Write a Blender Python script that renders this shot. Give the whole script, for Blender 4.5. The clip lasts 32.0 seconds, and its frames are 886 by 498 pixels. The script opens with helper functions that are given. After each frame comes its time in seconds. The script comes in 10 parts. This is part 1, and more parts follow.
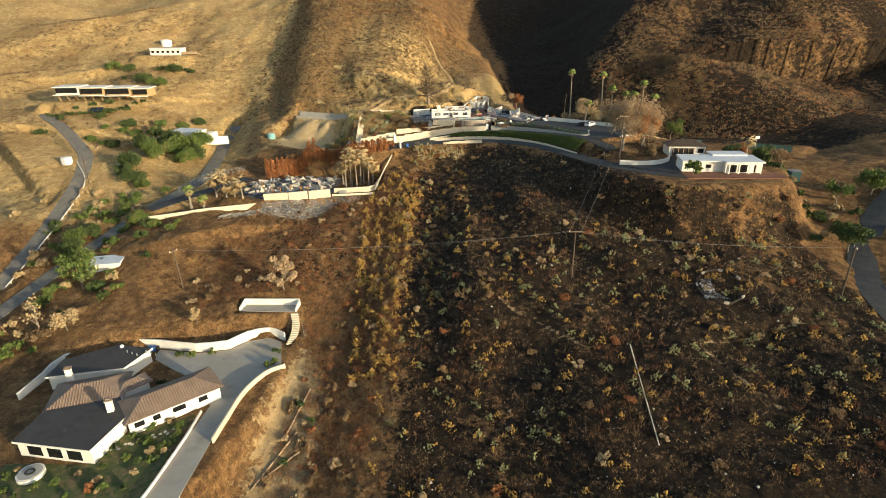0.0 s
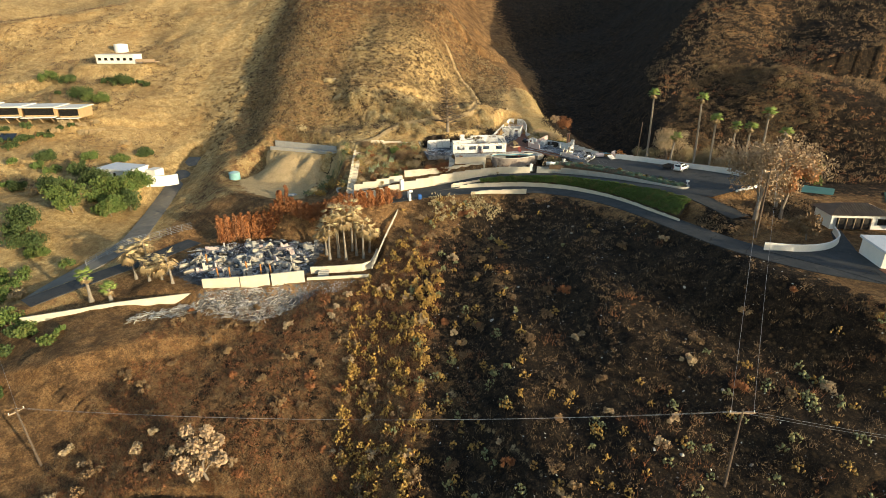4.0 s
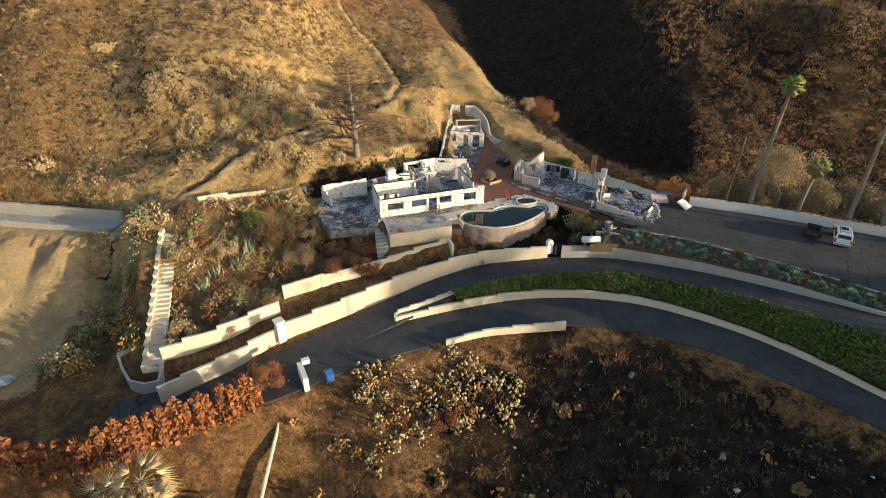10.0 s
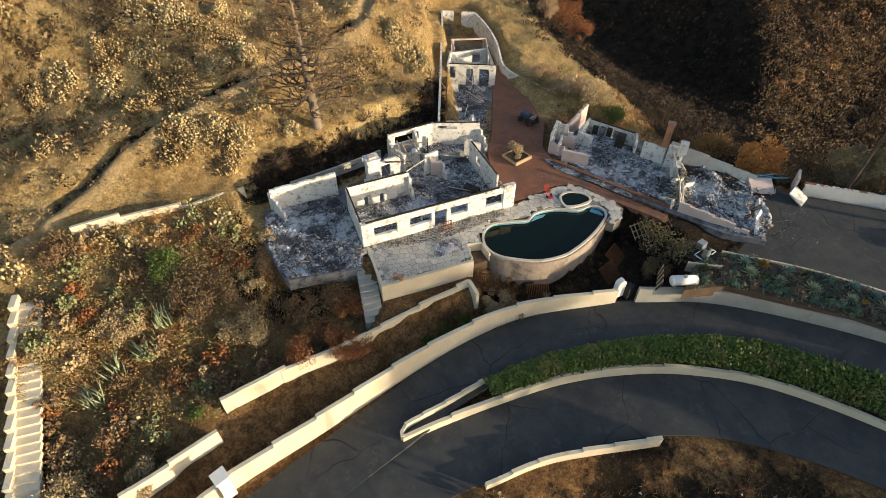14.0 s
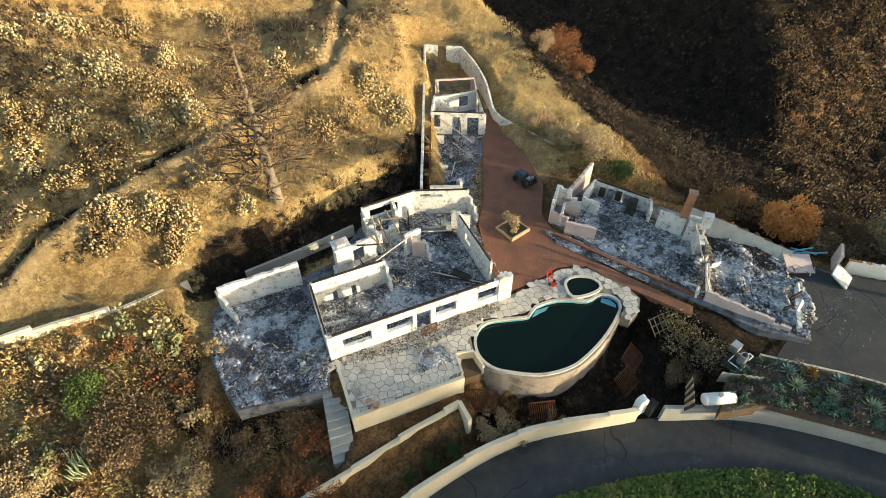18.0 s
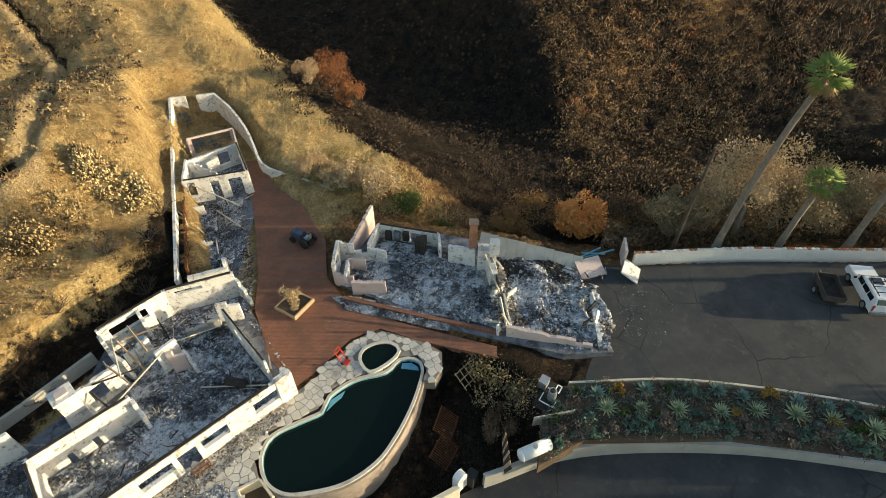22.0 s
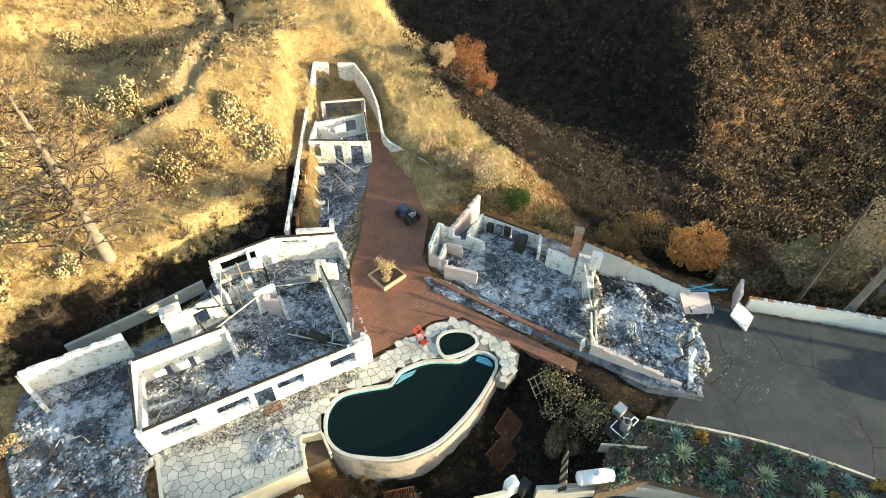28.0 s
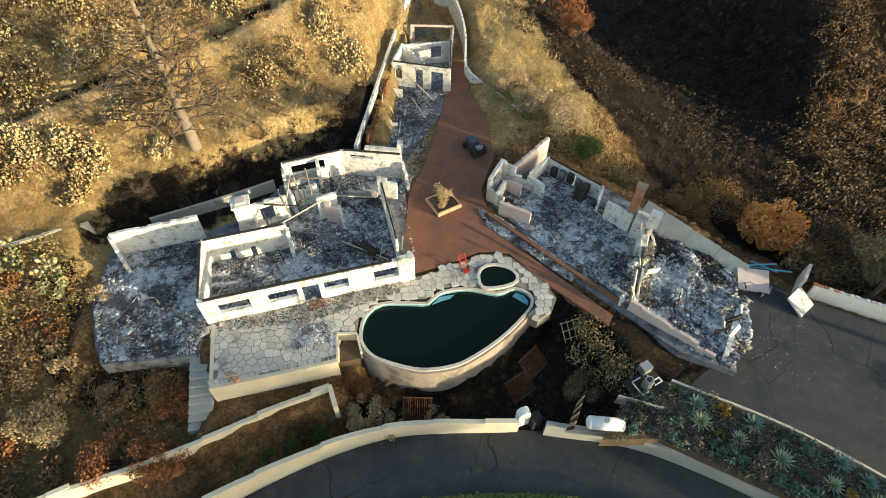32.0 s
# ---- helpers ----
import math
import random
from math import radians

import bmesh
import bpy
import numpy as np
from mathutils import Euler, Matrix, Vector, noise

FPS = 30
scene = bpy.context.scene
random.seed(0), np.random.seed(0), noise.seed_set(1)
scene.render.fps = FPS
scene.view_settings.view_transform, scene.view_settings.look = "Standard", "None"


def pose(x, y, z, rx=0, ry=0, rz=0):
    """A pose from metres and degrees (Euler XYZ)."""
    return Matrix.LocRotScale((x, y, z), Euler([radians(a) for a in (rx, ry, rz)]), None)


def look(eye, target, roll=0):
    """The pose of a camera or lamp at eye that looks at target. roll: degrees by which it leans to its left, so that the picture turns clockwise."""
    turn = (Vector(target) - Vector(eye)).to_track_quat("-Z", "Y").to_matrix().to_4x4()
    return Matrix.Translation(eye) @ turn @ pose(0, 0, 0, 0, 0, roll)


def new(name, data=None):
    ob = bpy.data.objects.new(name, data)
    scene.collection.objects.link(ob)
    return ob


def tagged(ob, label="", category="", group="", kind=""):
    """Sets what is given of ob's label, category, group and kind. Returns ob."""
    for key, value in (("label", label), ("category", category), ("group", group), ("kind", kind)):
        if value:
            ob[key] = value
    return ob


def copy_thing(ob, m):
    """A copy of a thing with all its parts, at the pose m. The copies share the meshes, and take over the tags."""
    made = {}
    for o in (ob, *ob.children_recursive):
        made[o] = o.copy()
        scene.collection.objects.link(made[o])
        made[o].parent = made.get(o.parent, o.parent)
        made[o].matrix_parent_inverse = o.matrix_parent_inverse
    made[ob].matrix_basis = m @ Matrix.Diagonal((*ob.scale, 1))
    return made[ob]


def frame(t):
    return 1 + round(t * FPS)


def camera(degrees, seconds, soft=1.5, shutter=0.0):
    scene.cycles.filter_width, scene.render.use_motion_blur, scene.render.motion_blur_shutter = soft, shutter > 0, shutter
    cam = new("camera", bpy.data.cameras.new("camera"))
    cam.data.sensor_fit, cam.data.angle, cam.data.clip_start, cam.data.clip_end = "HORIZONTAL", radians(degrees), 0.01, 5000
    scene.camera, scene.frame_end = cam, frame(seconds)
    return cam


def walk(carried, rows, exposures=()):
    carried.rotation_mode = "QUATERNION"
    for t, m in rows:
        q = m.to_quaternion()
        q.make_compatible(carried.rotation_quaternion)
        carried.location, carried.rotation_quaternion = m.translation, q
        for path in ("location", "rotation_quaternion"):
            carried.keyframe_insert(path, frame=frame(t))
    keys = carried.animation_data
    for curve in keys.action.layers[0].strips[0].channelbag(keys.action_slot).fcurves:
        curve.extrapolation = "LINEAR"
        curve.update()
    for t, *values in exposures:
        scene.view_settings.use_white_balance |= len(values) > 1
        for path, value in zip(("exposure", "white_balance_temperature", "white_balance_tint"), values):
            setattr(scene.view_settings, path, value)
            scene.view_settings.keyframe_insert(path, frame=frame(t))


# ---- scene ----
cam = camera(77.7, 32.0, soft=0.6)
METRES, EYE, TILT, LEAN, TURN = 200.0, 60.0, -22.5, 0.5, 0.0
ROWS = [
    (0.0, 0.0, 0.0, 0.0, 0.0, 0.0, -0.0),
    (0.5, -0.003, 0.0337, 0.0131, 0.19, 0.33, -0.1),
    (1.0, -0.0058, 0.0682, 0.0263, 0.34, 0.36, -0.16),
    (1.5, -0.0093, 0.1031, 0.0397, 0.44, 0.38, -0.24),
    (2.0, -0.0123, 0.1382, 0.0534, 0.58, 0.39, -0.31),
    (2.5, -0.0154, 0.1735, 0.0672, 0.65, 0.38, -0.37),
    (3.0, -0.0183, 0.2088, 0.0808, 0.71, 0.38, -0.41),
    (3.5, -0.0211, 0.2441, 0.0947, 0.76, 0.39, -0.47),
    (5.5, -0.0327, 0.3851, 0.1509, 0.54, 0.31, -0.52),
    (6.0, -0.0352, 0.4176, 0.1635, 0.52, 0.34, -0.57),
    (6.5, -0.0378, 0.453, 0.1778, -0.95, 0.35, 0.04),
    (7.0, -0.0408, 0.4878, 0.192, -2.54, 0.36, 0.68),
    (7.5, -0.0437, 0.5216, 0.2064, -4.58, 0.33, 1.49),
    (8.0, -0.0456, 0.5542, 0.2205, -6.41, 0.25, 2.22),
    (8.5, -0.0473, 0.5856, 0.2335, -6.96, -0.52, 2.42),
    (9.0, -0.0486, 0.6142, 0.2462, -7.17, -2.83, 2.49),
    (9.5, -0.0498, 0.64, 0.2573, -8.79, -5.32, 3.09),
    (10.0, -0.0509, 0.663, 0.2683, -11.58, -7.72, 4.19),
    (10.5, -0.052, 0.6839, 0.2778, -13.21, -9.96, 4.79),
    (11.0, -0.0528, 0.7028, 0.2867, -13.26, -12.17, 4.74),
    (11.5, -0.0532, 0.72, 0.2944, -12.95, -14.32, 4.53),
    (12.0, -0.0533, 0.7366, 0.3015, -12.24, -16.43, 4.15),
    (12.5, -0.0515, 0.7535, 0.3088, -12.58, -18.56, 4.29),
    (13.0, -0.0485, 0.7702, 0.3157, -13.82, -20.38, 4.74),
    (13.5, -0.0433, 0.7861, 0.3229, -14.77, -22.26, 5.13),
    (14.0, -0.0383, 0.8007, 0.3296, -15.51, -22.59, 5.41),
    (14.5, -0.0339, 0.8136, 0.3359, -16.22, -22.75, 5.7),
    (16.5, -0.0311, 0.8302, 0.3432, -17.19, -22.93, 6.03),
    (17.0, -0.0293, 0.8364, 0.3454, -16.98, -22.96, 5.93),
    (17.5, -0.0255, 0.8438, 0.348, -16.9, -22.88, 5.94),
    (18.0, -0.0192, 0.8502, 0.3507, -16.75, -22.88, 5.97),
    (18.5, -0.01, 0.8551, 0.3526, -16.51, -22.81, 5.91),
    (19.0, 0.0018, 0.8582, 0.3538, -16.23, -22.77, 5.85),
    (19.5, 0.0131, 0.8607, 0.3551, -14.37, -22.62, 5.12),
    (20.0, 0.0227, 0.8629, 0.3566, -16.89, -22.93, 6.25),
    (20.5, 0.0294, 0.8647, 0.3578, -17.8, -23.0, 6.61),
    (21.0, 0.0315, 0.8659, 0.3582, -21.15, -23.36, 7.85),
    (21.5, 0.0312, 0.8663, 0.3578, -27.85, -24.45, 10.52),
    (22.0, 0.0306, 0.8666, 0.3574, -34.7, -25.88, 13.09),
    (22.5, 0.0306, 0.8668, 0.3572, -39.98, -27.17, 14.86),
    (23.0, 0.0309, 0.867, 0.3571, -44.18, -28.28, 16.19),
    (23.5, 0.0314, 0.8673, 0.3567, -48.14, -29.41, 17.32),
    (24.0, 0.0317, 0.8676, 0.3565, -52.28, -30.68, 18.46),
    (24.5, 0.0317, 0.8677, 0.3564, -56.69, -32.14, 19.52),
    (26.5, 0.031, 0.8681, 0.3562, -43.68, -28.29, 15.6),
    (27.0, 0.0313, 0.8679, 0.3559, -36.52, -26.56, 13.23),
    (27.5, 0.0315, 0.8677, 0.3555, -27.88, -24.82, 10.1),
    (28.0, 0.0319, 0.8673, 0.3551, -20.2, -23.68, 7.1),
    (28.5, 0.0322, 0.8667, 0.3548, -15.96, -23.23, 5.33),
    (29.0, 0.0328, 0.8659, 0.3543, -12.0, -22.9, 3.67),
    (29.5, 0.0335, 0.8648, 0.3537, -11.55, -22.88, 3.51),
    (30.0, 0.0344, 0.8635, 0.3532, -10.68, -23.32, 3.11),
    (30.5, 0.0356, 0.8623, 0.3526, -9.45, -24.23, 2.57),
    (31.0, 0.0368, 0.861, 0.3522, -9.4, -25.31, 2.56),
    (31.5, 0.0381, 0.8598, 0.3518, -9.48, -26.42, 2.64),
    (32.0, 0.0392, 0.8587, 0.3514, -8.91, -28.47, 2.43),
]
EXPOSURES = [(0.0, 0.42, 6500, 8), (6.0, 0.5, 6480, 8), (9.0, 0.46, 6520, 12), (13.0, 0.48, 6620, 14), (17.0, 0.81, 6610, 8), (20.0, 0.98, 6650, 5), (22.0, 0.66, 6650, 6), (24.0, 1.04, 6600, 6), (26.5, 1.45, 6400, 2), (27.0, 1.54, 6400, 2), (28.0, 1.51, 6400, 2), (30.0, 1.21, 6500, 2), (32.0, 0.86, 6550, 4)]
walk(cam, [(t, pose(0, 0, EYE, TILT, LEAN, TURN) @ pose(METRES * x, METRES * y, METRES * z, 90 + pitch, roll, yaw)) for t, x, y, z, yaw, pitch, roll in ROWS], EXPOSURES)

# ---- world, sun ----
SUN_AZ, SUN_EL = radians(126), radians(8.5)   # clockwise from +y
world = bpy.data.worlds.new("sky")
scene.world = world
world.use_nodes = True
sky = world.node_tree.nodes.new("ShaderNodeTexSky")
sky.sky_type, sky.sun_disc = "NISHITA", False
sky.dust_density, sky.ozone_density = 1.2, 0.9
sky.sun_elevation, sky.sun_rotation = SUN_EL, SUN_AZ
world.node_tree.links.new(sky.outputs[0], world.node_tree.nodes["Background"].inputs[0])
world.node_tree.nodes["Background"].inputs[1].default_value = 0.21
sun = new("sun", bpy.data.lights.new("sun", "SUN"))
sun.data.energy, sun.data.angle, sun.data.color = 5.0, radians(0.55), (1.0, 0.83, 0.55)
sun_way = Vector((math.sin(SUN_AZ) * math.cos(SUN_EL), math.cos(SUN_AZ) * math.cos(SUN_EL), math.sin(SUN_EL)))
sun.matrix_world = look(sun_way * 300, (0, 0, 0))

# ---- materials ----
class Nodes:
    """Short hand for building a node tree."""
    def __init__(self, name):
        self.mat = bpy.data.materials.new(name)
        self.mat.use_nodes = True
        self.t = self.mat.node_tree
        self.bsdf = self.t.nodes["Principled BSDF"]
        self.pos = self.t.nodes.new("ShaderNodeNewGeometry").outputs["Position"]
        self.obj = self.t.nodes.new("ShaderNodeTexCoord").outputs["Object"]

    def put(self, sock, v):
        if isinstance(v, bpy.types.NodeSocket):
            self.t.links.new(v, sock)
        elif isinstance(v, (tuple, list)) and len(v) == 3 and sock.type == "RGBA":
            sock.default_value = (*v, 1)
        else:
            sock.default_value = v

    def noise(self, scale, detail=4, rough=0.6, vec=None, dist=0.0):
        n = self.t.nodes.new("ShaderNodeTexNoise")
        self.put(n.inputs["Vector"], vec or self.pos)
        n.inputs["Scale"].default_value, n.inputs["Detail"].default_value = scale, detail
        n.inputs["Roughness"].default_value, n.inputs["Distortion"].default_value = rough, dist
        return n.outputs["Fac"]

    def cells(self, scale, feature="F1", out="Distance", vec=None):
        n = self.t.nodes.new("ShaderNodeTexVoronoi")
        n.feature = feature
        self.put(n.inputs["Vector"], vec or self.pos)
        n.inputs["Scale"].default_value = scale
        return n.outputs[out]

    def ramp(self, fac, lo, hi, a=0.0, b=1.0):
        n = self.t.nodes.new("ShaderNodeMapRange")
        self.put(n.inputs[0], fac)
        n.inputs[1].default_value, n.inputs[2].default_value = lo, hi
        n.inputs[3].default_value, n.inputs[4].default_value = a, b
        return n.outputs[0]

    def mix(self, fac, a, b):
        n = self.t.nodes.new("ShaderNodeMix")
        n.data_type = "RGBA"
        self.put(n.inputs[0], fac)
        self.put(n.inputs[6], a)
        self.put(n.inputs[7], b)
        return n.outputs[2]

    def math(self, op, a, b=0.0):
        n = self.t.nodes.new("ShaderNodeMath")
        n.operation = op
        self.put(n.inputs[0], a)
        self.put(n.inputs[1], b)
        return n.outputs[0]

    def attr(self, name):
        n = self.t.nodes.new("ShaderNodeAttribute")
        n.attribute_name = name
        return n.outputs["Fac"]

    def rand(self):
        return self.t.nodes.new("ShaderNodeObjectInfo").outputs["Random"]

    def island(self):
        return self.t.nodes.new("ShaderNodeNewGeometry").outputs["Random Per Island"]

    def done(self, color, rough=0.85, bump=None, strength=0.4, dist=0.05, metal=0.0, spec=0.3):
        self.put(self.bsdf.inputs["Base Color"], color)
        self.put(self.bsdf.inputs["Roughness"], rough)
        self.put(self.bsdf.inputs["Metallic"], metal)
        self.bsdf.inputs["Specular IOR Level"].default_value = spec
        if bump is not None:
            n = self.t.nodes.new("ShaderNodeBump")
            n.inputs["Strength"].default_value, n.inputs["Distance"].default_value = strength, dist
            self.put(n.inputs["Height"], bump)
            self.t.links.new(n.outputs[0], self.bsdf.inputs["Normal"])
        return self.mat


def mottled(name, a, b, scale=2.0, rough=0.85, fine=18.0, strength=0.3, dist=0.03, metal=0.0, dirt=None, dirt_at=0.62, spec=0.3, vary=False):
    """Two tones in soft patches, a fine grain, and stains of a third tone."""
    n = Nodes(name)
    big, small = n.noise(scale), n.noise(fine, 3)
    c = n.mix(n.ramp(big, 0.35, 0.65), a, b)
    c = n.mix(n.ramp(small, 0.3, 0.7, 0.0, 0.35), c, tuple(0.6 * v for v in a))
    if dirt:
        c = n.mix(n.ramp(n.noise(scale * 0.7, 6, 0.7), dirt_at, dirt_at + 0.12, 0, 0.85), c, dirt)
    if vary:
        c = n.mix(n.ramp(n.rand(), 0, 1, 0, 0.5), c, tuple(0.5 * v for v in b))
    return n.done(c, rough, small, strength, dist, metal, spec)


def ground_material():
    n = Nodes("hillside_soil")
    big, mid, fine = n.noise(0.06, 6, 0.7), n.noise(0.55, 8, 0.78), n.noise(4.6, 8, 0.85)
    tuft = n.ramp(n.cells(1.1), 0.12, 0.42, 1.0, 0.0)
    speck = n.ramp(n.cells(2.7), 0.1, 0.3, 1.0, 0.0)
    patch = n.ramp(n.noise(0.22, 8, 0.75), 0.47, 0.58)
    grain = n.ramp(fine, 0.47, 0.56)
    clod = n.ramp(n.noise(1.5, 8, 0.8), 0.5, 0.6)
    bush = n.ramp(n.noise(0.5, 10, 0.82), 0.52, 0.57)
    soil = n.mix(n.ramp(mid, 0.40, 0.60), (0.26, 0.14, 0.06), (0.50, 0.295, 0.13))
    soil = n.mix(n.math("MULTIPLY", grain, 0.7), soil, (0.075, 0.046, 0.026))
    soil = n.mix(n.math("MULTIPLY", patch, 0.6), soil, (0.075, 0.047, 0.028))
    soil = n.mix(n.math("MULTIPLY", clod, 0.5), soil, (0.05, 0.034, 0.022))
    straw = n.mix(n.ramp(mid, 0.40, 0.60), (0.80, 0.60, 0.29), (0.50, 0.335, 0.14))
    straw = n.mix(n.math("MULTIPLY", n.ramp(big, 0.46, 0.6), 0.5), straw, (0.34, 0.205, 0.085))
    straw = n.mix(n.math("MULTIPLY", grain, 0.62), straw, (0.22, 0.14, 0.066))
    straw = n.mix(n.math("MULTIPLY", clod, 0.35), straw, (0.12, 0.08, 0.042))
    scrub = n.math("MULTIPLY", bush, n.attr("scrub"))
    straw = n.mix(scrub, straw, n.mix(grain, (0.035, 0.026, 0.018), (0.16, 0.10, 0.05)))
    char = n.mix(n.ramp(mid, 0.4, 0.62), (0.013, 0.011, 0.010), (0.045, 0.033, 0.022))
    char = n.mix(n.math("MULTIPLY", n.ramp(fine, 0.53, 0.63), n.ramp(mid, 0.4, 0.6, 0.2, 0.85)), char, (0.18, 0.115, 0.06))
    char = n.mix(n.math("MULTIPLY", n.math("MULTIPLY", tuft, n.ramp(n.noise(0.3, 4), 0.48, 0.58)), 0.7), char, (0.16, 0.10, 0.05))
    char = n.mix(n.math("MULTIPLY", speck, n.ramp(n.noise(0.7, 3), 0.56, 0.66)), char, (0.22, 0.18, 0.13))
    ash = n.mix(n.ramp(fine, 0.40, 0.60), (0.05, 0.052, 0.058), (0.34, 0.34, 0.34))
    ash = n.mix(n.math("MULTIPLY", patch, 0.7), ash, (0.05, 0.045, 0.04))
    dirt = n.mix(n.ramp(mid, 0.3, 0.7), (0.74, 0.565, 0.32), (0.52, 0.37, 0.19))
    dirt = n.mix(n.math("MULTIPLY", grain, 0.4), dirt, (0.24, 0.16, 0.085))
    edge = n.ramp(n.noise(0.5, 8, 0.78), 0.2, 0.8, -0.6, 0.6)

    def zone(name):
        return n.ramp(n.math("ADD", n.attr(name), edge), 0.40, 0.60)
    c = n.mix(zone("straw"), soil, straw)
    c = n.mix(zone("char"), c, char)
    # gully darkened further: blackened ground plus shade put into the colour
    c = n.mix(n.math("MULTIPLY", n.attr("shade_soot"), 0.3), c, (0.012, 0.0105, 0.0095))
    c = n.mix(zone("dirt"), c, dirt)
    c = n.mix(zone("ash"), c, ash)
    h = n.math("ADD", n.math("MULTIPLY", mid, 1.0), n.math("ADD", n.math("MULTIPLY", fine, 0.5), n.math("MULTIPLY", tuft, 0.2)))
    h = n.math("ADD", h, n.math("MULTIPLY", scrub, 0.6))
    return n.done(c, 0.95, h, 1.0, 0.7, 0, 0.1)


M_GROUND = ground_material()
def asphalt_material():
    n = Nodes("worn_asphalt")
    big, small = n.noise(0.4, 6, 0.7), n.noise(28, 3)
    c = n.mix(n.ramp(big, 0.38, 0.62), (0.044, 0.046, 0.050), (0.072, 0.071, 0.069))
    c = n.mix(n.ramp(n.noise(0.9, 6, 0.75), 0.56, 0.66, 0, 0.7), c, (0.105, 0.096, 0.084))
    c = n.mix(n.ramp(small, 0.35, 0.7, 0, 0.4), c, (0.028, 0.035, 0.036))
    bend = n.t.nodes.new("ShaderNodeVectorMath")
    bend.operation = "ADD"
    wob = n.t.nodes.new("ShaderNodeTexNoise")
    wob.inputs["Scale"].default_value = 0.5
    n.put(wob.inputs["Vector"], n.pos)
    n.put(bend.inputs[0], n.pos)
    n.put(bend.inputs[1], wob.outputs["Color"])
    crack = n.ramp(n.cells(0.16, "DISTANCE_TO_EDGE", "Distance", bend.outputs[0]), 0.002, 0.009, 1.0, 0.0)
    c = n.mix(n.math("MULTIPLY", crack, n.ramp(n.noise(0.15, 3), 0.4, 0.55)), c, (0.02, 0.02, 0.02))
    return n.done(c, 0.85, small, 0.25, 0.01, 0, 0.25)


M_ASPHALT = asphalt_material()
M_STUCCO = mottled("cream_stucco", (0.62, 0.55, 0.42), (0.70, 0.63, 0.50), 0.8, 0.9, 12, 0.3, 0.02, dirt=(0.35, 0.29, 0.21), dirt_at=0.66)
def scorched_plaster():
    n = Nodes("scorched_white_plaster")
    big, fine = n.noise(0.9, 6, 0.7), n.noise(13, 4, 0.7)
    c = n.mix(n.ramp(big, 0.35, 0.65), (0.64, 0.63, 0.60), (0.76, 0.75, 0.72))
    c = n.mix(n.ramp(n.noise(1.6, 8, 0.78), 0.52, 0.60, 0, 0.75), c, (0.27, 0.24, 0.215))
    c = n.mix(n.ramp(n.noise(3.2, 6, 0.75), 0.58, 0.66, 0, 0.85), c, (0.075, 0.068, 0.062))
    c = n.mix(n.ramp(fine, 0.5, 0.72, 0, 0.5), c, (0.38, 0.35, 0.32))
    return n.done(c, 0.9, fine, 0.4, 0.03)


M_WHITE = scorched_plaster()
M_CONCRETE = mottled("concrete", (0.36, 0.35, 0.32), (0.45, 0.43, 0.39), 0.7, 0.9, 20, 0.3, 0.02, dirt=(0.22, 0.20, 0.17))


# ---- mesh helpers ----
def part(name, bm, material, parent=None, label="", smooth=False):
    me = bpy.data.meshes.new(name)
    if smooth:
        for f in bm.faces:
            f.smooth = True
    bm.to_mesh(me)
    bm.free()
    me.materials.append(material)
    ob = new(name, me)
    if parent:
        ob.parent = parent
    if label:
        ob["label"] = label
    return ob


def raw(name, verts, faces, material, parent=None, label="", smooth=False, weld=False):
    me = bpy.data.meshes.new(name)
    if weld:
        seen, place = {}, []
        for v in verts:
            place.append(seen.setdefault(tuple(round(c, 3) for c in v), len(seen)))
        verts = list(seen)
        faces = [f for f in (tuple(dict.fromkeys(place[i] for i in f)) for f in faces) if len(f) > 2]
    me.from_pydata([tuple(v) for v in verts], [], [tuple(f) for f in faces])
    me.materials.append(material)
    if smooth:
        me.polygons.foreach_set("use_smooth", [True] * len(me.polygons))
    ob = new(name, me)
    if parent:
        ob.parent = parent
    if label:
        ob["label"] = label
    return ob


def thing(name, label, category, at=(0, 0, 0), turn=0.0, group="", kind=""):
    ob = new(name)
    ob.matrix_world = pose(*at, 0, 0, turn)
    return tagged(ob, label, category, group, kind)


def box(bm, c, s, turn=0.0, tilt=0.0, roll=0.0):
    """A box with centre c and size s."""
    m = Matrix.Translation(c) @ Euler((radians(roll), radians(tilt), radians(turn))).to_matrix().to_4x4() @ Matrix.Diagonal((*s, 1))
    bmesh.ops.create_cube(bm, size=1.0, matrix=m)
    return bm


def boxes(*rows):
    bm = bmesh.new()
    for r in rows:
        box(bm, *r)
    return bm


def rod(bm, a, b, r0, r1=None, n=8):
    a, b = Vector(a), Vector(b)
    d = b - a
    m = Matrix.Translation((a + b) / 2) @ d.to_track_quat("Z", "Y").to_matrix().to_4x4()
    bmesh.ops.create_cone(bm, cap_ends=True, segments=n, radius1=r0, radius2=r0 if r1 is None else r1, depth=d.length, matrix=m)
    return bm


# ---- terrain ----
def lattice(ix, iy, seed):
    h = (ix * 374761393 + iy * 668265263 + seed * 974634777) & 0xFFFFFFFF
    h = ((h ^ (h >> 13)) * 1274126177) & 0xFFFFFFFF
    return ((h ^ (h >> 16)) & 0xFFFF) / 65535.0


def value_noise(x, y, seed=0):
    ix, iy = np.floor(x).astype(np.int64), np.floor(y).astype(np.int64)
    fx, fy = x - ix, y - iy
    fx, fy = fx * fx * (3 - 2 * fx), fy * fy * (3 - 2 * fy)
    a, b = lattice(ix, iy, seed), lattice(ix + 1, iy, seed)
    c, d = lattice(ix, iy + 1, seed), lattice(ix + 1, iy + 1, seed)
    return (a * (1 - fx) + b * fx) * (1 - fy) + (c * (1 - fx) + d * fx) * fy


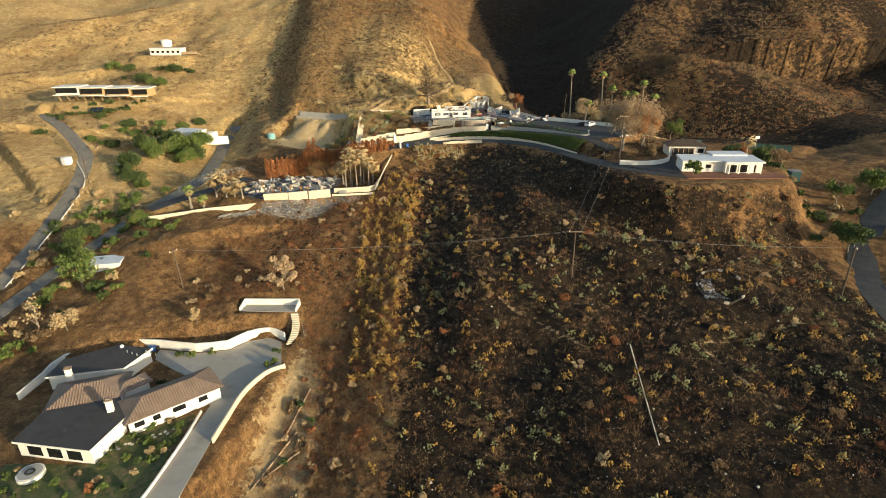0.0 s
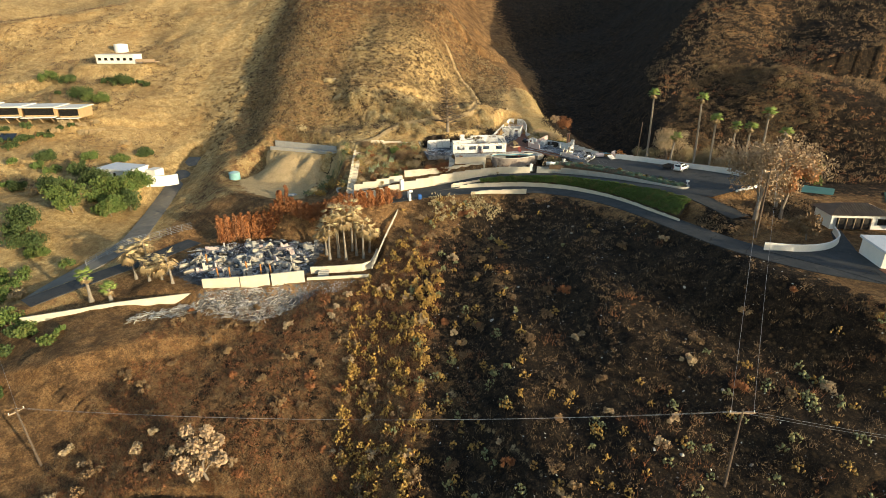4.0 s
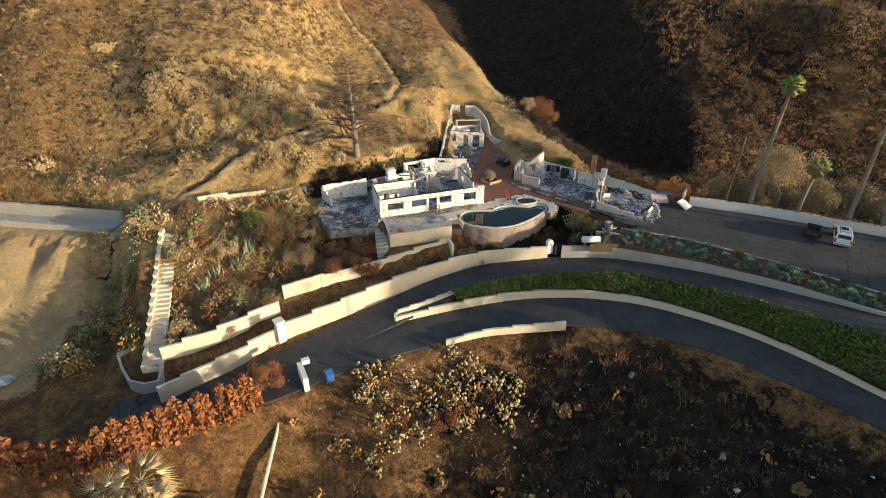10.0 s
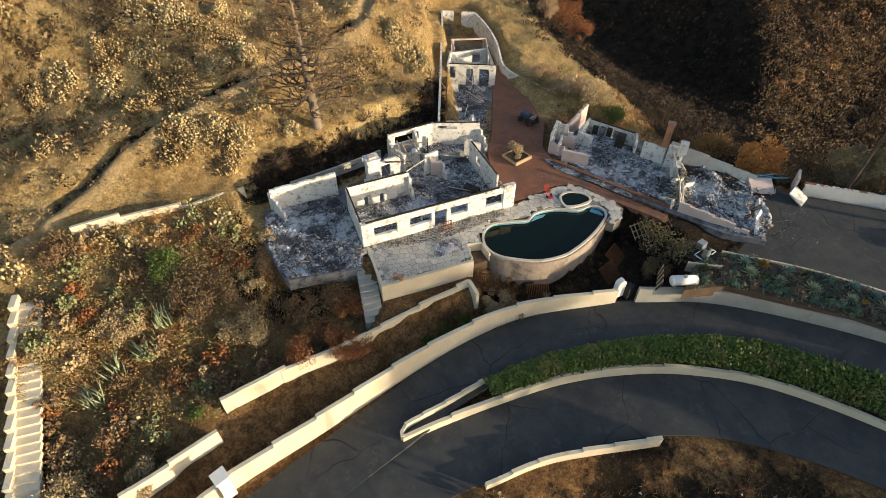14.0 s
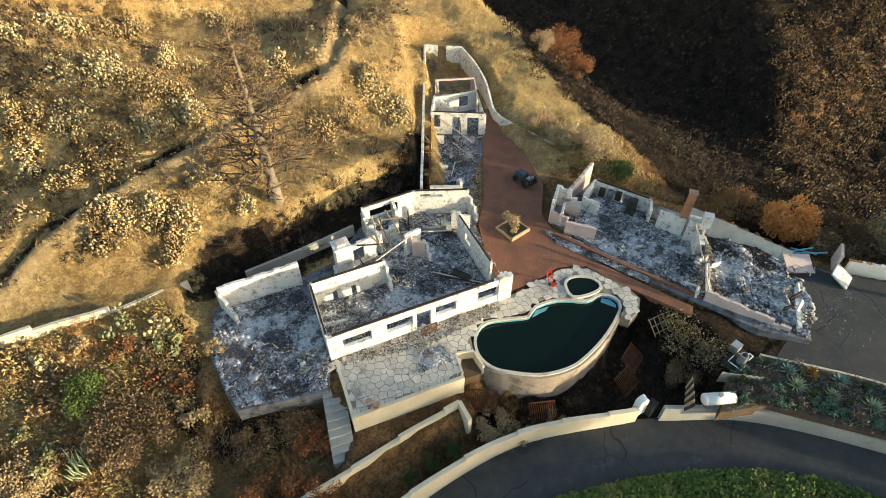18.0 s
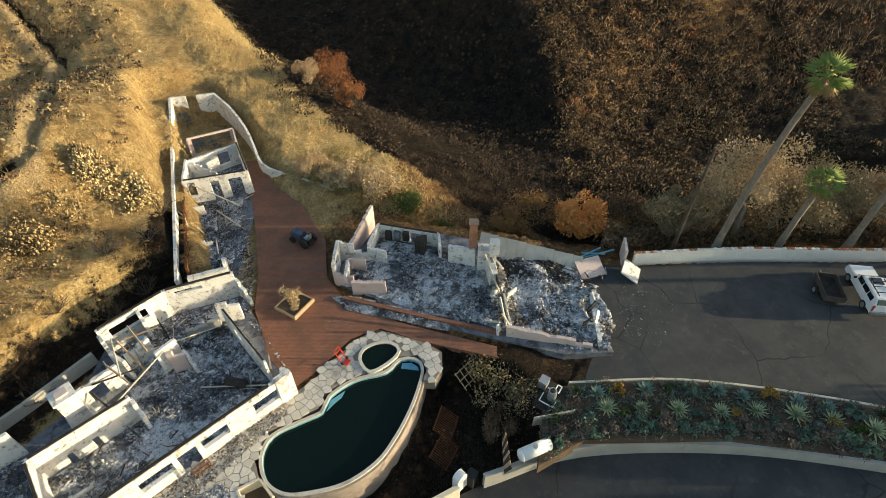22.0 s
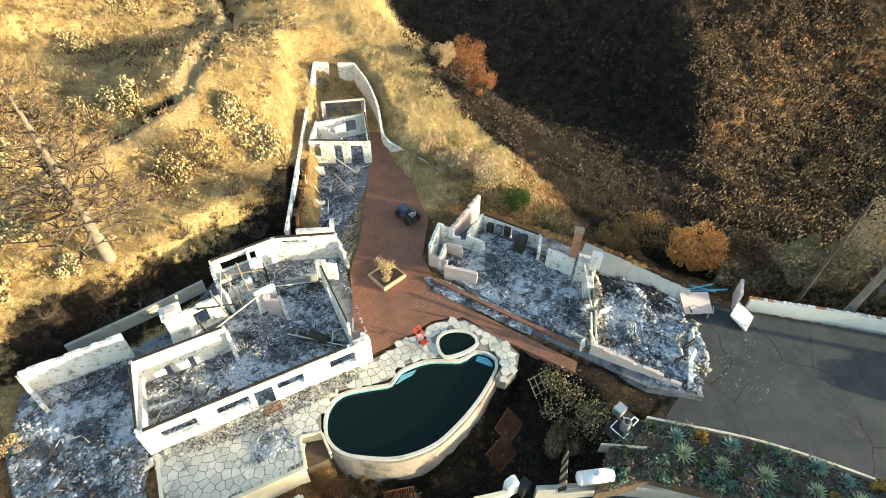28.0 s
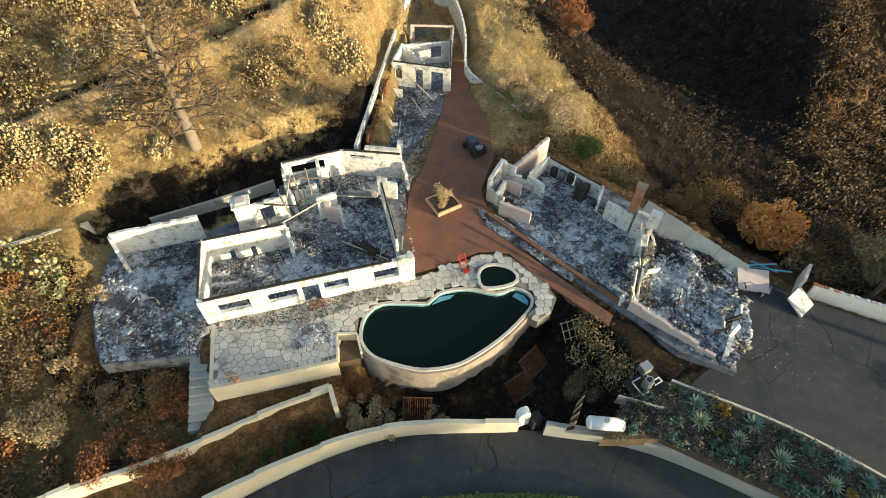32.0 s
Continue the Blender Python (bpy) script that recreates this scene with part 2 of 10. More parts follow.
def fbm(x, y, octaves=4, seed=0):
    out, amp, tot = 0.0, 1.0, 0.0
    for k in range(octaves):
        out = out + amp * (value_noise(x * 2 ** k + 17 * k, y * 2 ** k - 9 * k, seed + k) - 0.5)
        tot += amp
        amp *= 0.55
    return out / tot


def to_line(x, y, line):
    """Distance to a line of (x, y, z) and the height of its nearest point."""
    best, high = np.full(x.shape, 1e9), np.zeros(x.shape)
    for (ax, ay, az), (bx, by, bz) in zip(line, line[1:]):
        dx, dy = bx - ax, by - ay
        s = np.clip(((x - ax) * dx + (y - ay) * dy) / (dx * dx + dy * dy), 0, 1)
        d = np.hypot(x - ax - s * dx, y - ay - s * dy)
        near = d < best
        best = np.where(near, d, best)
        high = np.where(near, az + s * (bz - az), high)
    return best, high


def inside(x, y, poly):
    """Signed distance to a polygon's edge, positive inside."""
    d, _ = to_line(x, y, [(*p, 0) for p in poly + poly[:1]])
    hit = np.zeros(x.shape, bool)
    for (ax, ay), (bx, by) in zip(poly, poly[1:] + poly[:1]):
        if ay != by:
            hit ^= ((ay > y) != (by > y)) & (x < (bx - ax) * (y - ay) / (by - ay) + ax)
    return np.where(hit, d, -d)


# spines and valleys of the hills, as (x, y, height)
SPINES = dict(
    draw_west=[(-30, -250, -60), (-27, 20, -24), (-25, 70, -15), (-25, 99, -8.4), (-23, 119, -2.3), (-22, 133, 2.7), (-22, 151, 8.2), (-18, 175, 15)],
    slope_mid=[(10, -250, -60), (10, 30, -22), (10.5, 89, -4.7), (12, 107, 3.9), (10, 130, 9.0), (12, 156, 13.8), (5, 170, 15.4), (3.5, 179, 18), (-4, 187, 20.6)],
    slope_east=[(60, -250, -60), (56, 20, -14), (56.7, 73.5, 0), (46, 90, 3.2), (52.6, 112, 10.8), (30, 134.7, 14.1), (25.5, 144, 16.3), (22, 165, 19.2)],
    bench=[(36, 152, 21.5), (33, 165, 21.6)],
    east_road=[(150, -250, -60), (85, 60, 2), (86, 98, 8), (100, 114, 10), (125, 138, 19), (170, 160, 24)],
    west_slope=[(-70, -250, -60), (-62, 20, -18), (-55, 111, -2.0), (-46, 122, 1.2), (-42, 148, 6.5), (-52, 153, 8.5)],
    west_valley=[(-200, -250, -70), (-112, 60, -20), (-104, 110, -5), (-98, 140, 2), (-88, 160, 8.5), (-82, 176, 11.8), (-82, 190, 13.0), (-88, 214, 14.8), (-91, 240, 23), (-95, 266, 36), (-101, 300, 53), (-112, 360, 80), (-150, 480, 140)],
    west_hill=[(-300, 120, -10), (-124, 165, 8), (-121, 186, 17), (-106, 207, 19.5), (-112, 222, 25), (-126, 238, 31), (-128, 281, 46), (-140, 298, 49.5), (-157, 337, 68), (-215, 366, 62), (-290, 420, 90), (-420, 560, 170)],
    west_far=[(-420, 240, 20), (-330, 300, 45), (-480, 420, 120)],
    knoll=[(-40, 226, 29.5), (-17, 224, 32.6), (-6, 223, 31.2), (4, 227.5, 30.4)],
    hill=[(-15, 231.5, 34.8), (-31, 243, 41), (-34, 273, 52), (-28, 300, 62), (-22, 330, 74), (-45, 380, 105), (-90, 480, 160)],
    rib=[(-60, 232, 32.5), (-57, 248, 42.5), (-60, 272, 55), (-58, 300, 70), (-70, 350, 95)],
    ravine=[(-70, 226, 23), (-77, 250, 33), (-82, 267, 41), (-89, 290, 51), (-88, 330, 72)],
    spur=[(3, 240, 36), (11, 249, 32.2), (17, 256, 31.5), (19, 300, 40), (22, 338, 45.4), (-4, 352, 63), (-42, 410, 100), (-90, 500, 160)],
    gully=[(120, 196, 17.5), (82, 212, 15), (62, 228, 15.2), (53, 243, 16), (41, 262, 17.6), (38, 300, 22), (36, 345, 31), (20, 400, 52), (10, 480, 100)],
    court_edge=[(20.6, 248, 29.2), (20.6, 240, 28.5), (20.2, 235, 27.8), (21.6, 231, 27.3), (23.6, 227, 26.9)],
    slope_a=[(-7, 20, -23), (-7, 100, -4.2), (-5.5, 141, 7.0), (-7, 149, 8.9), (-2, 168, 13.8)],
    slope_b=[(33, 20, -17), (34, 98.8, 2.9), (24, 120, 8.6)],
    garden=[(-29, 195, 21.3), (-24, 200, 23), (-14, 201, 23.2), (-6, 203, 24)],
    garden_top=[(-31, 207, 26.2), (-24, 209, 26.2), (-15, 209, 26.2)],
    foot=[(-36, 214, 28), (-28, 214.5, 28.2), (-20, 216.2, 27.9), (-12, 219.6, 27.8), (-3, 223, 28.2), (5, 227.2, 28.6)],
    palm_strip=[(39, 206.5, 24.2), (46, 201.4, 24.6), (54, 195.0, 24.8), (62, 188.8, 24.8), (66, 182, 24.6)],
    bank_north=[(34, 215, 22.3), (45, 212, 20.2), (60, 203, 18.6), (74, 194, 18.4)],
    east_hill=[(150, 214, 27), (145, 223, 32), (112, 258, 45), (131, 271, 55), (190, 320, 92), (260, 420, 150)],
    east_flank=[(58, 228, 19), (67, 245, 28), (90, 280, 50), (124, 325, 82), (165, 385, 120), (225, 480, 175)],
    east_far=[(210, 190, 36), (250, 250, 70), (380, 330, 130)],
)
PADS = [  # outline, height, blend width
    ([(-5, 200.4), (-4, 202.6), (4, 203.2), (4.2, 201.8), (0, 201.4)], 25.0, 0.8),
    ([(-13.2, 206.8), (-13.6, 217.6), (-5.5, 220.4), (0, 224.2), (5.5, 226.2), (8.4, 225), (13.2, 240), (14.8, 249), (18.8, 247.2), (19.6, 238), (18.4, 229.5), (20.5, 222), (24, 221), (32, 213), (38, 204), (30, 199), (24.5, 200), (20.5, 206), (17, 206), (11.4, 205), (6.2, 205.5), (4, 204.2), (-3.6, 203.8), (-5.2, 205.6), (-10.6, 206.0), (-12.0, 209.0)], 26.5, 1.0),
    ([(5.6, 205.0), (6.0, 206.7), (7.3, 207.6), (9.2, 207.4), (10.5, 207.2), (11.4, 207.9), (13.5, 208.0), (15.6, 207.3), (17.0, 207.5), (18.1, 206.7), (18.0, 205.7), (16.6, 204.3), (15.0, 203.2), (13.3, 202.3), (11.6, 201.7), (9.4, 201.8), (7.2, 202.6), (6.0, 203.6)], 24.6, 0.35),
    ([(14.7, 207.6), (14.7, 209.0), (15.3, 209.5), (16.3, 209.4), (17.2, 208.8), (17.3, 207.8)], 25.4, 0.3),
    ([(4.2, 203.6), (4.2, 205.3), (5.4, 205.1), (5.6, 203.7)], 25.0, 0.3),
    ([(30, 212), (38.3, 203.8), (53, 193), (61, 187), (64, 182), (62.2, 177.6), (55, 172.6), (48, 169.5), (45, 174), (44.6, 177.4), (37.4, 185.4), (31.6, 191), (27, 195), (22.5, 198), (22, 200.5), (26, 200.5)], 26.0, 1.6),
    ([(-66, 210), (-58, 197), (-45, 189), (-36, 191), (-37, 205), (-41, 213), (-60, 219)], 19.2, 4.0),
    ([(7.0, 224), (8.6, 223.5), (10.3, 231.5), (8.8, 232)], 27.9, 0.8),
    ([(8.8, 232), (10.3, 231.5), (12.2, 240), (10.8, 240.4)], 28.6, 0.8),
    ([(10.8, 240.4), (12.2, 240), (14.4, 250.5), (12.6, 250.6)], 29.4, 0.9),
    ([(13.4, 249.2), (18.6, 247.6), (19.4, 249.6), (14, 251)], 29.2, 1.2),
    ([(80, 191), (92, 186), (112, 174), (124, 186), (100, 200), (86, 202)], 19.9, 4.0),
    ([(-59, 219), (-38, 211), (-36, 217), (-57, 226)], 25.2, 1.5),
    ([(-66, 157), (-55, 155.7), (-34, 159.7), (-21.5, 161.7), (-21, 174), (-36, 182), (-50, 184), (-66, 178)], 11.3, 2.0),
    ([(-82, 66), (-42, 58), (-37, 75), (-34, 97), (-36, 108), (-62, 105), (-84, 96), (-86, 80)], -6.2, 2.5),
    ([(-48, 111), (-34, 111), (-34, 115.5), (-48, 115.5)], -1.6, 1.0),
    ([(44, 139), (57, 127), (82, 128), (88, 142), (78, 158), (62, 158), (52, 148)], 23.7, 9.0),
    ([(-108, 206), (-90, 203), (-86, 214), (-102, 222)], 19.4, 3.0),
    ([(-162, 228), (-124, 232), (-123, 241), (-160, 240)], 31.0, 5.0),
    ([(-146, 277), (-122, 277), (-122, 287), (-146, 287)], 46.0, 4.0),
]
UPPER = [(-20, 187.2, 20.4), (-13, 190.4, 21.0), (-6, 193.4, 21.5), (1, 196.0, 22.35), (8, 197.0, 23.1), (15, 196.0, 23.7), (22, 193.4, 24.2), (29, 188.4, 24.8), (35.2, 182.1, 25.4), (40.4, 175.6, 26.0), (45.4, 168.4, 26.0), (49.6, 159, 25.0)]
LOWER = [(-62, 204, 19.2), (-46, 191.5, 19.0), (-33, 185.5, 19.2), (-20, 186.2, 20.3), (-10, 188.7, 21.1), (-1, 190.3, 21.3), (8, 190.6, 21.5), (16, 189.2, 21.8), (22.5, 185.6, 22.1), (28, 180.4, 22.4), (32.6, 173.4, 22.7), (36, 166, 23.0), (40, 156, 23.4), (44.5, 147.5, 23.6), (52, 139.5, 23.7), (62, 134, 23.7)]
WEST = [(-88, 236, 19.5), (-88.5, 226, 16.5), (-86, 212, 15.0), (-82, 192, 13.4), (-80, 176, 12.4), (-88, 160, 8.8), (-98, 141, 3.0), (-106, 118, -3.0), (-116, 90, -12)]
RUIN_DRIVE = [(-86, 152, 10.2), (-78, 163, 11.0), (-72, 171, 11.3), (-66, 181, 11.6)]
FAR_DRIVE = [(-160, 224, 27), (-146, 212, 24), (-134, 200, 20.5), (-124, 188, 17.4), (-119, 172, 12), (-116, 150, 5), (-114, 125, -2)]
EAST = [(190, 165, 25), (150, 152, 22.4), (125, 142, 20.5), (106, 128, 14), (93, 112, 9.5), (87, 95, 7), (86, 60, 2)]
TRAILS = [[(-40, 209, 0), (-36, 212, 0), (-29, 218, 0), (-22.2, 223.4, 0), (-15.6, 227.1, 0), (-11.9, 228.9, 0), (-6.5, 234.1, 0), (-2.1, 236.1, 0), (1.6, 237.0, 0), (3.2, 240.3, 0), (4.5, 249, 0), (7, 262, 0), (4, 280, 0), (-6, 300, 0)], [(-5.5, 133.5, 0), (13.7, 105, 0), (28, 92.3, 0)], [(72, 93, 0), (48.5, 90, 0), (53.2, 79.4, 0), (59, 67, 0)]]
ROADS = [(UPPER, 2.2), (LOWER, 2.8), (WEST, 2.6), (RUIN_DRIVE, 2.6), (FAR_DRIVE, 2.4), (EAST, 3.0)]


def spread(parts):
    """Coordinates that run through stretches of (start, end, step)."""
    return np.concatenate([np.arange(a, b, s) for a, b, s in parts])


far = lambda a, n: a * np.cumsum(1.16 ** np.arange(n))
gx = np.concatenate([-165 - far(3.0, 28)[::-1], spread([(-165, -48, 1.4), (-48, 68, 0.6), (68, 165, 1.4)]), 165 + far(3.0, 28)])
gy = np.concatenate([50 - far(3.0, 24)[::-1], spread([(50, 178, 0.9), (178, 258, 0.6), (258, 380, 1.5)]), 380 + far(3.0, 28)])
X, Y = np.meshgrid(gx, gy)


def terrain(x, y):
    wsum, zsum = 0.0, 0.0
    ease = 22.0 + 0.05 * np.clip(np.hypot(x - 10, y - 195) - 60, 0, None) ** 2
    for line in SPINES.values():
        d, h = to_line(x, y, line)
        w = 1.0 / (d * d + ease) ** 1.7
        wsum, zsum = wsum + w, zsum + w * h
    for line, half in ROADS:
        d, h = to_line(x, y, line)
        w = 0.5 / (d * d + ease) ** 1.7
        wsum, zsum = wsum + w, zsum + w * h
    z = zsum / wsum
    wild = np.clip((y - 222) / 30, 0.0, 1) + 0.15
    z = z + 3.6 * fbm(x / 34, y / 34, 4, 3) * np.clip((np.hypot(x, y - 190) - 60) / 90, 0, 1.6) * wild + 0.8 * fbm(x / 7, y / 7, 3, 5) * (0.45 + wild)
    z = z + 1.6 * fbm(x / 6, y / 24, 3, 12) * np.clip((y - 232) / 20, 0, 1)
    z = z + 0.55 * fbm(x / 1.8, y / 1.8, 2, 8) + 0.25 * fbm(x / 0.9, y / 0.9, 1, 9)
    for k, line in enumerate(TRAILS):
        d, _ = to_line(x, y, line)
        z = z - (1.3 if k == 0 else 0.3) * np.exp(-(d / 0.6) ** 2)
        if k == 0:
            d2, _ = to_line(x + 0.9, y + 1.7, line)
            z = z + 0.75 * np.exp(-(d2 / 1.2) ** 2)
    for poly, h, soft in PADS:
        d = inside(x, y, poly)
        s = np.clip(1 + d / soft, 0, 1)
        s = s * s * (3 - 2 * s)
        z = z * (1 - s) + h * s
    heap = np.maximum(25.4 - 0.62 * np.hypot(x + 51, y - 215.5), 25.0 - 0.72 * np.hypot(x + 44.5, y - 212.5)) + 0.9 * fbm(x / 3, y / 8, 3, 21)
    z = np.where(inside(x, y, [(-66, 222), (-62, 200), (-37, 193), (-36, 213)]) > 0, np.maximum(z, heap), z)
    for line, half in ROADS:
        d, h = to_line(x, y, line)
        s = np.clip(1 + (half + 0.5 - d) / 1.8, 0, 1)
        s = s * s * (3 - 2 * s)
        z = z * (1 - s) + (h - 0.10) * s
    return z


Z = terrain(X, Y)


def ground_at(x, y):
    i = int(np.clip(np.searchsorted(gx, x) - 1, 0, len(gx) - 2))
    j = int(np.clip(np.searchsorted(gy, y) - 1, 0, len(gy) - 2))
    u, v = (x - gx[i]) / (gx[i + 1] - gx[i]), (y - gy[j]) / (gy[j + 1] - gy[j])
    return float((Z[j, i] * (1 - u) + Z[j, i + 1] * u) * (1 - v) + (Z[j + 1, i] * (1 - u) + Z[j + 1, i + 1] * u) * v)


def soft(d, w):
    return np.clip(0.5 + d / (2 * w), 0, 1)


def cover(x, y):
    """Where dry grass, burnt ground, bare dirt, ash and scrub lie, and where shade is painted dark."""
    # burnt slope; the rise in char past x = 14 paints in shade
    char = (0.74 + 0.2 * soft(x - 14, 8) + 0.75 * fbm(x / 9, y / 13, 3, 51)) * soft(inside(x, y, [(-12, 20), (-11, 100), (-13, 150), (-10, 172), (0, 186), (20, 184), (42, 150), (60, 118), (72, 90), (80, 20)]), 4)
    char = np.maximum(char, (0.6 + 0.8 * fbm(x / 9, y / 13, 3, 52)) * soft(inside(x, y, [(40, 152), (56, 127), (84, 127), (86, 110), (80, 40), (60, 40)]), 3))
    # outline of the burnt gully, drawn along the edge of its shade
    gully_shade = [(36, 345), (34.5, 290), (32, 262), (27, 246), (27.6, 237), (30.4, 229), (33, 223), (37, 216), (41, 208), (64, 192), (66, 206), (58, 226), (66, 243), (86, 276), (118, 325), (158, 385), (210, 480), (210, 520), (10, 520), (24, 410)]
    char = np.maximum(char, soft(inside(x, y, gully_shade), 1.6 + 0.05 * np.clip(y - 250, 0, 200)))
    # east hill: patchy burnt ground, also carrying the hill's shade as colour
    char = np.maximum(char, soft(inside(x, y, [(58, 225), (70, 192), (120, 185), (230, 190), (300, 420), (80, 520), (20, 480), (46, 340), (62, 300)]), 4) * (0.72 + 1.1 * fbm(x / 12, y / 26, 3, 31)))
    char = np.maximum(char, soft(inside(x, y, [(-72, 112), (-52, 124), (-50, 146), (-26, 156), (-20, 120), (-40, 118)]), 5) * 0.45)
    char = np.maximum(char, soft(inside(x, y, [(8, 180), (6, 202), (24, 206), (26, 196)]), 2) * 0.8)
    # extra black over the lower gully, for burnt ground and painted shade
    shade_soot = soft(inside(x, y, gully_shade), 2.5) * (1 - 0.95 * soft(y - 246, 8))
    straw = soft(y - 216 - 0.35 * x, 4) * soft(33 - x + 0.04 * (y - 262), 3)
    straw = straw * (1 - 0.5 * soft(-40 - x, 6) * soft(x + 83, 2))
    straw = straw * (1 - 0.72 * soft(y - 280 + 0.4 * x, 22) * soft(x + 82, 8))
    straw = np.maximum(straw, soft(inside(x, y, [(-34, 190), (-33, 214), (-14, 214), (-13, 206), (-5, 203), (-4, 200), (-16, 196)]), 2) * 0.5)
    straw = np.maximum(straw, 0.85 * soft(-74 - x, 6) * soft(y - 150, 10))
    dirt = soft(inside(x, y, [(-64, 208), (-58, 197), (-47, 190), (-42, 192), (-41, 206), (-42, 215), (-58, 221)]), 1.5)
    dirt = np.maximum(dirt, soft(inside(x, y, [(60, 190), (64, 194), (76, 190), (80, 182), (70, 178), (65, 183)]), 1.5))
    dirt = np.maximum(dirt, soft(inside(x, y, [(-34, 62), (-24, 70), (-26, 95), (-31, 103), (-34, 90)]), 4))
    scrub = 0.25 + 0.75 * soft(-x - 12 + 0.55 * (y - 250), 14) * soft(y - 222, 6) * soft(x + 86, 8)
    scrub = np.clip(scrub + 0.5 * fbm(x / 14, y / 14, 3, 40), 0.1, 1) * (1 - 0.85 * soft(x - 12, 5))
    for k, line in enumerate(TRAILS):
        d, _ = to_line(x, y, line)
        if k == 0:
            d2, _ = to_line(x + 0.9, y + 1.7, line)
            # pale dirt along the bank, painted lighter where the sun strikes it
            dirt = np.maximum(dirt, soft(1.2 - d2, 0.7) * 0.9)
            # char colour in the ditch paints the shade of the cut
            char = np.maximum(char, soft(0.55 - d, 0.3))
        else:
            dirt = np.maximum(dirt, soft(0.5 - d, 0.7) * 0.62)
    char = np.maximum(char, soft(inside(x, y, [(18.0, 206.5), (21.5, 206.5), (24, 203.8), (28.5, 199.5), (26, 198.8), (22, 199), (20, 197.8), (16, 198.8), (5, 199.5), (4.6, 203), (8, 201), (14, 201)]), 0.8))
    char = np.maximum(char, 0.9 * soft(inside(x, y, [(-14, 216), (-5.8, 216.4), (0.5, 220), (7, 222), (10, 231), (8.6, 232), (5.4, 227), (0, 224.6), (-6, 221.6), (-13, 220)]), 1.0))
    char = np.maximum(char, 0.85 * soft(inside(x, y, [(38, 158), (46, 165), (56, 171), (66, 177), (78, 172), (66, 160), (50, 158), (44, 150)]), 3))
    ash = soft(inside(x, y, [(-55, 151), (-54, 156), (-30, 160), (-33, 156), (-42, 151)]), 2.5) * 0.85
    ash = np.maximum(ash, soft(inside(x, y, [(-65, 164), (-54, 157), (-35, 160), (-34, 180), (-52, 182)]), 1))
    char = np.maximum(char, soft(inside(x, y, [(-18, 209), (-17, 214.5), (-13, 215), (-13, 206.6), (-6, 206), (-6, 202.6), (-13, 203)]), 1) * 0.62)
    ash = np.maximum(ash, soft(inside(x, y, [(12.6, 240.6), (14.8, 248.6), (18.6, 247), (19.4, 240)]), 0.5) * 0.45)
    return dict(char=char, straw=straw, dirt=dirt, ash=ash, scrub=scrub, shade_soot=shade_soot)


ny, nx = X.shape
me = bpy.data.meshes.new("ground")
idx = np.arange(nx * ny).reshape(ny, nx)
quads = np.stack([idx[:-1, :-1], idx[:-1, 1:], idx[1:, 1:], idx[1:, :-1]], -1).reshape(-1, 4)
me.vertices.add(nx * ny)
me.vertices.foreach_set("co", np.stack([X, Y, Z], -1).ravel())
me.loops.add(quads.size)
me.loops.foreach_set("vertex_index", quads.ravel())
me.polygons.add(len(quads))
me.polygons.foreach_set("loop_start", np.arange(0, quads.size, 4))
me.update(calc_edges=True)
me.polygons.foreach_set("use_smooth", np.ones(len(quads), bool))
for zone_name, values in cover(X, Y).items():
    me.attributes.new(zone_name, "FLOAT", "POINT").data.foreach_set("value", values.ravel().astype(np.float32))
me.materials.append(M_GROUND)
ground = tagged(new("ground", me), "burnt hillside of brown soil, char and dry grass", "ground", kind="structure")


# ---- roads and walls along lines ----
def smooth_line(line, step=1.0):
    """A Catmull-Rom curve through points, at even steps."""
    p = [Vector(q) for q in line]
    p = [2 * p[0] - p[1]] + p + [2 * p[-1] - p[-2]]
    out = []
    for a, b, c, d in zip(p, p[1:], p[2:], p[3:]):
        n = max(2, int((c - b).length / step))
        for k in range(n):
            t = k / n
            out.append(0.5 * (2 * b + (c - a) * t + (2 * a - 5 * b + 4 * c - d) * t * t + (3 * b - a - 3 * c + d) * t ** 3))
    return out + [p[-2]]


def strip(name, line, half, material, label, lift=0.03, thick=0.25, category="road"):
    pts = smooth_line(line)
    verts, faces = [], []
    for i, q in enumerate(pts):
        d = (pts[min(i + 1, len(pts) - 1)] - pts[max(i - 1, 0)])
        n = Vector((-d.y, d.x, 0)).normalized()
        for s, dz in ((-1, -thick), (-1, lift), (-0.5, lift + 0.03), (0, lift + 0.05), (0.5, lift + 0.03), (1, lift), (1, -thick)):
            verts.append(q + n * (s * half) + Vector((0, 0, dz)))
    for i in range(len(pts) - 1):
        for k in range(6):
            a = i * 7 + k
            faces.append((a, a + 7, a + 8, a + 1))
    return tagged(raw(name, verts, faces, material, smooth=False), label, category, kind="structure")


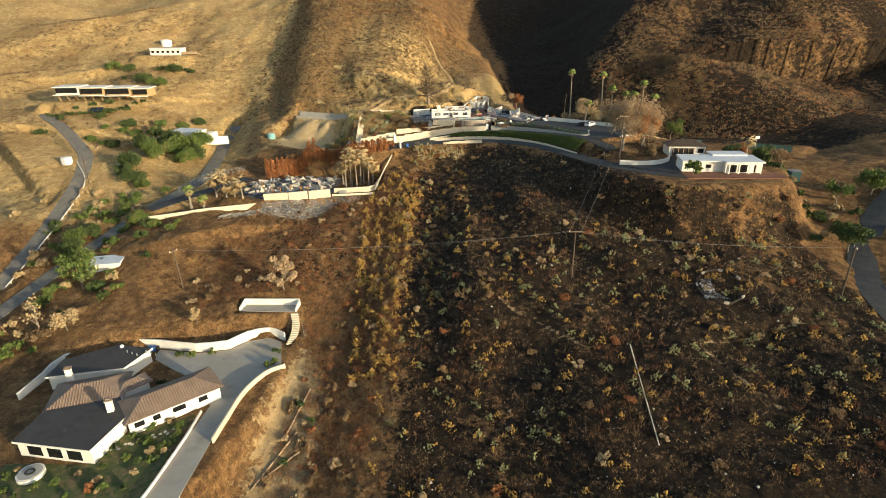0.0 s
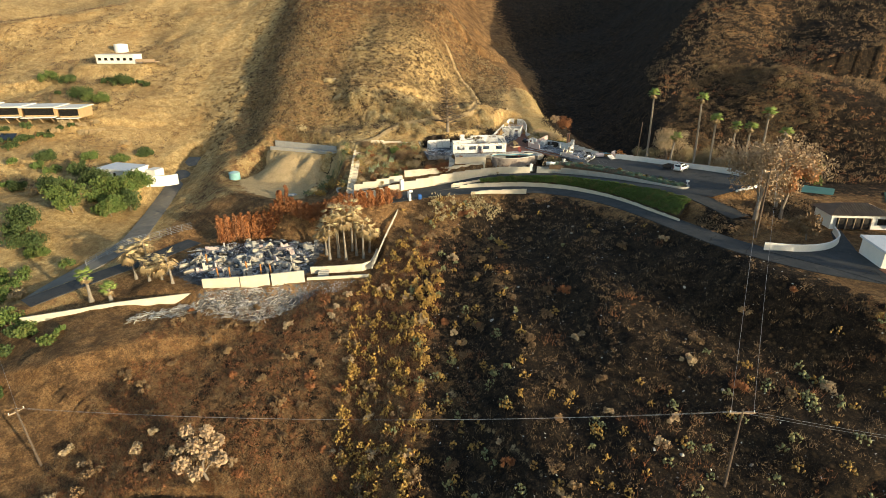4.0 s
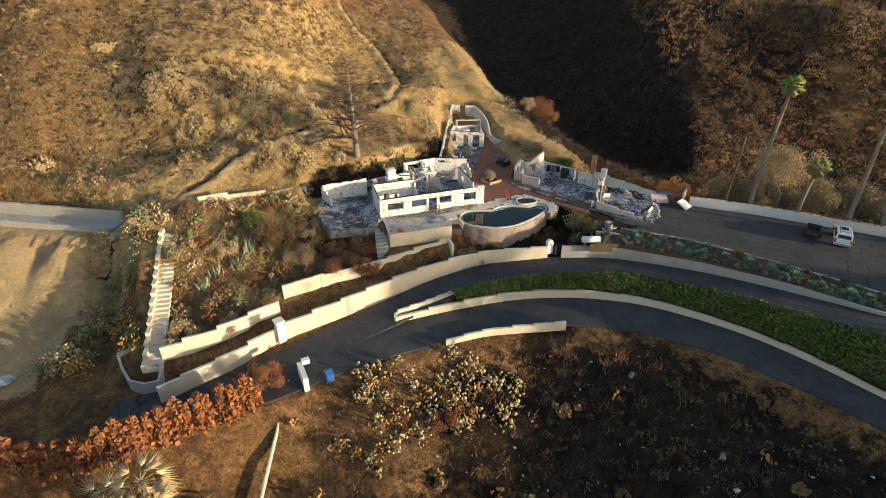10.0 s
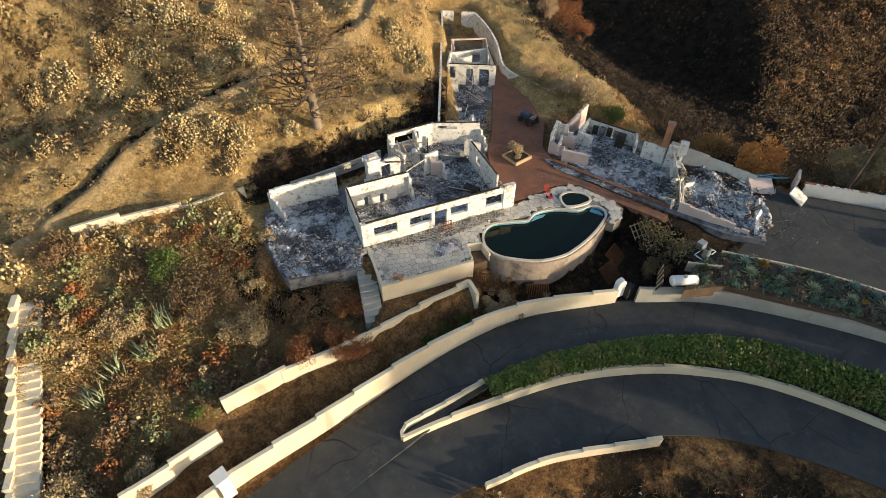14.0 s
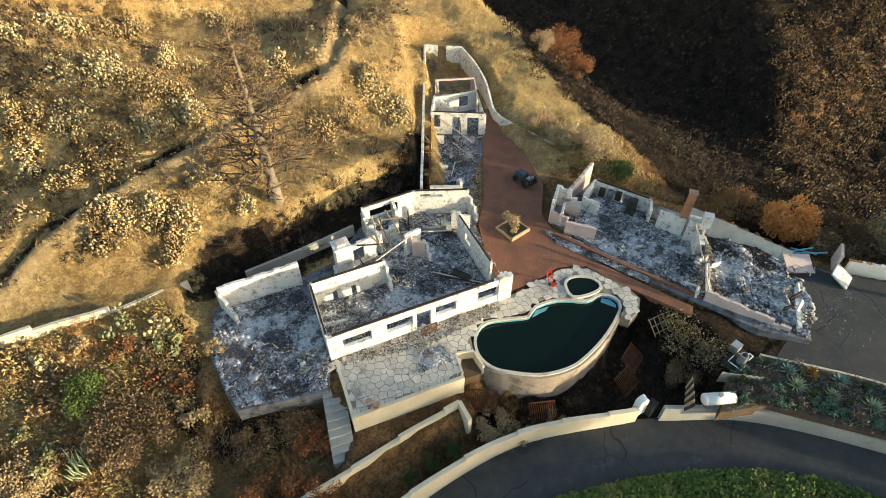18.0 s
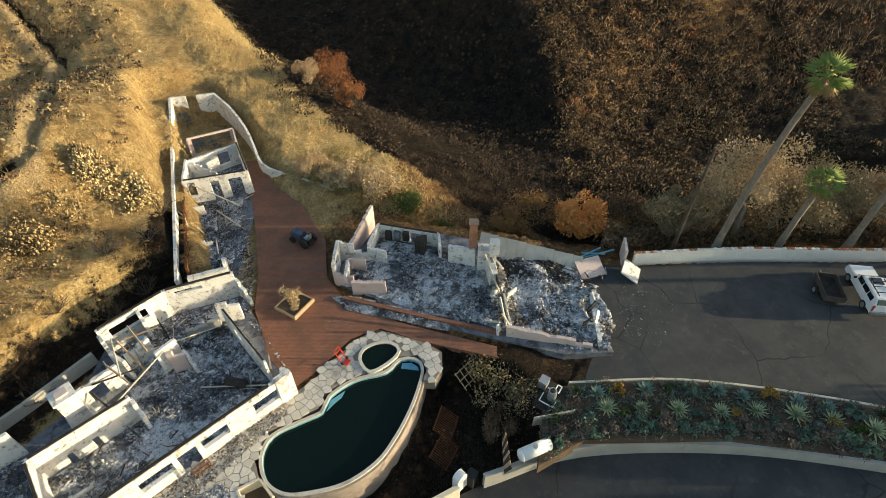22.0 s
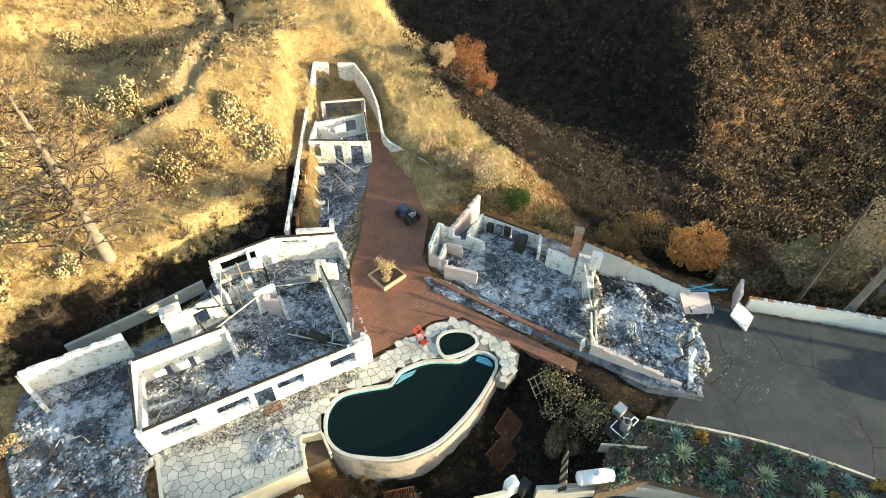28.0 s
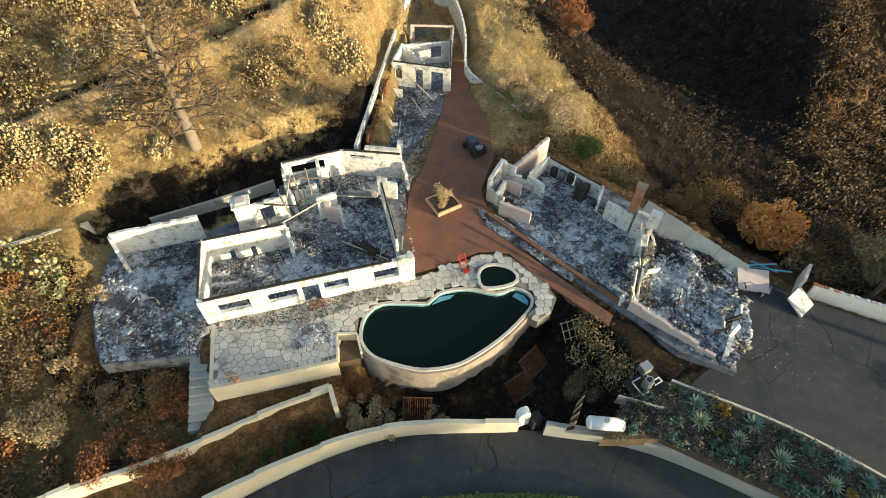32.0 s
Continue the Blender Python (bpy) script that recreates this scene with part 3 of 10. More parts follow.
def kerb_wall(name, line, height, thick, material, label, below=1.0, stepped=0.0, category="wall", step=1.0):
    """A wall that follows a line; its top at the line's height, in level steps where stepped is their length."""
    pts = smooth_line(line, step)
    run, hold = 0.0, pts[0].z
    cells = []
    for a, b in zip(pts, pts[1:]):
        if stepped:
            run += (b - a).length
            if run > stepped:
                run, hold = 0.0, b.z
            cells.append((a, b, hold, hold))
        else:
            cells.append((a, b, a.z, b.z))
    verts, faces = [], []
    side = []
    for i, q in enumerate(pts):
        d = pts[min(i + 1, len(pts) - 1)] - pts[max(i - 1, 0)]
        side.append(Vector((-d.y, d.x, 0)).normalized() * (thick / 2))
    base = min(q.z for q in pts) - height - below if max(q.z for q in pts) - min(q.z for q in pts) < 1.0 else None
    for i, (a, b, za, zb) in enumerate(cells):
        for q, n, z in ((a, side[i], za), (b, side[i + 1], zb)):
            low = q.z - height - below if base is None else base
            verts += [(q.x - n.x, q.y - n.y, low), (q.x + n.x, q.y + n.y, low), (q.x + n.x, q.y + n.y, z), (q.x - n.x, q.y - n.y, z)]
        k = i * 8
        faces += [(k, k + 4, k + 7, k + 3), (k + 1, k + 2, k + 6, k + 5), (k + 3, k + 7, k + 6, k + 2), (k, k + 3, k + 2, k + 1), (k + 4, k + 5, k + 6, k + 7)]
    return tagged(raw(name, verts, faces, material, weld=True), label, category, kind="structure")


strip("road_upper", UPPER, 2.2, M_ASPHALT, "dark asphalt driveway climbing between low walls")
strip("road_lower", LOWER[2:], 2.75, M_ASPHALT, "cracked asphalt lane curving round the burnt slope", 0.02)
M_LANE = mottled("grey_lane_surface", (0.15, 0.14, 0.125), (0.20, 0.19, 0.165), 0.5, 0.9, 20, 0.3, 0.02, dirt=(0.26, 0.22, 0.16), dirt_at=0.55)
strip("road_west", WEST, 2.4, M_LANE, "narrow pale lane in the side valley")
strip("road_ruin", RUIN_DRIVE, 2.4, M_ASPHALT, "asphalt drive to the burnt house")
strip("road_far", FAR_DRIVE, 2.2, M_LANE, "pale concrete drive on the far hillside")
strip("road_east", EAST, 2.8, M_ASPHALT, "asphalt hill road")
PARK = [(37.4, 203.8), (45.6, 198.4), (52.9, 192.8), (60.6, 186.6), (63.2, 182.2), (62, 178.2), (54.5, 172.6), (48, 168.4), (43.2, 172.2), (46.4, 175.4), (46.6, 178), (39.4, 187), (32.2, 194.2), (26.4, 198.4), (29.5, 200), (32, 206), (31, 211)]
bm = bmesh.new()
f = bm.faces.new([bm.verts.new((x, y, 26.16)) for x, y in PARK])
if f.normal.z < 0:
    f.normal_flip()
bmesh.ops.triangulate(bm, faces=bm.faces[:])
tagged(part("pavement", bm, M_ASPHALT), "wide cracked asphalt parking court", "parking court", kind="structure")

kerb_wall("wall_drive", [(-28.5, 186.6, 21.6), (-21.6, 189.9, 22.2), (-17.3, 192.2, 22.9), (-10.6, 194.6, 23.6), (-1.4, 197.8, 24.4), (6.6, 199.3, 24.9), (15.2, 198.2, 25.3)], 1.8, 0.3, M_STUCCO, "cream stucco retaining wall stepping up beside the driveway", stepped=3.2)
kerb_wall("wall_bed", [(16.8, 197.7, 25.5), (23.1, 195.3, 25.7), (30.6, 189.6, 26.0), (36.4, 183.6, 26.3), (41.6, 177.2, 26.4), (44.2, 174.9, 26.45), (46.0, 175.3, 26.45), (46.6, 177.2, 26.45)], 1.6, 0.3, M_CONCRETE, "curved grey concrete retaining wall of the planting bed")
kerb_wall("wall_island", [(-4.9, 192.1, 22.1), (-1.9, 192.6, 22.25), (3.2, 193.1, 22.45), (8.4, 193.3, 22.6), (13.5, 192.6, 22.75), (18.3, 191.1, 22.85), (23.6, 188.1, 23.0), (29.3, 182.4, 23.1), (33.0, 176.8, 23.3), (36, 170, 23.5), (39.4, 162, 23.7)], 0.7, 0.28, M_STUCCO, "low cream wall below the ivy bank", stepped=4.0)
kerb_wall("wall_outer", [(-0.2, 187.3, 21.9), (5.1, 187.7, 22.2), (12.9, 186.6, 22.7)], 0.9, 0.28, M_STUCCO, "short stepped cream wall at the lane's outer edge", stepped=2.2)
M_BLOCK = mottled("white_painted_block", (0.70, 0.69, 0.66), (0.78, 0.77, 0.74), 1.2, 0.85, 9, 0.4, 0.03, dirt=(0.42, 0.39, 0.34), dirt_at=0.68)
kerb_wall("wall_parking", [(38.2, 203.9, 27.3), (45.6, 199.0, 27.3), (52.9, 193.3, 27.3), (61.1, 187.2, 27.3), (63.7, 182.3, 27.2), (62.5, 177.8, 26.6), (55, 172.8, 26.3)], 1.2, 0.25, M_BLOCK, "white block wall topped with a ragged brick course")


# ---- more materials ----
def brick_material(name, a, b, mortar, width=0.2, height=0.065, rough=0.9, flat=False, stain=(0.1, 0.07, 0.05)):
    n = Nodes(name)
    t = n.t.nodes.new("ShaderNodeTexBrick")
    sep = n.t.nodes.new("ShaderNodeSeparateXYZ")
    n.put(sep.inputs[0], n.pos)
    comb = n.t.nodes.new("ShaderNodeCombineXYZ")
    if flat:
        n.put(comb.inputs[0], n.math("ADD", n.math("MULTIPLY", sep.outputs[0], 0.8), n.math("MULTIPLY", sep.outputs[1], -0.6)))
        n.put(comb.inputs[1], n.math("ADD", n.math("MULTIPLY", sep.outputs[0], 0.6), n.math("MULTIPLY", sep.outputs[1], 0.8)))
    else:
        n.put(comb.inputs[0], n.math("SUBTRACT", sep.outputs[0], sep.outputs[1]))
        n.put(comb.inputs[1], sep.outputs[2])
    n.put(t.inputs["Vector"], comb.outputs[0])
    t.inputs["Scale"].default_value = 1.0
    t.inputs["Brick Width"].default_value, t.inputs["Row Height"].default_value = width, height
    t.inputs["Mortar Size"].default_value = 0.012
    for k, v in (("Color1", a), ("Color2", b), ("Mortar", mortar)):
        t.inputs[k].default_value = (*v, 1)
    c = n.mix(n.ramp(n.noise(0.6, 5, 0.7), 0.45, 0.7, 0, 0.75), t.outputs["Color"], stain)
    c = n.mix(n.ramp(n.noise(9, 4), 0.35, 0.7, 0, 0.4), c, tuple(0.5 * v for v in a))
    return n.done(c, rough, n.math("SUBTRACT", n.noise(30, 2), n.math("MULTIPLY", t.outputs["Fac"], 1.5)), 0.35, 0.02)


def shard_material(name, tones, rough=0.9, dark=0.78, pale=0.75):
    """Each loose piece takes one of the tones by chance; sooty drifts and white ash lie over them."""
    n = Nodes(name)
    r = n.island()
    c = tones[0]
    for k, tone in enumerate(tones[1:], 1):
        c = n.mix(n.ramp(r, k / len(tones) - 0.01, k / len(tones) + 0.01), c, tone)
    fine = n.noise(11, 4, 0.7)
    c = n.mix(n.ramp(n.noise(0.33, 6, 0.75), 0.48, 0.57, 0, pale), c, (0.80, 0.80, 0.81))
    c = n.mix(n.ramp(n.noise(0.55, 6, 0.78), 0.51, 0.57, 0, dark), c, (0.025, 0.025, 0.028))
    c = n.mix(n.ramp(fine, 0.48, 0.7, 0, 0.4), c, (0.06, 0.057, 0.055))
    return n.done(c, rough, fine, 0.4, 0.02, 0, 0.15)


def leaf_material(name, a, b, c3=None, rough=0.75):
    n = Nodes(name)
    col = n.mix(n.island(), a, b)
    if c3:
        col = n.mix(n.ramp(n.noise(0.5, 3), 0.5, 0.65), col, c3)
    col = n.mix(n.ramp(n.rand(), 0, 1, 0, 0.35), col, tuple(0.55 * v for v in b))
    mat = n.done(col, rough, None, spec=0.2)
    return mat


M_BRICK = brick_material("red_brick_paving", (0.27, 0.105, 0.06), (0.19, 0.075, 0.046), (0.27, 0.17, 0.12), 0.24, 0.12, flat=True)
M_CHIMBRICK = brick_material("orange_chimney_brick", (0.52, 0.20, 0.09), (0.42, 0.15, 0.07), (0.42, 0.30, 0.22))
M_BLOCK = brick_material("white_painted_block", (0.74, 0.74, 0.72), (0.68, 0.69, 0.68), (0.50, 0.50, 0.49), 0.4, 0.2, stain=(0.55, 0.52, 0.46))
M_PINK = mottled("pink_scorched_stucco", (0.55, 0.43, 0.40), (0.64, 0.54, 0.50), 1.0, 0.9, 14, 0.3, 0.02, dirt=(0.22, 0.15, 0.13), dirt_at=0.6)
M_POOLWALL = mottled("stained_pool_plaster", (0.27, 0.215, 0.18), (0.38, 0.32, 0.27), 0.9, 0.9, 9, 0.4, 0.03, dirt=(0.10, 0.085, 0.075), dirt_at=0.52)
M_SOOT = mottled("sooty_charred_wood", (0.028, 0.024, 0.021), (0.06, 0.05, 0.042), 2.5, 0.95, 20, 0.5, 0.03)
M_RUST = mottled("rusted_steel", (0.20, 0.085, 0.035), (0.11, 0.05, 0.028), 3, 0.8, 25, 0.3, 0.01, 0.4)
M_METAL = mottled("dull_galvanised_metal", (0.42, 0.43, 0.44), (0.52, 0.53, 0.54), 2, 0.45, 20, 0.1, 0.01, 0.7, dirt=(0.24, 0.20, 0.17))
M_FLAG = mottled("pale_flagstone", (0.58, 0.545, 0.48), (0.70, 0.655, 0.58), 0.7, 0.85, 7, 0.3, 0.02, dirt=(0.17, 0.15, 0.135), dirt_at=0.54, vary=True)
M_GROUT = mottled("grey_joint_mortar", (0.20, 0.175, 0.15), (0.27, 0.24, 0.205), 2)
M_WATER = Nodes("dark_pool_water").done((0.002, 0.008, 0.005), 0.08, None, spec=0.22)
M_BLUETILE = mottled("blue_pool_tile", (0.10, 0.30, 0.42), (0.16, 0.40, 0.50), 3, 0.4)
M_RUBBLE = shard_material("ash_and_rubble", [(0.14, 0.15, 0.17), (0.36, 0.38, 0.42), (0.20, 0.215, 0.25), (0.045, 0.045, 0.047), (0.56, 0.56, 0.57), (0.16, 0.17, 0.20), (0.27, 0.24, 0.20), (0.24, 0.26, 0.30), (0.07, 0.065, 0.06), (0.72, 0.71, 0.70), (0.12, 0.12, 0.13), (0.18, 0.12, 0.08)])
M_RUBBLE_TAN = shard_material("plaster_rubble", [(0.42, 0.37, 0.30), (0.20, 0.17, 0.14), (0.60, 0.55, 0.47), (0.09, 0.08, 0.07), (0.34, 0.28, 0.21), (0.70, 0.67, 0.60), (0.14, 0.12, 0.10)], dark=0.5, pale=0.3)
M_ASHFLOOR = mottled("ash_floor", (0.14, 0.145, 0.165), (0.24, 0.25, 0.28), 1.6, 0.95, 7, 0.5, 0.05, dirt=(0.05, 0.05, 0.05), dirt_at=0.50)
M_WOOD = mottled("weathered_wood", (0.34, 0.24, 0.15), (0.44, 0.33, 0.22), 1.5, 0.85, 20, 0.4, 0.02)
M_PALEWOOD = mottled("bleached_fence_wood", (0.52, 0.47, 0.38), (0.60, 0.55, 0.46), 1.5, 0.85, 20, 0.4, 0.02, dirt=(0.25, 0.2, 0.15))
M_CLEANWHITE = mottled("white_paint", (0.78, 0.78, 0.76), (0.84, 0.84, 0.82), 1.0, 0.6, 20, 0.1, 0.01)
M_BLACK = mottled("black_rubber", (0.02, 0.02, 0.02), (0.03, 0.03, 0.03), 3, 0.7)
M_GLASS = Nodes("dark_window_glass").done((0.012, 0.014, 0.016), 0.06, None, spec=0.7)
M_RED = mottled("red_enamel", (0.42, 0.03, 0.02), (0.5, 0.05, 0.03), 3, 0.45)
M_BLUE = mottled("blue_plastic", (0.03, 0.12, 0.40), (0.05, 0.16, 0.46), 3, 0.5)
M_BEDSOIL = mottled("dark_bed_soil", (0.085, 0.058, 0.038), (0.13, 0.09, 0.058), 1.0, 0.95, 8, 0.6, 0.05)


# ---- wall and debris helpers ----
rnd = random.Random(7)


def wall_mesh(a, b, z0, z1, thick=0.24, holes=(), ragged=0.0, top=None):
    """A straight wall from a to b with openings (from, to, low, high), lengths along the wall, heights over z0.
    top: heights at both ends where the wall is broken down."""
    a, b = Vector((*a, 0)), Vector((*b, 0))
    d = b - a
    length = d.length
    turn = math.degrees(math.atan2(d.y, d.x))
    cuts = {0.0, length}
    for h in holes:
        cuts |= {max(0, h[0]), min(length, h[1])}
    k = 0.0
    while ragged and k < length:
        cuts.add(round(k, 3))
        k += rnd.uniform(0.35, 0.9)
    cuts = sorted(cuts)
    levels = sorted({-0.35} | {h[2] for h in holes if h[2] > -0.3} | {h[3] for h in holes})
    bm = bmesh.new()
    for s0, s1 in zip(cuts, cuts[1:]):
        if s1 - s0 < 0.02:
            continue
        mid = (s0 + s1) / 2
        high = z1 - z0 if top is None else top[0] + (top[1] - top[0]) * mid / length
        high -= rnd.random() ** 3 * ragged
        c = a + d * (mid / length)
        rows = [v for v in levels if v < high - 0.05] + [high]
        for lo, hi in zip(rows, rows[1:]):
            m = (lo + hi) / 2
            if not any(h[0] < mid < h[1] and h[2] < m < h[3] for h in holes):
                box(bm, (c.x, c.y, z0 + m), (s1 - s0, thick, hi - lo), turn)
    bmesh.ops.remove_doubles(bm, verts=bm.verts[:], dist=0.002)
    return bm


def in_poly(x, y, poly):
    hit = False
    for (ax, ay), (bx, by) in zip(poly, poly[1:] + poly[:1]):
        if (ay > y) != (by > y) and x < (bx - ax) * (y - ay) / (by - ay) + ax:
            hit = not hit
    return hit


def scatter(poly, n, seed):
    """n places inside a polygon."""
    r = random.Random(seed)
    xs, ys = [p[0] for p in poly], [p[1] for p in poly]
    out = []
    while len(out) < n:
        x, y = r.uniform(min(xs), max(xs)), r.uniform(min(ys), max(ys))
        if in_poly(x, y, poly):
            out.append((x, y))
    return out


def pieces(name, spots, shape, faces, material, label="", category="", parent=None, kind="stuff"):
    """Many loose pieces as one mesh. spots: rows of (centre, 3x3 axes); shape: unit vertices."""
    shape = np.array(shape, float)
    n, m = len(spots), len(shape)
    cen = np.array([c for c, _ in spots], float)
    axes = np.array([a for _, a in spots], float)
    co = np.einsum("mk,nkj->nmj", shape, axes) + cen[:, None, :]
    f = np.array(faces)
    idx = (f[None] + (np.arange(n) * m)[:, None, None]).reshape(-1, f.shape[1])
    me = bpy.data.meshes.new(name)
    me.vertices.add(n * m)
    me.vertices.foreach_set("co", co.ravel())
    me.loops.add(idx.size)
    me.loops.foreach_set("vertex_index", idx.ravel())
    me.polygons.add(len(idx))
    me.polygons.foreach_set("loop_start", np.arange(0, idx.size, f.shape[1]))
    me.update(calc_edges=True)
    me.materials.append(material)
    ob = new(name, me)
    if parent:
        ob.parent = parent
    return tagged(ob, label, category, kind=kind)


CUBE = [(-.5, -.5, -.5), (.5, -.5, -.5), (.5, .5, -.5), (-.5, .5, -.5), (-.4, -.5, .5), (.5, -.35, .5), (.4, .5, .5), (-.5, .4, .5)]
CUBE_F = [(4, 5, 6, 7), (0, 1, 5, 4), (1, 2, 6, 5), (2, 3, 7, 6), (3, 0, 4, 7)]
QUAD = [(-.5, -.5, 0), (.5, -.5, 0.08), (.5, .5, 0), (-.5, .5, 0.08)]
QUAD_F = [(0, 1, 2, 3)]
PADDLE = [(0, 0, 0), (.42, 0, .3), (.5, 0, .65), (.25, 0, .97), (-.25, 0, .97), (-.5, 0, .65), (-.42, 0, .3), (0, .13, .55), (0, -.13, .55)]
PADDLE_F = [(i, (i + 1) % 7, 7) for i in range(7)] + [((i + 1) % 7, i, 8) for i in range(7)]
SPIKE = [(-.5, -.29, 0), (.5, -.29, 0), (0, .58, 0), (0, 0, 1)]
SPIKE_F = [(0, 1, 3), (1, 2, 3), (2, 0, 3)]


def turned(sx, sy, sz, rx, ry, rz):
    """Rows of axes for pieces(): sizes and turns in radians."""
    m = Euler((rx, ry, rz)).to_matrix()
    return [tuple(m.col[0] * sx), tuple(m.col[1] * sy), tuple(m.col[2] * sz)]


SHARD = [(-.5, -.32, 0), (.55, -.22, 0), (-.05, .6, 0), (.08, -.04, 1)]
SHARD_F = [(0, 1, 3), (1, 2, 3), (2, 0, 3)]


def rubble(name, poly, base, n, seed, label, lo=0.08, hi=0.45, pile=0.25, material=None, on_ground=False, flat=0.35, tail=9, more=1.0):
    """A litter of small flat shards with some larger broken blocks among them."""
    r = random.Random(seed)
    fine, coarse = [], []
    big = n * more if tail < 4 else 0.10 * n
    for k, (x, y) in enumerate(scatter(poly, int(big if tail < 4 else 2.2 * n), seed)):
        lump = 0.7 * pile * max(0.0, noise.noise(Vector((x * 0.45, y * 0.45, seed)))) * 2 + 0.12 * pile * abs(noise.noise(Vector((x * 1.7, y * 1.7, seed))))
        z = (ground_at(x, y) if on_ground else base) + lump
        if k < big:
            s = lo + (hi - lo) * r.random() ** (tail if tail < 4 else 2.6) * (1 if tail < 4 else 0.55)
            tip = r.choice((0.15, 0.3, 0.8))
            coarse.append(((x, y, z + s * 0.05), turned(s * r.uniform(0.7, 1.9), s, s * r.uniform(flat * 0.3, flat * 1.3), r.uniform(-tip, tip), r.uniform(-tip, tip), r.uniform(0, 6.3))))
        else:
            s = min(lo, 0.05) + 0.3 * hi * r.random() ** 1.8
            fine.append(((x, y, z - 0.01), turned(s * r.uniform(0.8, 2.2), s, s * r.uniform(0.15, 0.7), r.uniform(-.25, .25), r.uniform(-.25, .25), r.uniform(0, 6.3))))
    if fine:
        pieces("ash_flakes", fine, SHARD, SHARD_F, material or M_RUBBLE, label, "ash")
    return pieces(name, coarse, CUBE, CUBE_F, material or M_RUBBLE, label, "rubble")


def litter(poly, base, n, seed, label, mats=None, lo=0.25, hi=1.1, thick=0.045, up=0.15):
    """Charred laths, pipes and strips lying about, in one mesh a material."""
    for k, mat in enumerate(mats or (M_SOOT, M_PALEWOOD, M_RUST)):
        r = random.Random(seed + k)
        spots = [((x, y, base + r.uniform(0.05, 0.35)), turned(r.uniform(lo, hi), thick * r.uniform(0.5, 1.6), thick * 0.7, r.uniform(-.3, .3), r.uniform(-up, up), r.uniform(0, 6.3))) for x, y in scatter(poly, int(n * 0.6), seed + 50 + k)]
        pieces("debris", spots, CUBE, CUBE_F, mat, label, "debris")


def slab(name, poly, z0, z1, material, label="", category="", parent=None, kind="", lumps=0.0):
    bm = bmesh.new()
    f = bm.faces.new([bm.verts.new((x, y, z1)) for x, y in poly])
    f.normal_update()
    if f.normal.z < 0:
        f.normal_flip()
    r = bmesh.ops.extrude_face_region(bm, geom=[f])
    bmesh.ops.translate(bm, verts=[v for v in r["geom"] if isinstance(v, bmesh.types.BMVert)], vec=(0, 0, z0 - z1))
    bmesh.ops.recalc_face_normals(bm, faces=bm.faces[:])
    bmesh.ops.triangulate(bm, faces=[g for g in bm.faces if len(g.verts) > 4])
    ob = part(name, bm, material, parent)
    return tagged(ob, label, category, kind=kind)


def closed_curve(points, step=0.4):
    p = [Vector((*q, 0)) for q in points]
    n, out = len(p), []
    for i in range(n):
        a, b, c, d = p[i - 1], p[i], p[(i + 1) % n], p[(i + 2) % n]
        m = max(2, int((c - b).length / step))
        for k in range(m):
            t = k / m
            q = 0.5 * (2 * b + (c - a) * t + (2 * a - 5 * b + 4 * c - d) * t * t + (3 * b - a - 3 * c + d) * t ** 3)
            out.append((q.x, q.y))
    return out


def offset(poly, d):
    """The closed outline moved outwards by d."""
    area = sum(a[0] * b[1] - b[0] * a[1] for a, b in zip(poly, poly[1:] + poly[:1]))
    s = 1 if area > 0 else -1
    out = []
    for a, b, c in zip(poly[-1:] + poly[:-1], poly, poly[1:] + poly[:1]):
        t = Vector((c[0] - a[0], c[1] - a[1])).normalized()
        out.append((b[0] + t.y * d * s, b[1] - t.x * d * s))
    return out


def ring(bm, inner, outer, z0, z1):
    n = len(inner)
    rows = [[bm.verts.new((*p, z)) for p in loop] for loop, z in ((inner, z0), (inner, z1), (outer, z1), (outer, z0))]
    for i in range(n):
        j = (i + 1) % n
        for a, b in zip(rows, rows[1:]):
            bm.faces.new((a[i], a[j], b[j], b[i]))
    bmesh.ops.recalc_face_normals(bm, faces=bm.faces[:])
    return bm


# ---- the main burnt house ----
F0 = 26.6
burnt_house = thing("burnt_house", "roofless burnt house with scorched white plaster walls on the terrace", "house ruin")


def house_wall(a, b, z1=29.2, thick=0.24, holes=(), ragged=0.12, top=None, mat=None, name="wall", z0=F0, parent=None, label="", plate=False):
    w = part(name, wall_mesh(a, b, z0, z1, thick, holes, ragged, top), mat or M_WHITE, parent or burnt_house, label)
    if plate:
        d = Vector((b[0] - a[0], b[1] - a[1], 0))
        c = ((a[0] + b[0]) / 2, (a[1] + b[1]) / 2, z1 + 0.03)
        part("top_plate", boxes((c, (d.length * 0.94, thick * 0.7, 0.07), math.degrees(math.atan2(d.y, d.x)))), M_SOOT, w, "charred timber top plate")
    return w


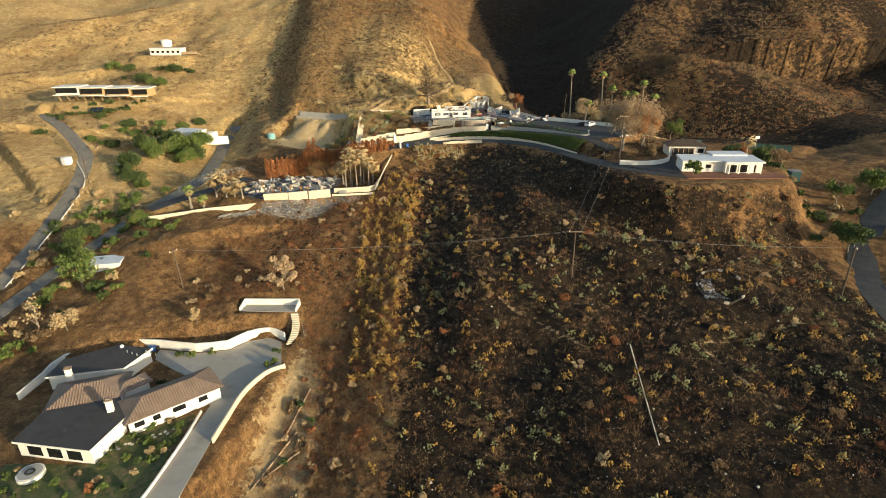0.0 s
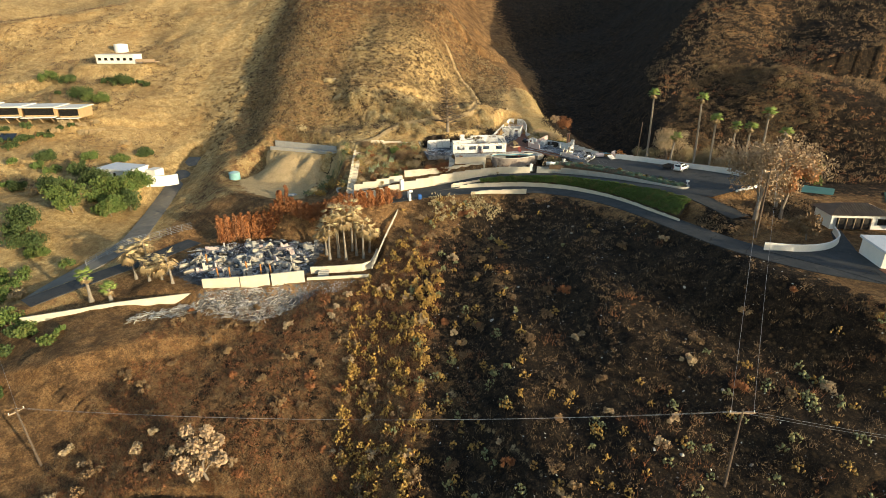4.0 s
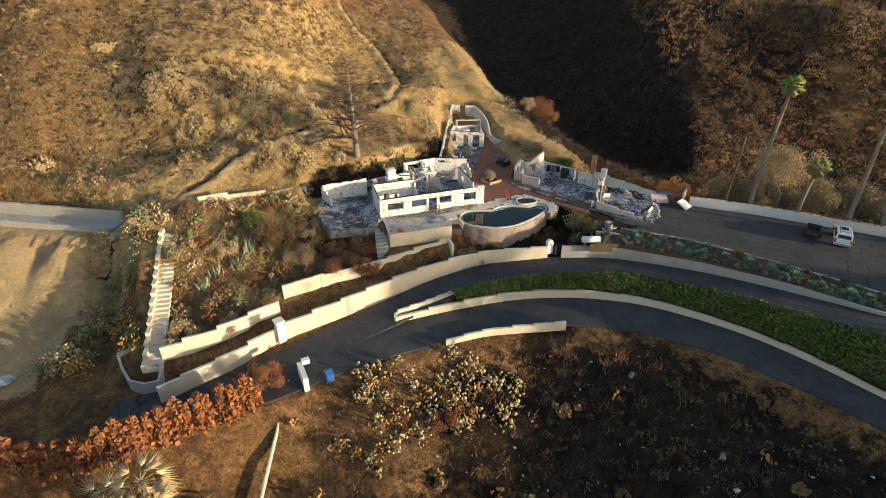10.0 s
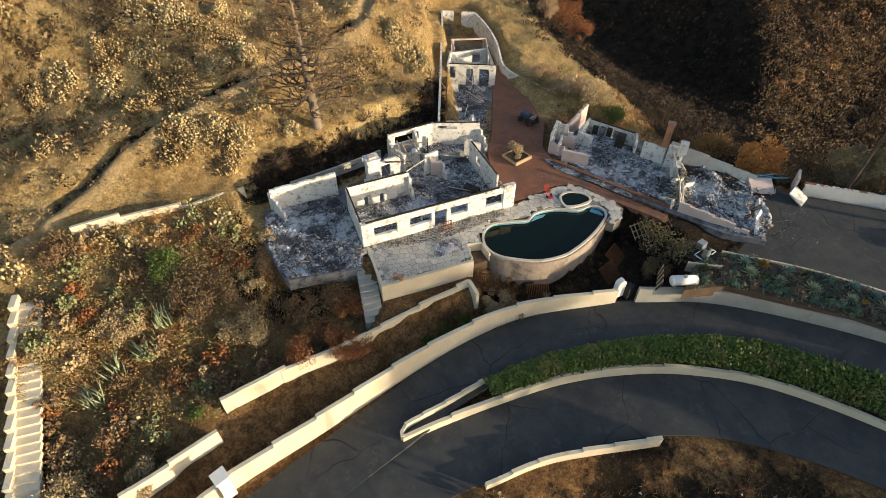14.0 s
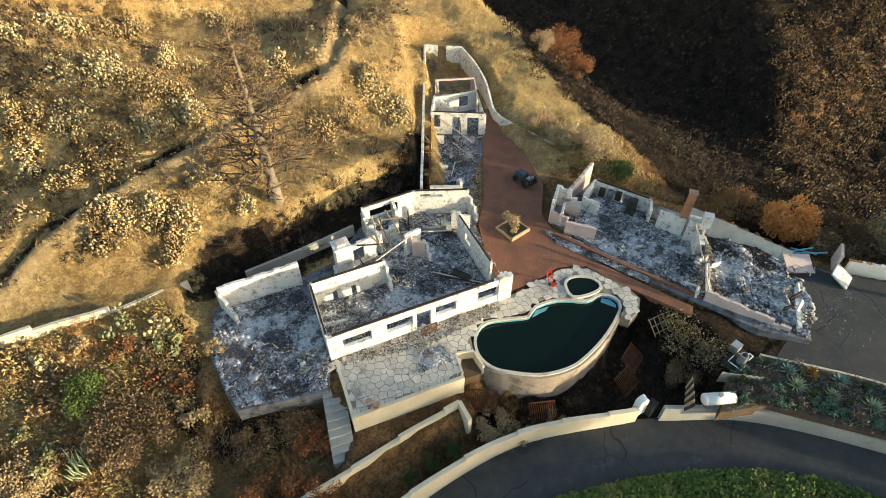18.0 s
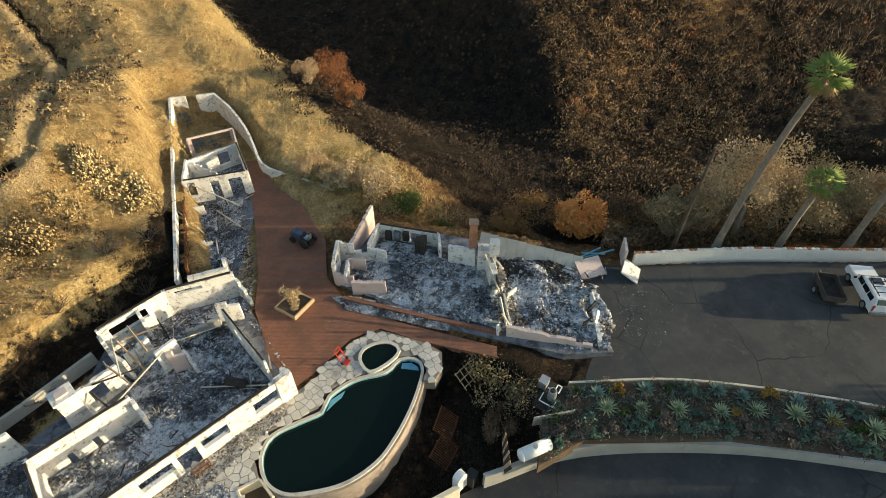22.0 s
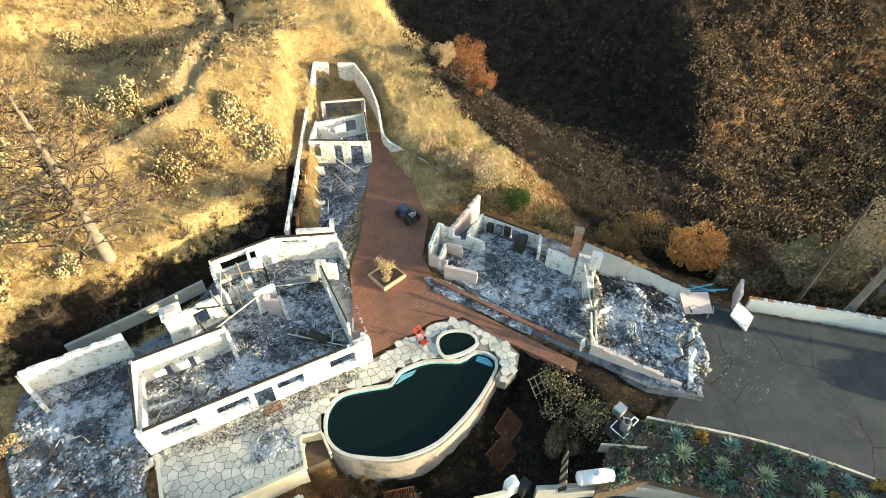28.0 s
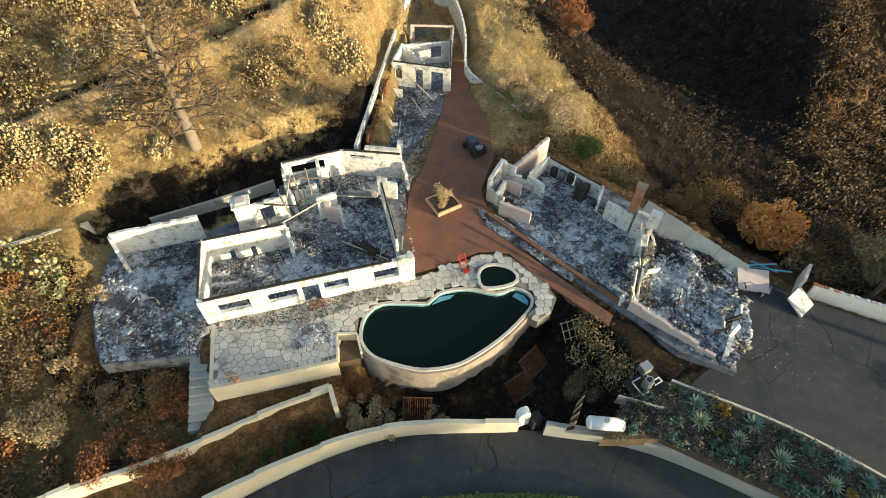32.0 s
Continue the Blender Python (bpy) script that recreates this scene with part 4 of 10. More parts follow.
slab("floor_slab", [(-11.0, 205.5), (-11.6, 206.8), (-12.6, 210.4), (-12.4, 215.0), (-5.7, 216.2), (-2.6, 217.2), (0.4, 220.9), (5.5, 221.7), (10.4, 220.4), (9.9, 209.6), (-4.4, 207.7), (-5.0, 205.2)], 25.2, F0, M_ASHFLOOR, parent=burnt_house)
house_wall((-11.5, 214.9), (-5.4, 215.6), 29.1, top=(2.3, 2.5))
house_wall((-11.6, 214.9), (-10.5, 212.9), top=(2.3, 0.9), ragged=0.3)
house_wall((-4.8, 212.9), (-4.4, 207.8), 29.2, thick=0.2, plate=True)
house_wall((-4.45, 207.65), (8.8, 209.2), 29.2, 0.28, [(1.05, 3.15, 1.0, 1.95), (4.3, 6.3, 1.0, 1.95), (6.6, 7.75, -0.5, 1.95), (8.1, 9.8, 1.0, 1.95), (11.6, 13.3, 0.9, 1.95)], 0.05, plate=True)
for s in (3.75, 10.7):
    k = s / 13.6
    c = (-4.7 + 13.5 * k, 207.7 + 1.65 * k)
    fr = part("vent_frame", boxes(((c[0] + 0.02, c[1] - 0.16, 28.1), (0.55, 0.06, 0.5), 7)), M_WHITE, burnt_house, "framed square niche in the wall")
    part("vent_grille", boxes(((c[0] + 0.02, c[1] - 0.2, 28.1), (0.36, 0.02, 0.32), 7)), M_RUBBLE_TAN, fr)
house_wall((8.8, 209.2), (9.95, 209.35), 29.3, 0.4, ragged=0.05)
house_wall((9.8, 209.6), (9.7, 211.0), top=(2.6, 0.8), ragged=0.3)
house_wall((-4.8, 213.0), (1.1, 213.75), 29.15, 0.24, [(1.5, 1.9, 0.0, 1.0), (3.0, 3.4, 0.0, 1.0)], 0.06, plate=True)
house_wall((1.1, 213.75), (1.25, 212.6), top=(2.5, 0.9), ragged=0.3)
house_wall((8.35, 217.2), (8.95, 211.0), 29.1, 0.18, ragged=0.15, holes=[(1.6, 2.6, 1.0, 1.8)], plate=True)
house_wall((8.1, 218.3), (9.6, 217.6), top=(2.3, 1.6), ragged=0.2)
house_wall((0.6, 220.4), (5.5, 221.3), 29.2, 0.26, [(0.7, 3.4, 1.2, 2.1)], 0.1, plate=True)
house_wall((5.5, 221.3), (10.3, 220.0), 29.2, 0.26, [(0.6, 2.6, 1.9, 2.25)], 0.08, plate=True)
house_wall((0.6, 220.4), (0.9, 218.3), top=(2.5, 1.1), ragged=0.4)
house_wall((10.3, 220.0), (10.6, 218.4), top=(2.6, 0.6), ragged=0.4)
house_wall((3.4, 220.9), (3.5, 219.5), top=(2.6, 2.2), ragged=0.1)
house_wall((-1.5, 216.1), (1.0, 216.9), 29.1, 0.22, [(0.5, 1.5, 0.5, 1.9)], 0.2)
house_wall((0.9, 218.2), (1.5, 216.9), top=(2.2, 2.4), ragged=0.6)
house_wall((1.5, 218.0), (3.3, 218.3), top=(1.5, 2.0), ragged=0.4)
house_wall((3.3, 216.2), (4.8, 216.7), 29.0, 0.22, ragged=0.25)
house_wall((3.9, 216.0), (4.9, 215.6), top=(2.3, 1.6), ragged=0.3, mat=M_PINK)
ch = part("chimney", boxes(((-1.95, 215.35, 28.3), (1.15, 1.0, 3.7), 10), ((-1.95, 215.35, 30.2), (1.35, 1.2, 0.18), 10), ((-1.95, 215.35, 27.0), (1.5, 1.3, 1.2), 10)), M_WHITE, burnt_house, "square white plaster chimney")
part("flue", boxes(((-1.95, 215.35, 30.34), (0.7, 0.55, 0.16), 10)), M_PINK, ch)
for a, b in (((0.6, 216.8, 29.2), (1.4, 214.6, 29.3)), ((-0.6, 216.2, 28.9), (2.0, 216.0, 28.6)), ((1.6, 218.6, 29.2), (2.4, 216.2, 27.2)), ((2.0, 219.0, 28.6), (4.2, 218.3, 29.0)), ((3.0, 216.6, 29.0), (2.5, 219.6, 29.1)), ((-0.8, 215.9, 28.6), (-0.1, 214.2, 27.0))):
    part("beam", rod(bmesh.new(), a, b, 0.07, 0.06, 5), M_WOOD if a[0] > 0 else M_SOOT, burnt_house, "burnt leaning timber")
for x, y, h in ((1.2, 217.6, 2.9), (2.2, 217.4, 2.5), (2.0, 218.9, 2.2), (4.4, 219.0, 2.4), (0.3, 217.3, 2.6), (9.3, 212.2, 1.6)):
    part("post", rod(bmesh.new(), (x, y, F0 - 0.2), (x + rnd.uniform(-.2, .2), y + rnd.uniform(-.2, .2), F0 + h), 0.06, 0.045, 5), M_SOOT if rnd.random() < 0.5 else M_METAL, burnt_house, "bare post left standing")
part("water_heater", rod(bmesh.new(), (2.7, 218.6, F0), (2.8, 218.7, F0 + 1.7), 0.3, 0.3, 14), mottled("scorched_blue_steel", (0.10, 0.20, 0.34), (0.14, 0.26, 0.42), 3, 0.5, metal=0.3), burnt_house, "scorched blue water heater")
house_wall((-4.5, 210.6), (-2.6, 210.8), top=(0.5, 0.2), ragged=0.3, thick=0.2)
house_wall((5.6, 218.6), (8.0, 217.9), top=(0.5, 0.9), ragged=0.4, thick=0.3, mat=M_CONCRETE)
house_wall((4.9, 216.2), (5.2, 214.6), top=(1.9, 0.4), ragged=0.6, thick=0.22)
part("duct", rod(bmesh.new(), (6.4, 212.6, 27.3), (7.4, 211.6, 27.2), 0.32, 0.28, 12), M_SOOT, burnt_house, "charred steel tank lying in the ash")
part("bent_pipe", rod(rod(bmesh.new(), (7.6, 211.4, 26.9), (7.9, 211.9, 27.6), 0.05, 0.05, 6), (7.9, 211.9, 27.6), (9.0, 212.1, 27.5), 0.05, 0.05, 6), M_METAL, burnt_house)
for a, b in (((-0.6, 214.4, 27.8), (3.9, 216.2, 28.8)), ((3.2, 216.8, 28.8), (7.8, 217.6, 27.0)), ((1.1, 215.2, 29.3), (1.3, 219.4, 28.9)), ((4.9, 213.4, 26.9), (8.6, 210.6, 27.2))):
    part("beam", rod(bmesh.new(), a, b, 0.06, 0.05, 5), M_PALEWOOD, burnt_house, "bleached fallen beam")
MAIN_FLOOR = [(-4.4, 208.1), (-4.7, 212.7), (1.0, 213.6), (0.8, 216.4), (0.9, 220.1), (5.5, 221.0), (10.0, 219.8), (8.2, 217.4), (8.7, 211), (9.4, 209.8)]
rubble("rubble", MAIN_FLOOR, F0, 13000, 11, "grey ash and broken plaster covering the house floor", 0.05, 0.5, 0.35)
litter(MAIN_FLOOR, F0, 60, 900, "burnt laths and pipes strewn over the house floor")
litter([(-11.0, 205.9), (-12.1, 210), (-12.1, 214.4), (-5.9, 215.4), (-5.0, 212.9), (-4.9, 207.9)], F0, 26, 910, "burnt laths strewn over the open slab")
rubble("rubble", [(-10.9, 205.7), (-11.5, 207.0), (-12.4, 210.4), (-12.2, 214.6), (-5.9, 215.6), (-4.9, 212.9), (-4.7, 207.7), (-5.1, 205.4)], F0, 11500, 12, "blue-grey ash and rubble on the open slab", 0.05, 0.55, 0.25)
rubble("rubble", [(-4.6, 208.3), (-4.8, 212.4), (-1, 212.8), (-1, 209)], F0 + 0.1, 500, 13, "tan plaster rubble heaped along the wall", 0.08, 0.5, 0.5, M_RUBBLE_TAN)
rubble("rubble", [(-3.8, 206.8), (-3.8, 207.4), (8.5, 209.1), (8.8, 208.2), (2.4, 206.6)], F0 + 0.14, 900, 14, "broken plaster fallen before the front wall", 0.05, 0.35, 0.2, M_RUBBLE_TAN)
rubble("rubble", [(-6.9, 207.2), (-6.6, 208.6), (-4.9, 208.8), (-4.6, 206.9)], F0 + 0.1, 160, 15, "pale slabs of broken wall in a heap", 0.25, 0.9, 0.5, M_RUBBLE_TAN)
rubble("rubble", [(1.2, 204.6), (1.6, 206.2), (3.6, 206.4), (3.8, 204.9)], F0 + 0.14, 420, 16, "pile of burnt debris on the patio", 0.06, 0.4, 0.4)

# ---- terrace, pool and paving ----
PATIO = [(-4.4, 207.5), (-3.7, 202.85), (4.0, 203.55), (4.1, 205.4), (5.45, 205.2), (5.75, 206.75), (7.1, 207.8), (9.3, 207.6), (10.5, 207.4), (11.3, 208.1), (13.5, 208.2), (13.4, 209.9), (9.9, 209.3)]
slab("terrace", PATIO, 24.4, 26.70, M_GROUT, "raised paved terrace before the burnt house", "terrace", kind="structure")
kerb_wall("wall_terrace", [(-4.1, 207.3, 26.75), (-3.8, 202.8, 26.75)], 2.0, 0.22, M_STUCCO, "cream plastered terrace retaining wall")
kerb_wall("wall_terrace", [(-3.9, 202.7, 26.78), (0, 203.05, 26.78), (4.1, 203.42, 26.78)], 1.6, 0.25, M_STUCCO, "cream plastered terrace retaining wall")
kerb_wall("wall_garden", [(-12.6, 198.5, 24.6), (-8.6, 199.2, 24.8), (-4.6, 200.2, 25.0), (-1.2, 201.2, 25.3), (3.4, 202.3, 25.7)], 1.0, 0.26, M_STUCCO, "stepped cream garden wall below the terrace", stepped=2.5)
kerb_wall("wall_garden", [(3.4, 202.3, 25.7), (3.7, 200.9, 25.4)], 0.9, 0.3, M_STUCCO, "short cream garden wall return")
kerb_wall("wall_garden", [(-16.9, 197.2, 24.6), (-12.2, 198.7, 24.7)], 1.2, 0.28, M_STUCCO, "stepped cream garden wall above the driveway", stepped=2.0)
kerb_wall("wall_garden", [(-29.0, 191.4, 22.6), (-23.5, 192.6, 23.4), (-17.3, 195.3, 24.1)], 1.0, 0.26, M_STUCCO, "long low cream garden wall", stepped=3.0)
kerb_wall("wall_garden", [(-27.6, 214.2, 29.0), (-22.8, 215.2, 28.6), (-19.1, 215.6, 28.2), (-13.8, 217.2, 28.0)], 1.4, 0.26, M_STUCCO, "pale garden wall at the foot of the hill", stepped=4.0)
kerb_wall("wall_back", [(-9.6, 217.4, 27.5), (-5.0, 218.7, 27.5), (-0.3, 220.2, 27.6)], 0.9, 0.24, M_CONCRETE, "low grey retaining wall behind the burnt house", step=3)
for i in range(9):
    z = 26.3 - i * 0.21
    box_y = 205.3 - i * 0.50
    st = tagged(part("garden_step", boxes(((-4.75 - 0.02 * i, box_y, z - 0.4), (1.5, 0.62, 0.9))), M_CONCRETE), "concrete step beside the terrace", "step", group="terrace steps")

POOL = closed_curve([(5.82, 205.0), (6.2, 206.5), (7.3, 207.35), (9.2, 207.15), (10.6, 206.95), (11.55, 207.65), (13.5, 207.75), (15.6, 207.0), (16.95, 207.25), (17.8, 206.65), (17.75, 205.8), (16.4, 204.55), (14.9, 203.5), (13.2, 202.6), (11.6, 202.05), (9.45, 202.1), (7.4, 202.95), (6.3, 203.75)])
SPA = closed_curve([(14.75, 207.75), (14.75, 208.9), (15.3, 209.4), (16.2, 209.35), (17.1, 208.75), (17.2, 207.95), (16.1, 207.6)], 0.3)
pool = thing("swimming_pool", "kidney-shaped pool of dark green water with a pale rim", "pool")
slab("water", POOL, 25.6, 26.36, M_WATER, parent=pool)
part("coping", ring(bmesh.new(), POOL, offset(POOL, 0.2), 26.1, 26.66), M_FLAG, pool, "pale worn pool rim")
part("tile_band", ring(bmesh.new(), offset(POOL, -0.015), offset(POOL, 0.1), 26.2, 26.5), M_BLUETILE, pool, "blue waterline tiles")
front = offset(POOL, 0.2)
bm = bmesh.new()
k0 = min(range(len(front)), key=lambda i: (front[i][0] - 17.9) ** 2 + (front[i][1] - 205.2) ** 2)
k1 = min(range(len(front)), key=lambda i: (front[i][0] - 5.6) ** 2 + (front[i][1] - 204.6) ** 2)
arc = front[k0:k1 + 1] if k0 < k1 else front[k0:] + front[:k1 + 1]
rows = []
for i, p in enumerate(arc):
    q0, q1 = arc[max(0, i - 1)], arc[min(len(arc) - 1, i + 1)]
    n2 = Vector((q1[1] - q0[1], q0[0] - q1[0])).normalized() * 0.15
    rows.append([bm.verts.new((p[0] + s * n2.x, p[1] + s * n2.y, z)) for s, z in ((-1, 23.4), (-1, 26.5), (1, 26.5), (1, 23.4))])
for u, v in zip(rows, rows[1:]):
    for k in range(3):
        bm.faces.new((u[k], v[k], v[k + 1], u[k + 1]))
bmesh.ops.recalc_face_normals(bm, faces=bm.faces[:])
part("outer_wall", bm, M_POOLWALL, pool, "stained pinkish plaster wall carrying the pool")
slab("step_ledge", [(17.0, 207.1), (17.55, 206.75), (17.72, 206.2), (17.6, 205.9), (17.2, 206.3), (16.7, 206.8)], 26.1, 26.40, M_BLUETILE, parent=pool)["label"] = "pale blue tiled ledge above the waterline"
slab("step_ledge", [(10.9, 207.0), (11.5, 207.55), (12.6, 207.6), (12.2, 207.3), (11.6, 207.2)], 26.1, 26.40, M_BLUETILE, parent=pool)["label"] = "pale blue tiled ledge above the waterline"
spa = thing("spa", "small round spa beside the pool with dark water", "spa")
slab("water", SPA, 25.9, 26.74, M_WATER, parent=spa)
part("coping", ring(bmesh.new(), SPA, offset(SPA, 0.22), 26.2, 26.84), M_FLAG, spa, "pale curved spa rim")

pit = tagged(new("planter_pit"), "sunken planter of dark soil beside the pool", "planter")
for a, b in (((4.2, 205.45), (5.5, 205.25)), ((4.15, 205.4), (4.1, 203.7)), ((5.5, 205.2), (5.7, 203.8))):
    d = Vector((b[0] - a[0], b[1] - a[1]))
    part("rim", boxes((((a[0] + b[0]) / 2, (a[1] + b[1]) / 2, 26.3), (d.length, 0.14, 0.95), math.degrees(math.atan2(d.y, d.x)))), M_STUCCO, pit)
slab("soil", [(4.15, 205.4), (5.5, 205.2), (5.65, 203.8), (4.1, 203.7)], 25.0, 25.9, M_BEDSOIL, parent=pit)
DECK = PATIO[:5] + [(6.0, 206.9), (9.0, 207.0), (11.5, 206.6), (15.0, 206.6), (17.6, 205.2), (16.9, 204.6), (17.9, 204.4), (19.0, 205.0), (19.6, 206.0), (19.2, 207.3), (18.4, 208.5), (17.5, 209.8), (16.4, 210.5), (15.3, 210.5), (14.0, 210.2), (12.7, 210.2), (11.0, 209.5), (9.9, 209.3)]
slab("deck_bed", [(13.5, 208.2), (14.4, 207.75), (15.6, 207.35), (16.9, 207.6), (18.15, 206.85), (18.1, 205.6), (17.3, 204.9), (17.9, 204.4), (19.0, 205.0), (19.7, 206.0), (19.25, 207.35), (18.4, 208.6), (17.5, 209.9), (16.4, 210.6), (15.3, 210.6), (14.0, 210.3), (13.4, 209.9)], 25.6, 26.70, M_GROUT, "mortar bed of the pool deck", "deck", kind="structure")
deck = tagged(new("flagstone_deck"), "crazy paving of pale flagstones round the pool", "paving", kind="structure")
r = random.Random(5)
seeds = [(x * 0.57 + (j % 2) * 0.28 + r.uniform(-.2, .2) - 5, y0 * 0.52 + r.uniform(-.18, .18) + 201.5) for j, y0 in enumerate(range(21)) for x in range(46)]
keep_out = [offset(POOL, 0.4), offset(SPA, 0.36)]
for sx, sy in seeds:
    if not in_poly(sx, sy, DECK) or any(in_poly(sx, sy, k) for k in keep_out):
        continue
    cell = [Vector((sx + dx, sy + dy)) for dx, dy in ((-.9, -.9), (.9, -.9), (.9, .9), (-.9, .9))]
    for ox, oy in seeds:
        dx, dy = ox - sx, oy - sy
        if 0 < dx * dx + dy * dy < 3.2:
            nrm = Vector((dx, dy)).normalized()
            lim = math.hypot(dx, dy) / 2 - 0.02
            out = []
            for p, q in zip(cell, cell[1:] + cell[:1]):
                dp, dq = (p - Vector((sx, sy))).dot(nrm) - lim, (q - Vector((sx, sy))).dot(nrm) - lim
                if dp <= 0:
                    out.append(p)
                if dp * dq < 0:
                    out.append(p + (q - p) * (dp / (dp - dq)))
            cell = out
    if len(cell) > 2:
        slab("flagstone", [(p.x, p.y) for p in cell], 26.66, 26.73 + r.uniform(-.008, .012), M_FLAG, parent=deck)

BRICKS = [(9.9, 209.7), (12.2, 210.1), (15.1, 211.0), (17.3, 210.5), (18.9, 207.9), (22.6, 203.3), (23.2, 204.0), (19.6, 208.9), (16.6, 213.4), (16.6, 217.5), (18.6, 221.5), (19.2, 228.5), (18.2, 231), (19.0, 236), (17.6, 237), (15.2, 229), (12.2, 221), (10.6, 218), (9.6, 213.2)]
slab("brick_paving", BRICKS, 26.2, 26.68, M_BRICK, "herringbone red brick courtyard paving", "paving", kind="structure")
rubble("rubble", [(10.2, 211), (10.2, 218), (12.4, 222), (16.2, 236), (15.4, 236), (11, 222), (9.6, 218)], 26.68, 700, 21, "burnt scraps strewn along the courtyard edge", 0.05, 0.35, 0.2)
rubble("rubble", [(12.5, 214.3), (16.2, 213), (20.6, 207.5), (20, 206.9), (15.6, 211.9), (13.4, 213.3)], 26.66, 260, 22, "pale ash drifting along the kerb", 0.03, 0.16, 0.05)
plant_box = thing("planter_box", "square raised wooden planter with a scorched shrub", "planter", (13.2, 216.35, 26.68), 22)
part("box_wall", boxes(((0, -1.0, 0.2), (2.2, 0.12, 0.4)), ((0, 1.0, 0.14), (2.2, 0.12, 0.28)), ((-1.03, 0, 0.14), (0.12, 1.84, 0.28)), ((1.03, 0, 0.16), (0.12, 1.84, 0.32))), M_WOOD, plant_box)
part("soil", boxes(((0, 0, 0.11), (1.9, 1.86, 0.22))), M_BEDSOIL, plant_box)

# ---- north wing ----
wing = thing("burnt_wing", "narrow burnt guest wing reduced to wall stubs and ash", "house ruin")
slab("floor_slab", [(7.4, 222.6), (10.6, 221.8), (15.4, 229.0), (17.5, 236.8), (18.0, 240.2), (14.7, 241.3), (12.2, 237)], 26.0, 26.58, M_ASHFLOOR, parent=wing)


def wing_wall(*a, **k):
    return house_wall(*a, parent=wing, z0=26.58, **k)


wing_wall((7.4, 222.5), (10.3, 221.7), 28.3, thick=0.4, ragged=0.1)
wing_wall((7.4, 222.5), (10.8, 233.6), top=(1.9, 2.2), ragged=1.6, thick=0.18, mat=M_RUST)
wing_wall((10.2, 221.8), (10.7, 224.2), top=(2.4, 0.5), ragged=0.5)
wing_wall((10.9, 233.7), (16.3, 231.6), 29.2, 0.2, [(0.3, 1.0, 0.8, 2.3), (2.3, 3.1, -.4, 2.1), (3.9, 5.1, -.4, 2.1)], 0.05, plate=True)
wing_wall((10.9, 233.7), (12.3, 237.0), 29.1, 0.2, ragged=0.3)
wing_wall((12.3, 237.0), (17.3, 237.0), 28.9, 0.2, [(2.9, 4.0, 0.6, 1.9)], 0.1)
wing_wall((16.3, 231.6), (17.3, 237.0), 29.1, 0.2, [(1.0, 2.4, 0.4, 2.0), (3.2, 4.6, 0.4, 2.0)], 0.15, plate=True)
wing_wall((12.4, 236.6), (14.2, 234.6), top=(2.6, 1.6), ragged=0.3)
wing_wall((13.6, 240.9), (18.1, 240.0), 28.9, 0.14, [(0.4, 4.2, 0.3, 2.1)], 0.05, mat=M_PINK)
wing_wall((13.6, 240.9), (13.3, 238.6), 28.8, 0.14, [(0.3, 2.0, 0.3, 1.9)], 0.05, mat=M_PINK)
wing_wall((18.1, 240.0), (17.6, 238.0), 28.8, 0.14, [(0.3, 1.7, 0.3, 1.9)], 0.05, mat=M_PINK)
rubble("rubble", [(7.6, 222.8), (10.2, 222.1), (15.2, 231.5), (11.2, 233.2)], 26.6, 4000, 31, "grey ash and charred scraps in the guest wing", 0.05, 0.45, 0.3)
litter([(7.8, 223), (10.4, 222.4), (15.2, 231.2), (11.2, 233)], 26.6, 40, 960, "burnt laths and bent pipes in the guest wing")
litter([(10.6, 220), (11.4, 220), (16.6, 233), (15.6, 233)], 26.68, 30, 970, "bent pipes and laths along the courtyard edge")
wing_wall((8.9, 227.4), (10.6, 226.9), top=(1.0, 0.4), ragged=0.4, thick=0.16)
wing_wall((10.4, 231.6), (11.6, 231.2), top=(1.6, 0.8), ragged=0.5, thick=0.16)
for x, y in ((10.5, 225.6), (11.4, 227.6), (12.6, 229.6), (13.6, 231.4), (8.3, 225.2), (9.4, 229.0)):
    part("post", rod(bmesh.new(), (x, y, 26.4), (x + rnd.uniform(-.3, .3), y + rnd.uniform(-.3, .3), 26.6 + rnd.uniform(1.2, 2.4)), 0.06, 0.045, 5), rnd.choice((M_SOOT, M_PALEWOOD, M_WHITE)), wing, "bare post left standing")
for a, b in (((11.6, 233.4, 28.6), (14.4, 230.2, 26.9)), ((9.2, 231.6, 28.4), (10.4, 228.4, 26.9)), ((12.4, 230.8, 26.9), (13.2, 226.8, 27.4))):
    part("beam", rod(bmesh.new(), a, b, 0.07, 0.06, 5), M_PALEWOOD, wing, "bleached fallen beam")
rubble("rubble", [(12.6, 236.8), (17.1, 236.6), (16.2, 232.2), (11.6, 233.9)], 26.6, 500, 32, "ash in the far room", 0.05, 0.35, 0.2)
kerb_wall("wall_court", [(6.6, 222.6, 28.4), (10.6, 235.5, 29.0), (14.6, 248.6, 29.6)], 2.4, 0.24, M_WHITE, "long white garden wall against the hill")
kerb_wall("wall_court", [(14.6, 248.7, 29.6), (16.1, 248.0, 29.6)], 2.4, 0.24, M_WHITE, "white end wall beside the garden gate")
kerb_wall("wall_court", [(17.1, 247.5, 29.6), (18.9, 246.8, 29.6)], 2.4, 0.24, M_WHITE, "white end wall beside the garden gate")
kerb_wall("wall_court", [(18.9, 246.8, 29.5), (19.3, 243.1, 29.2), (19.2, 239.2, 28.8), (18.9, 237.0, 28.3), (18.4, 234.0, 27.8), (19.2, 232.2, 27.5), (20.2, 230.6, 27.4), (21.4, 228.4, 27.3), (22.4, 226.6, 27.3)], 1.6, 0.22, M_WHITE, "low curving white wall at the slope's edge")

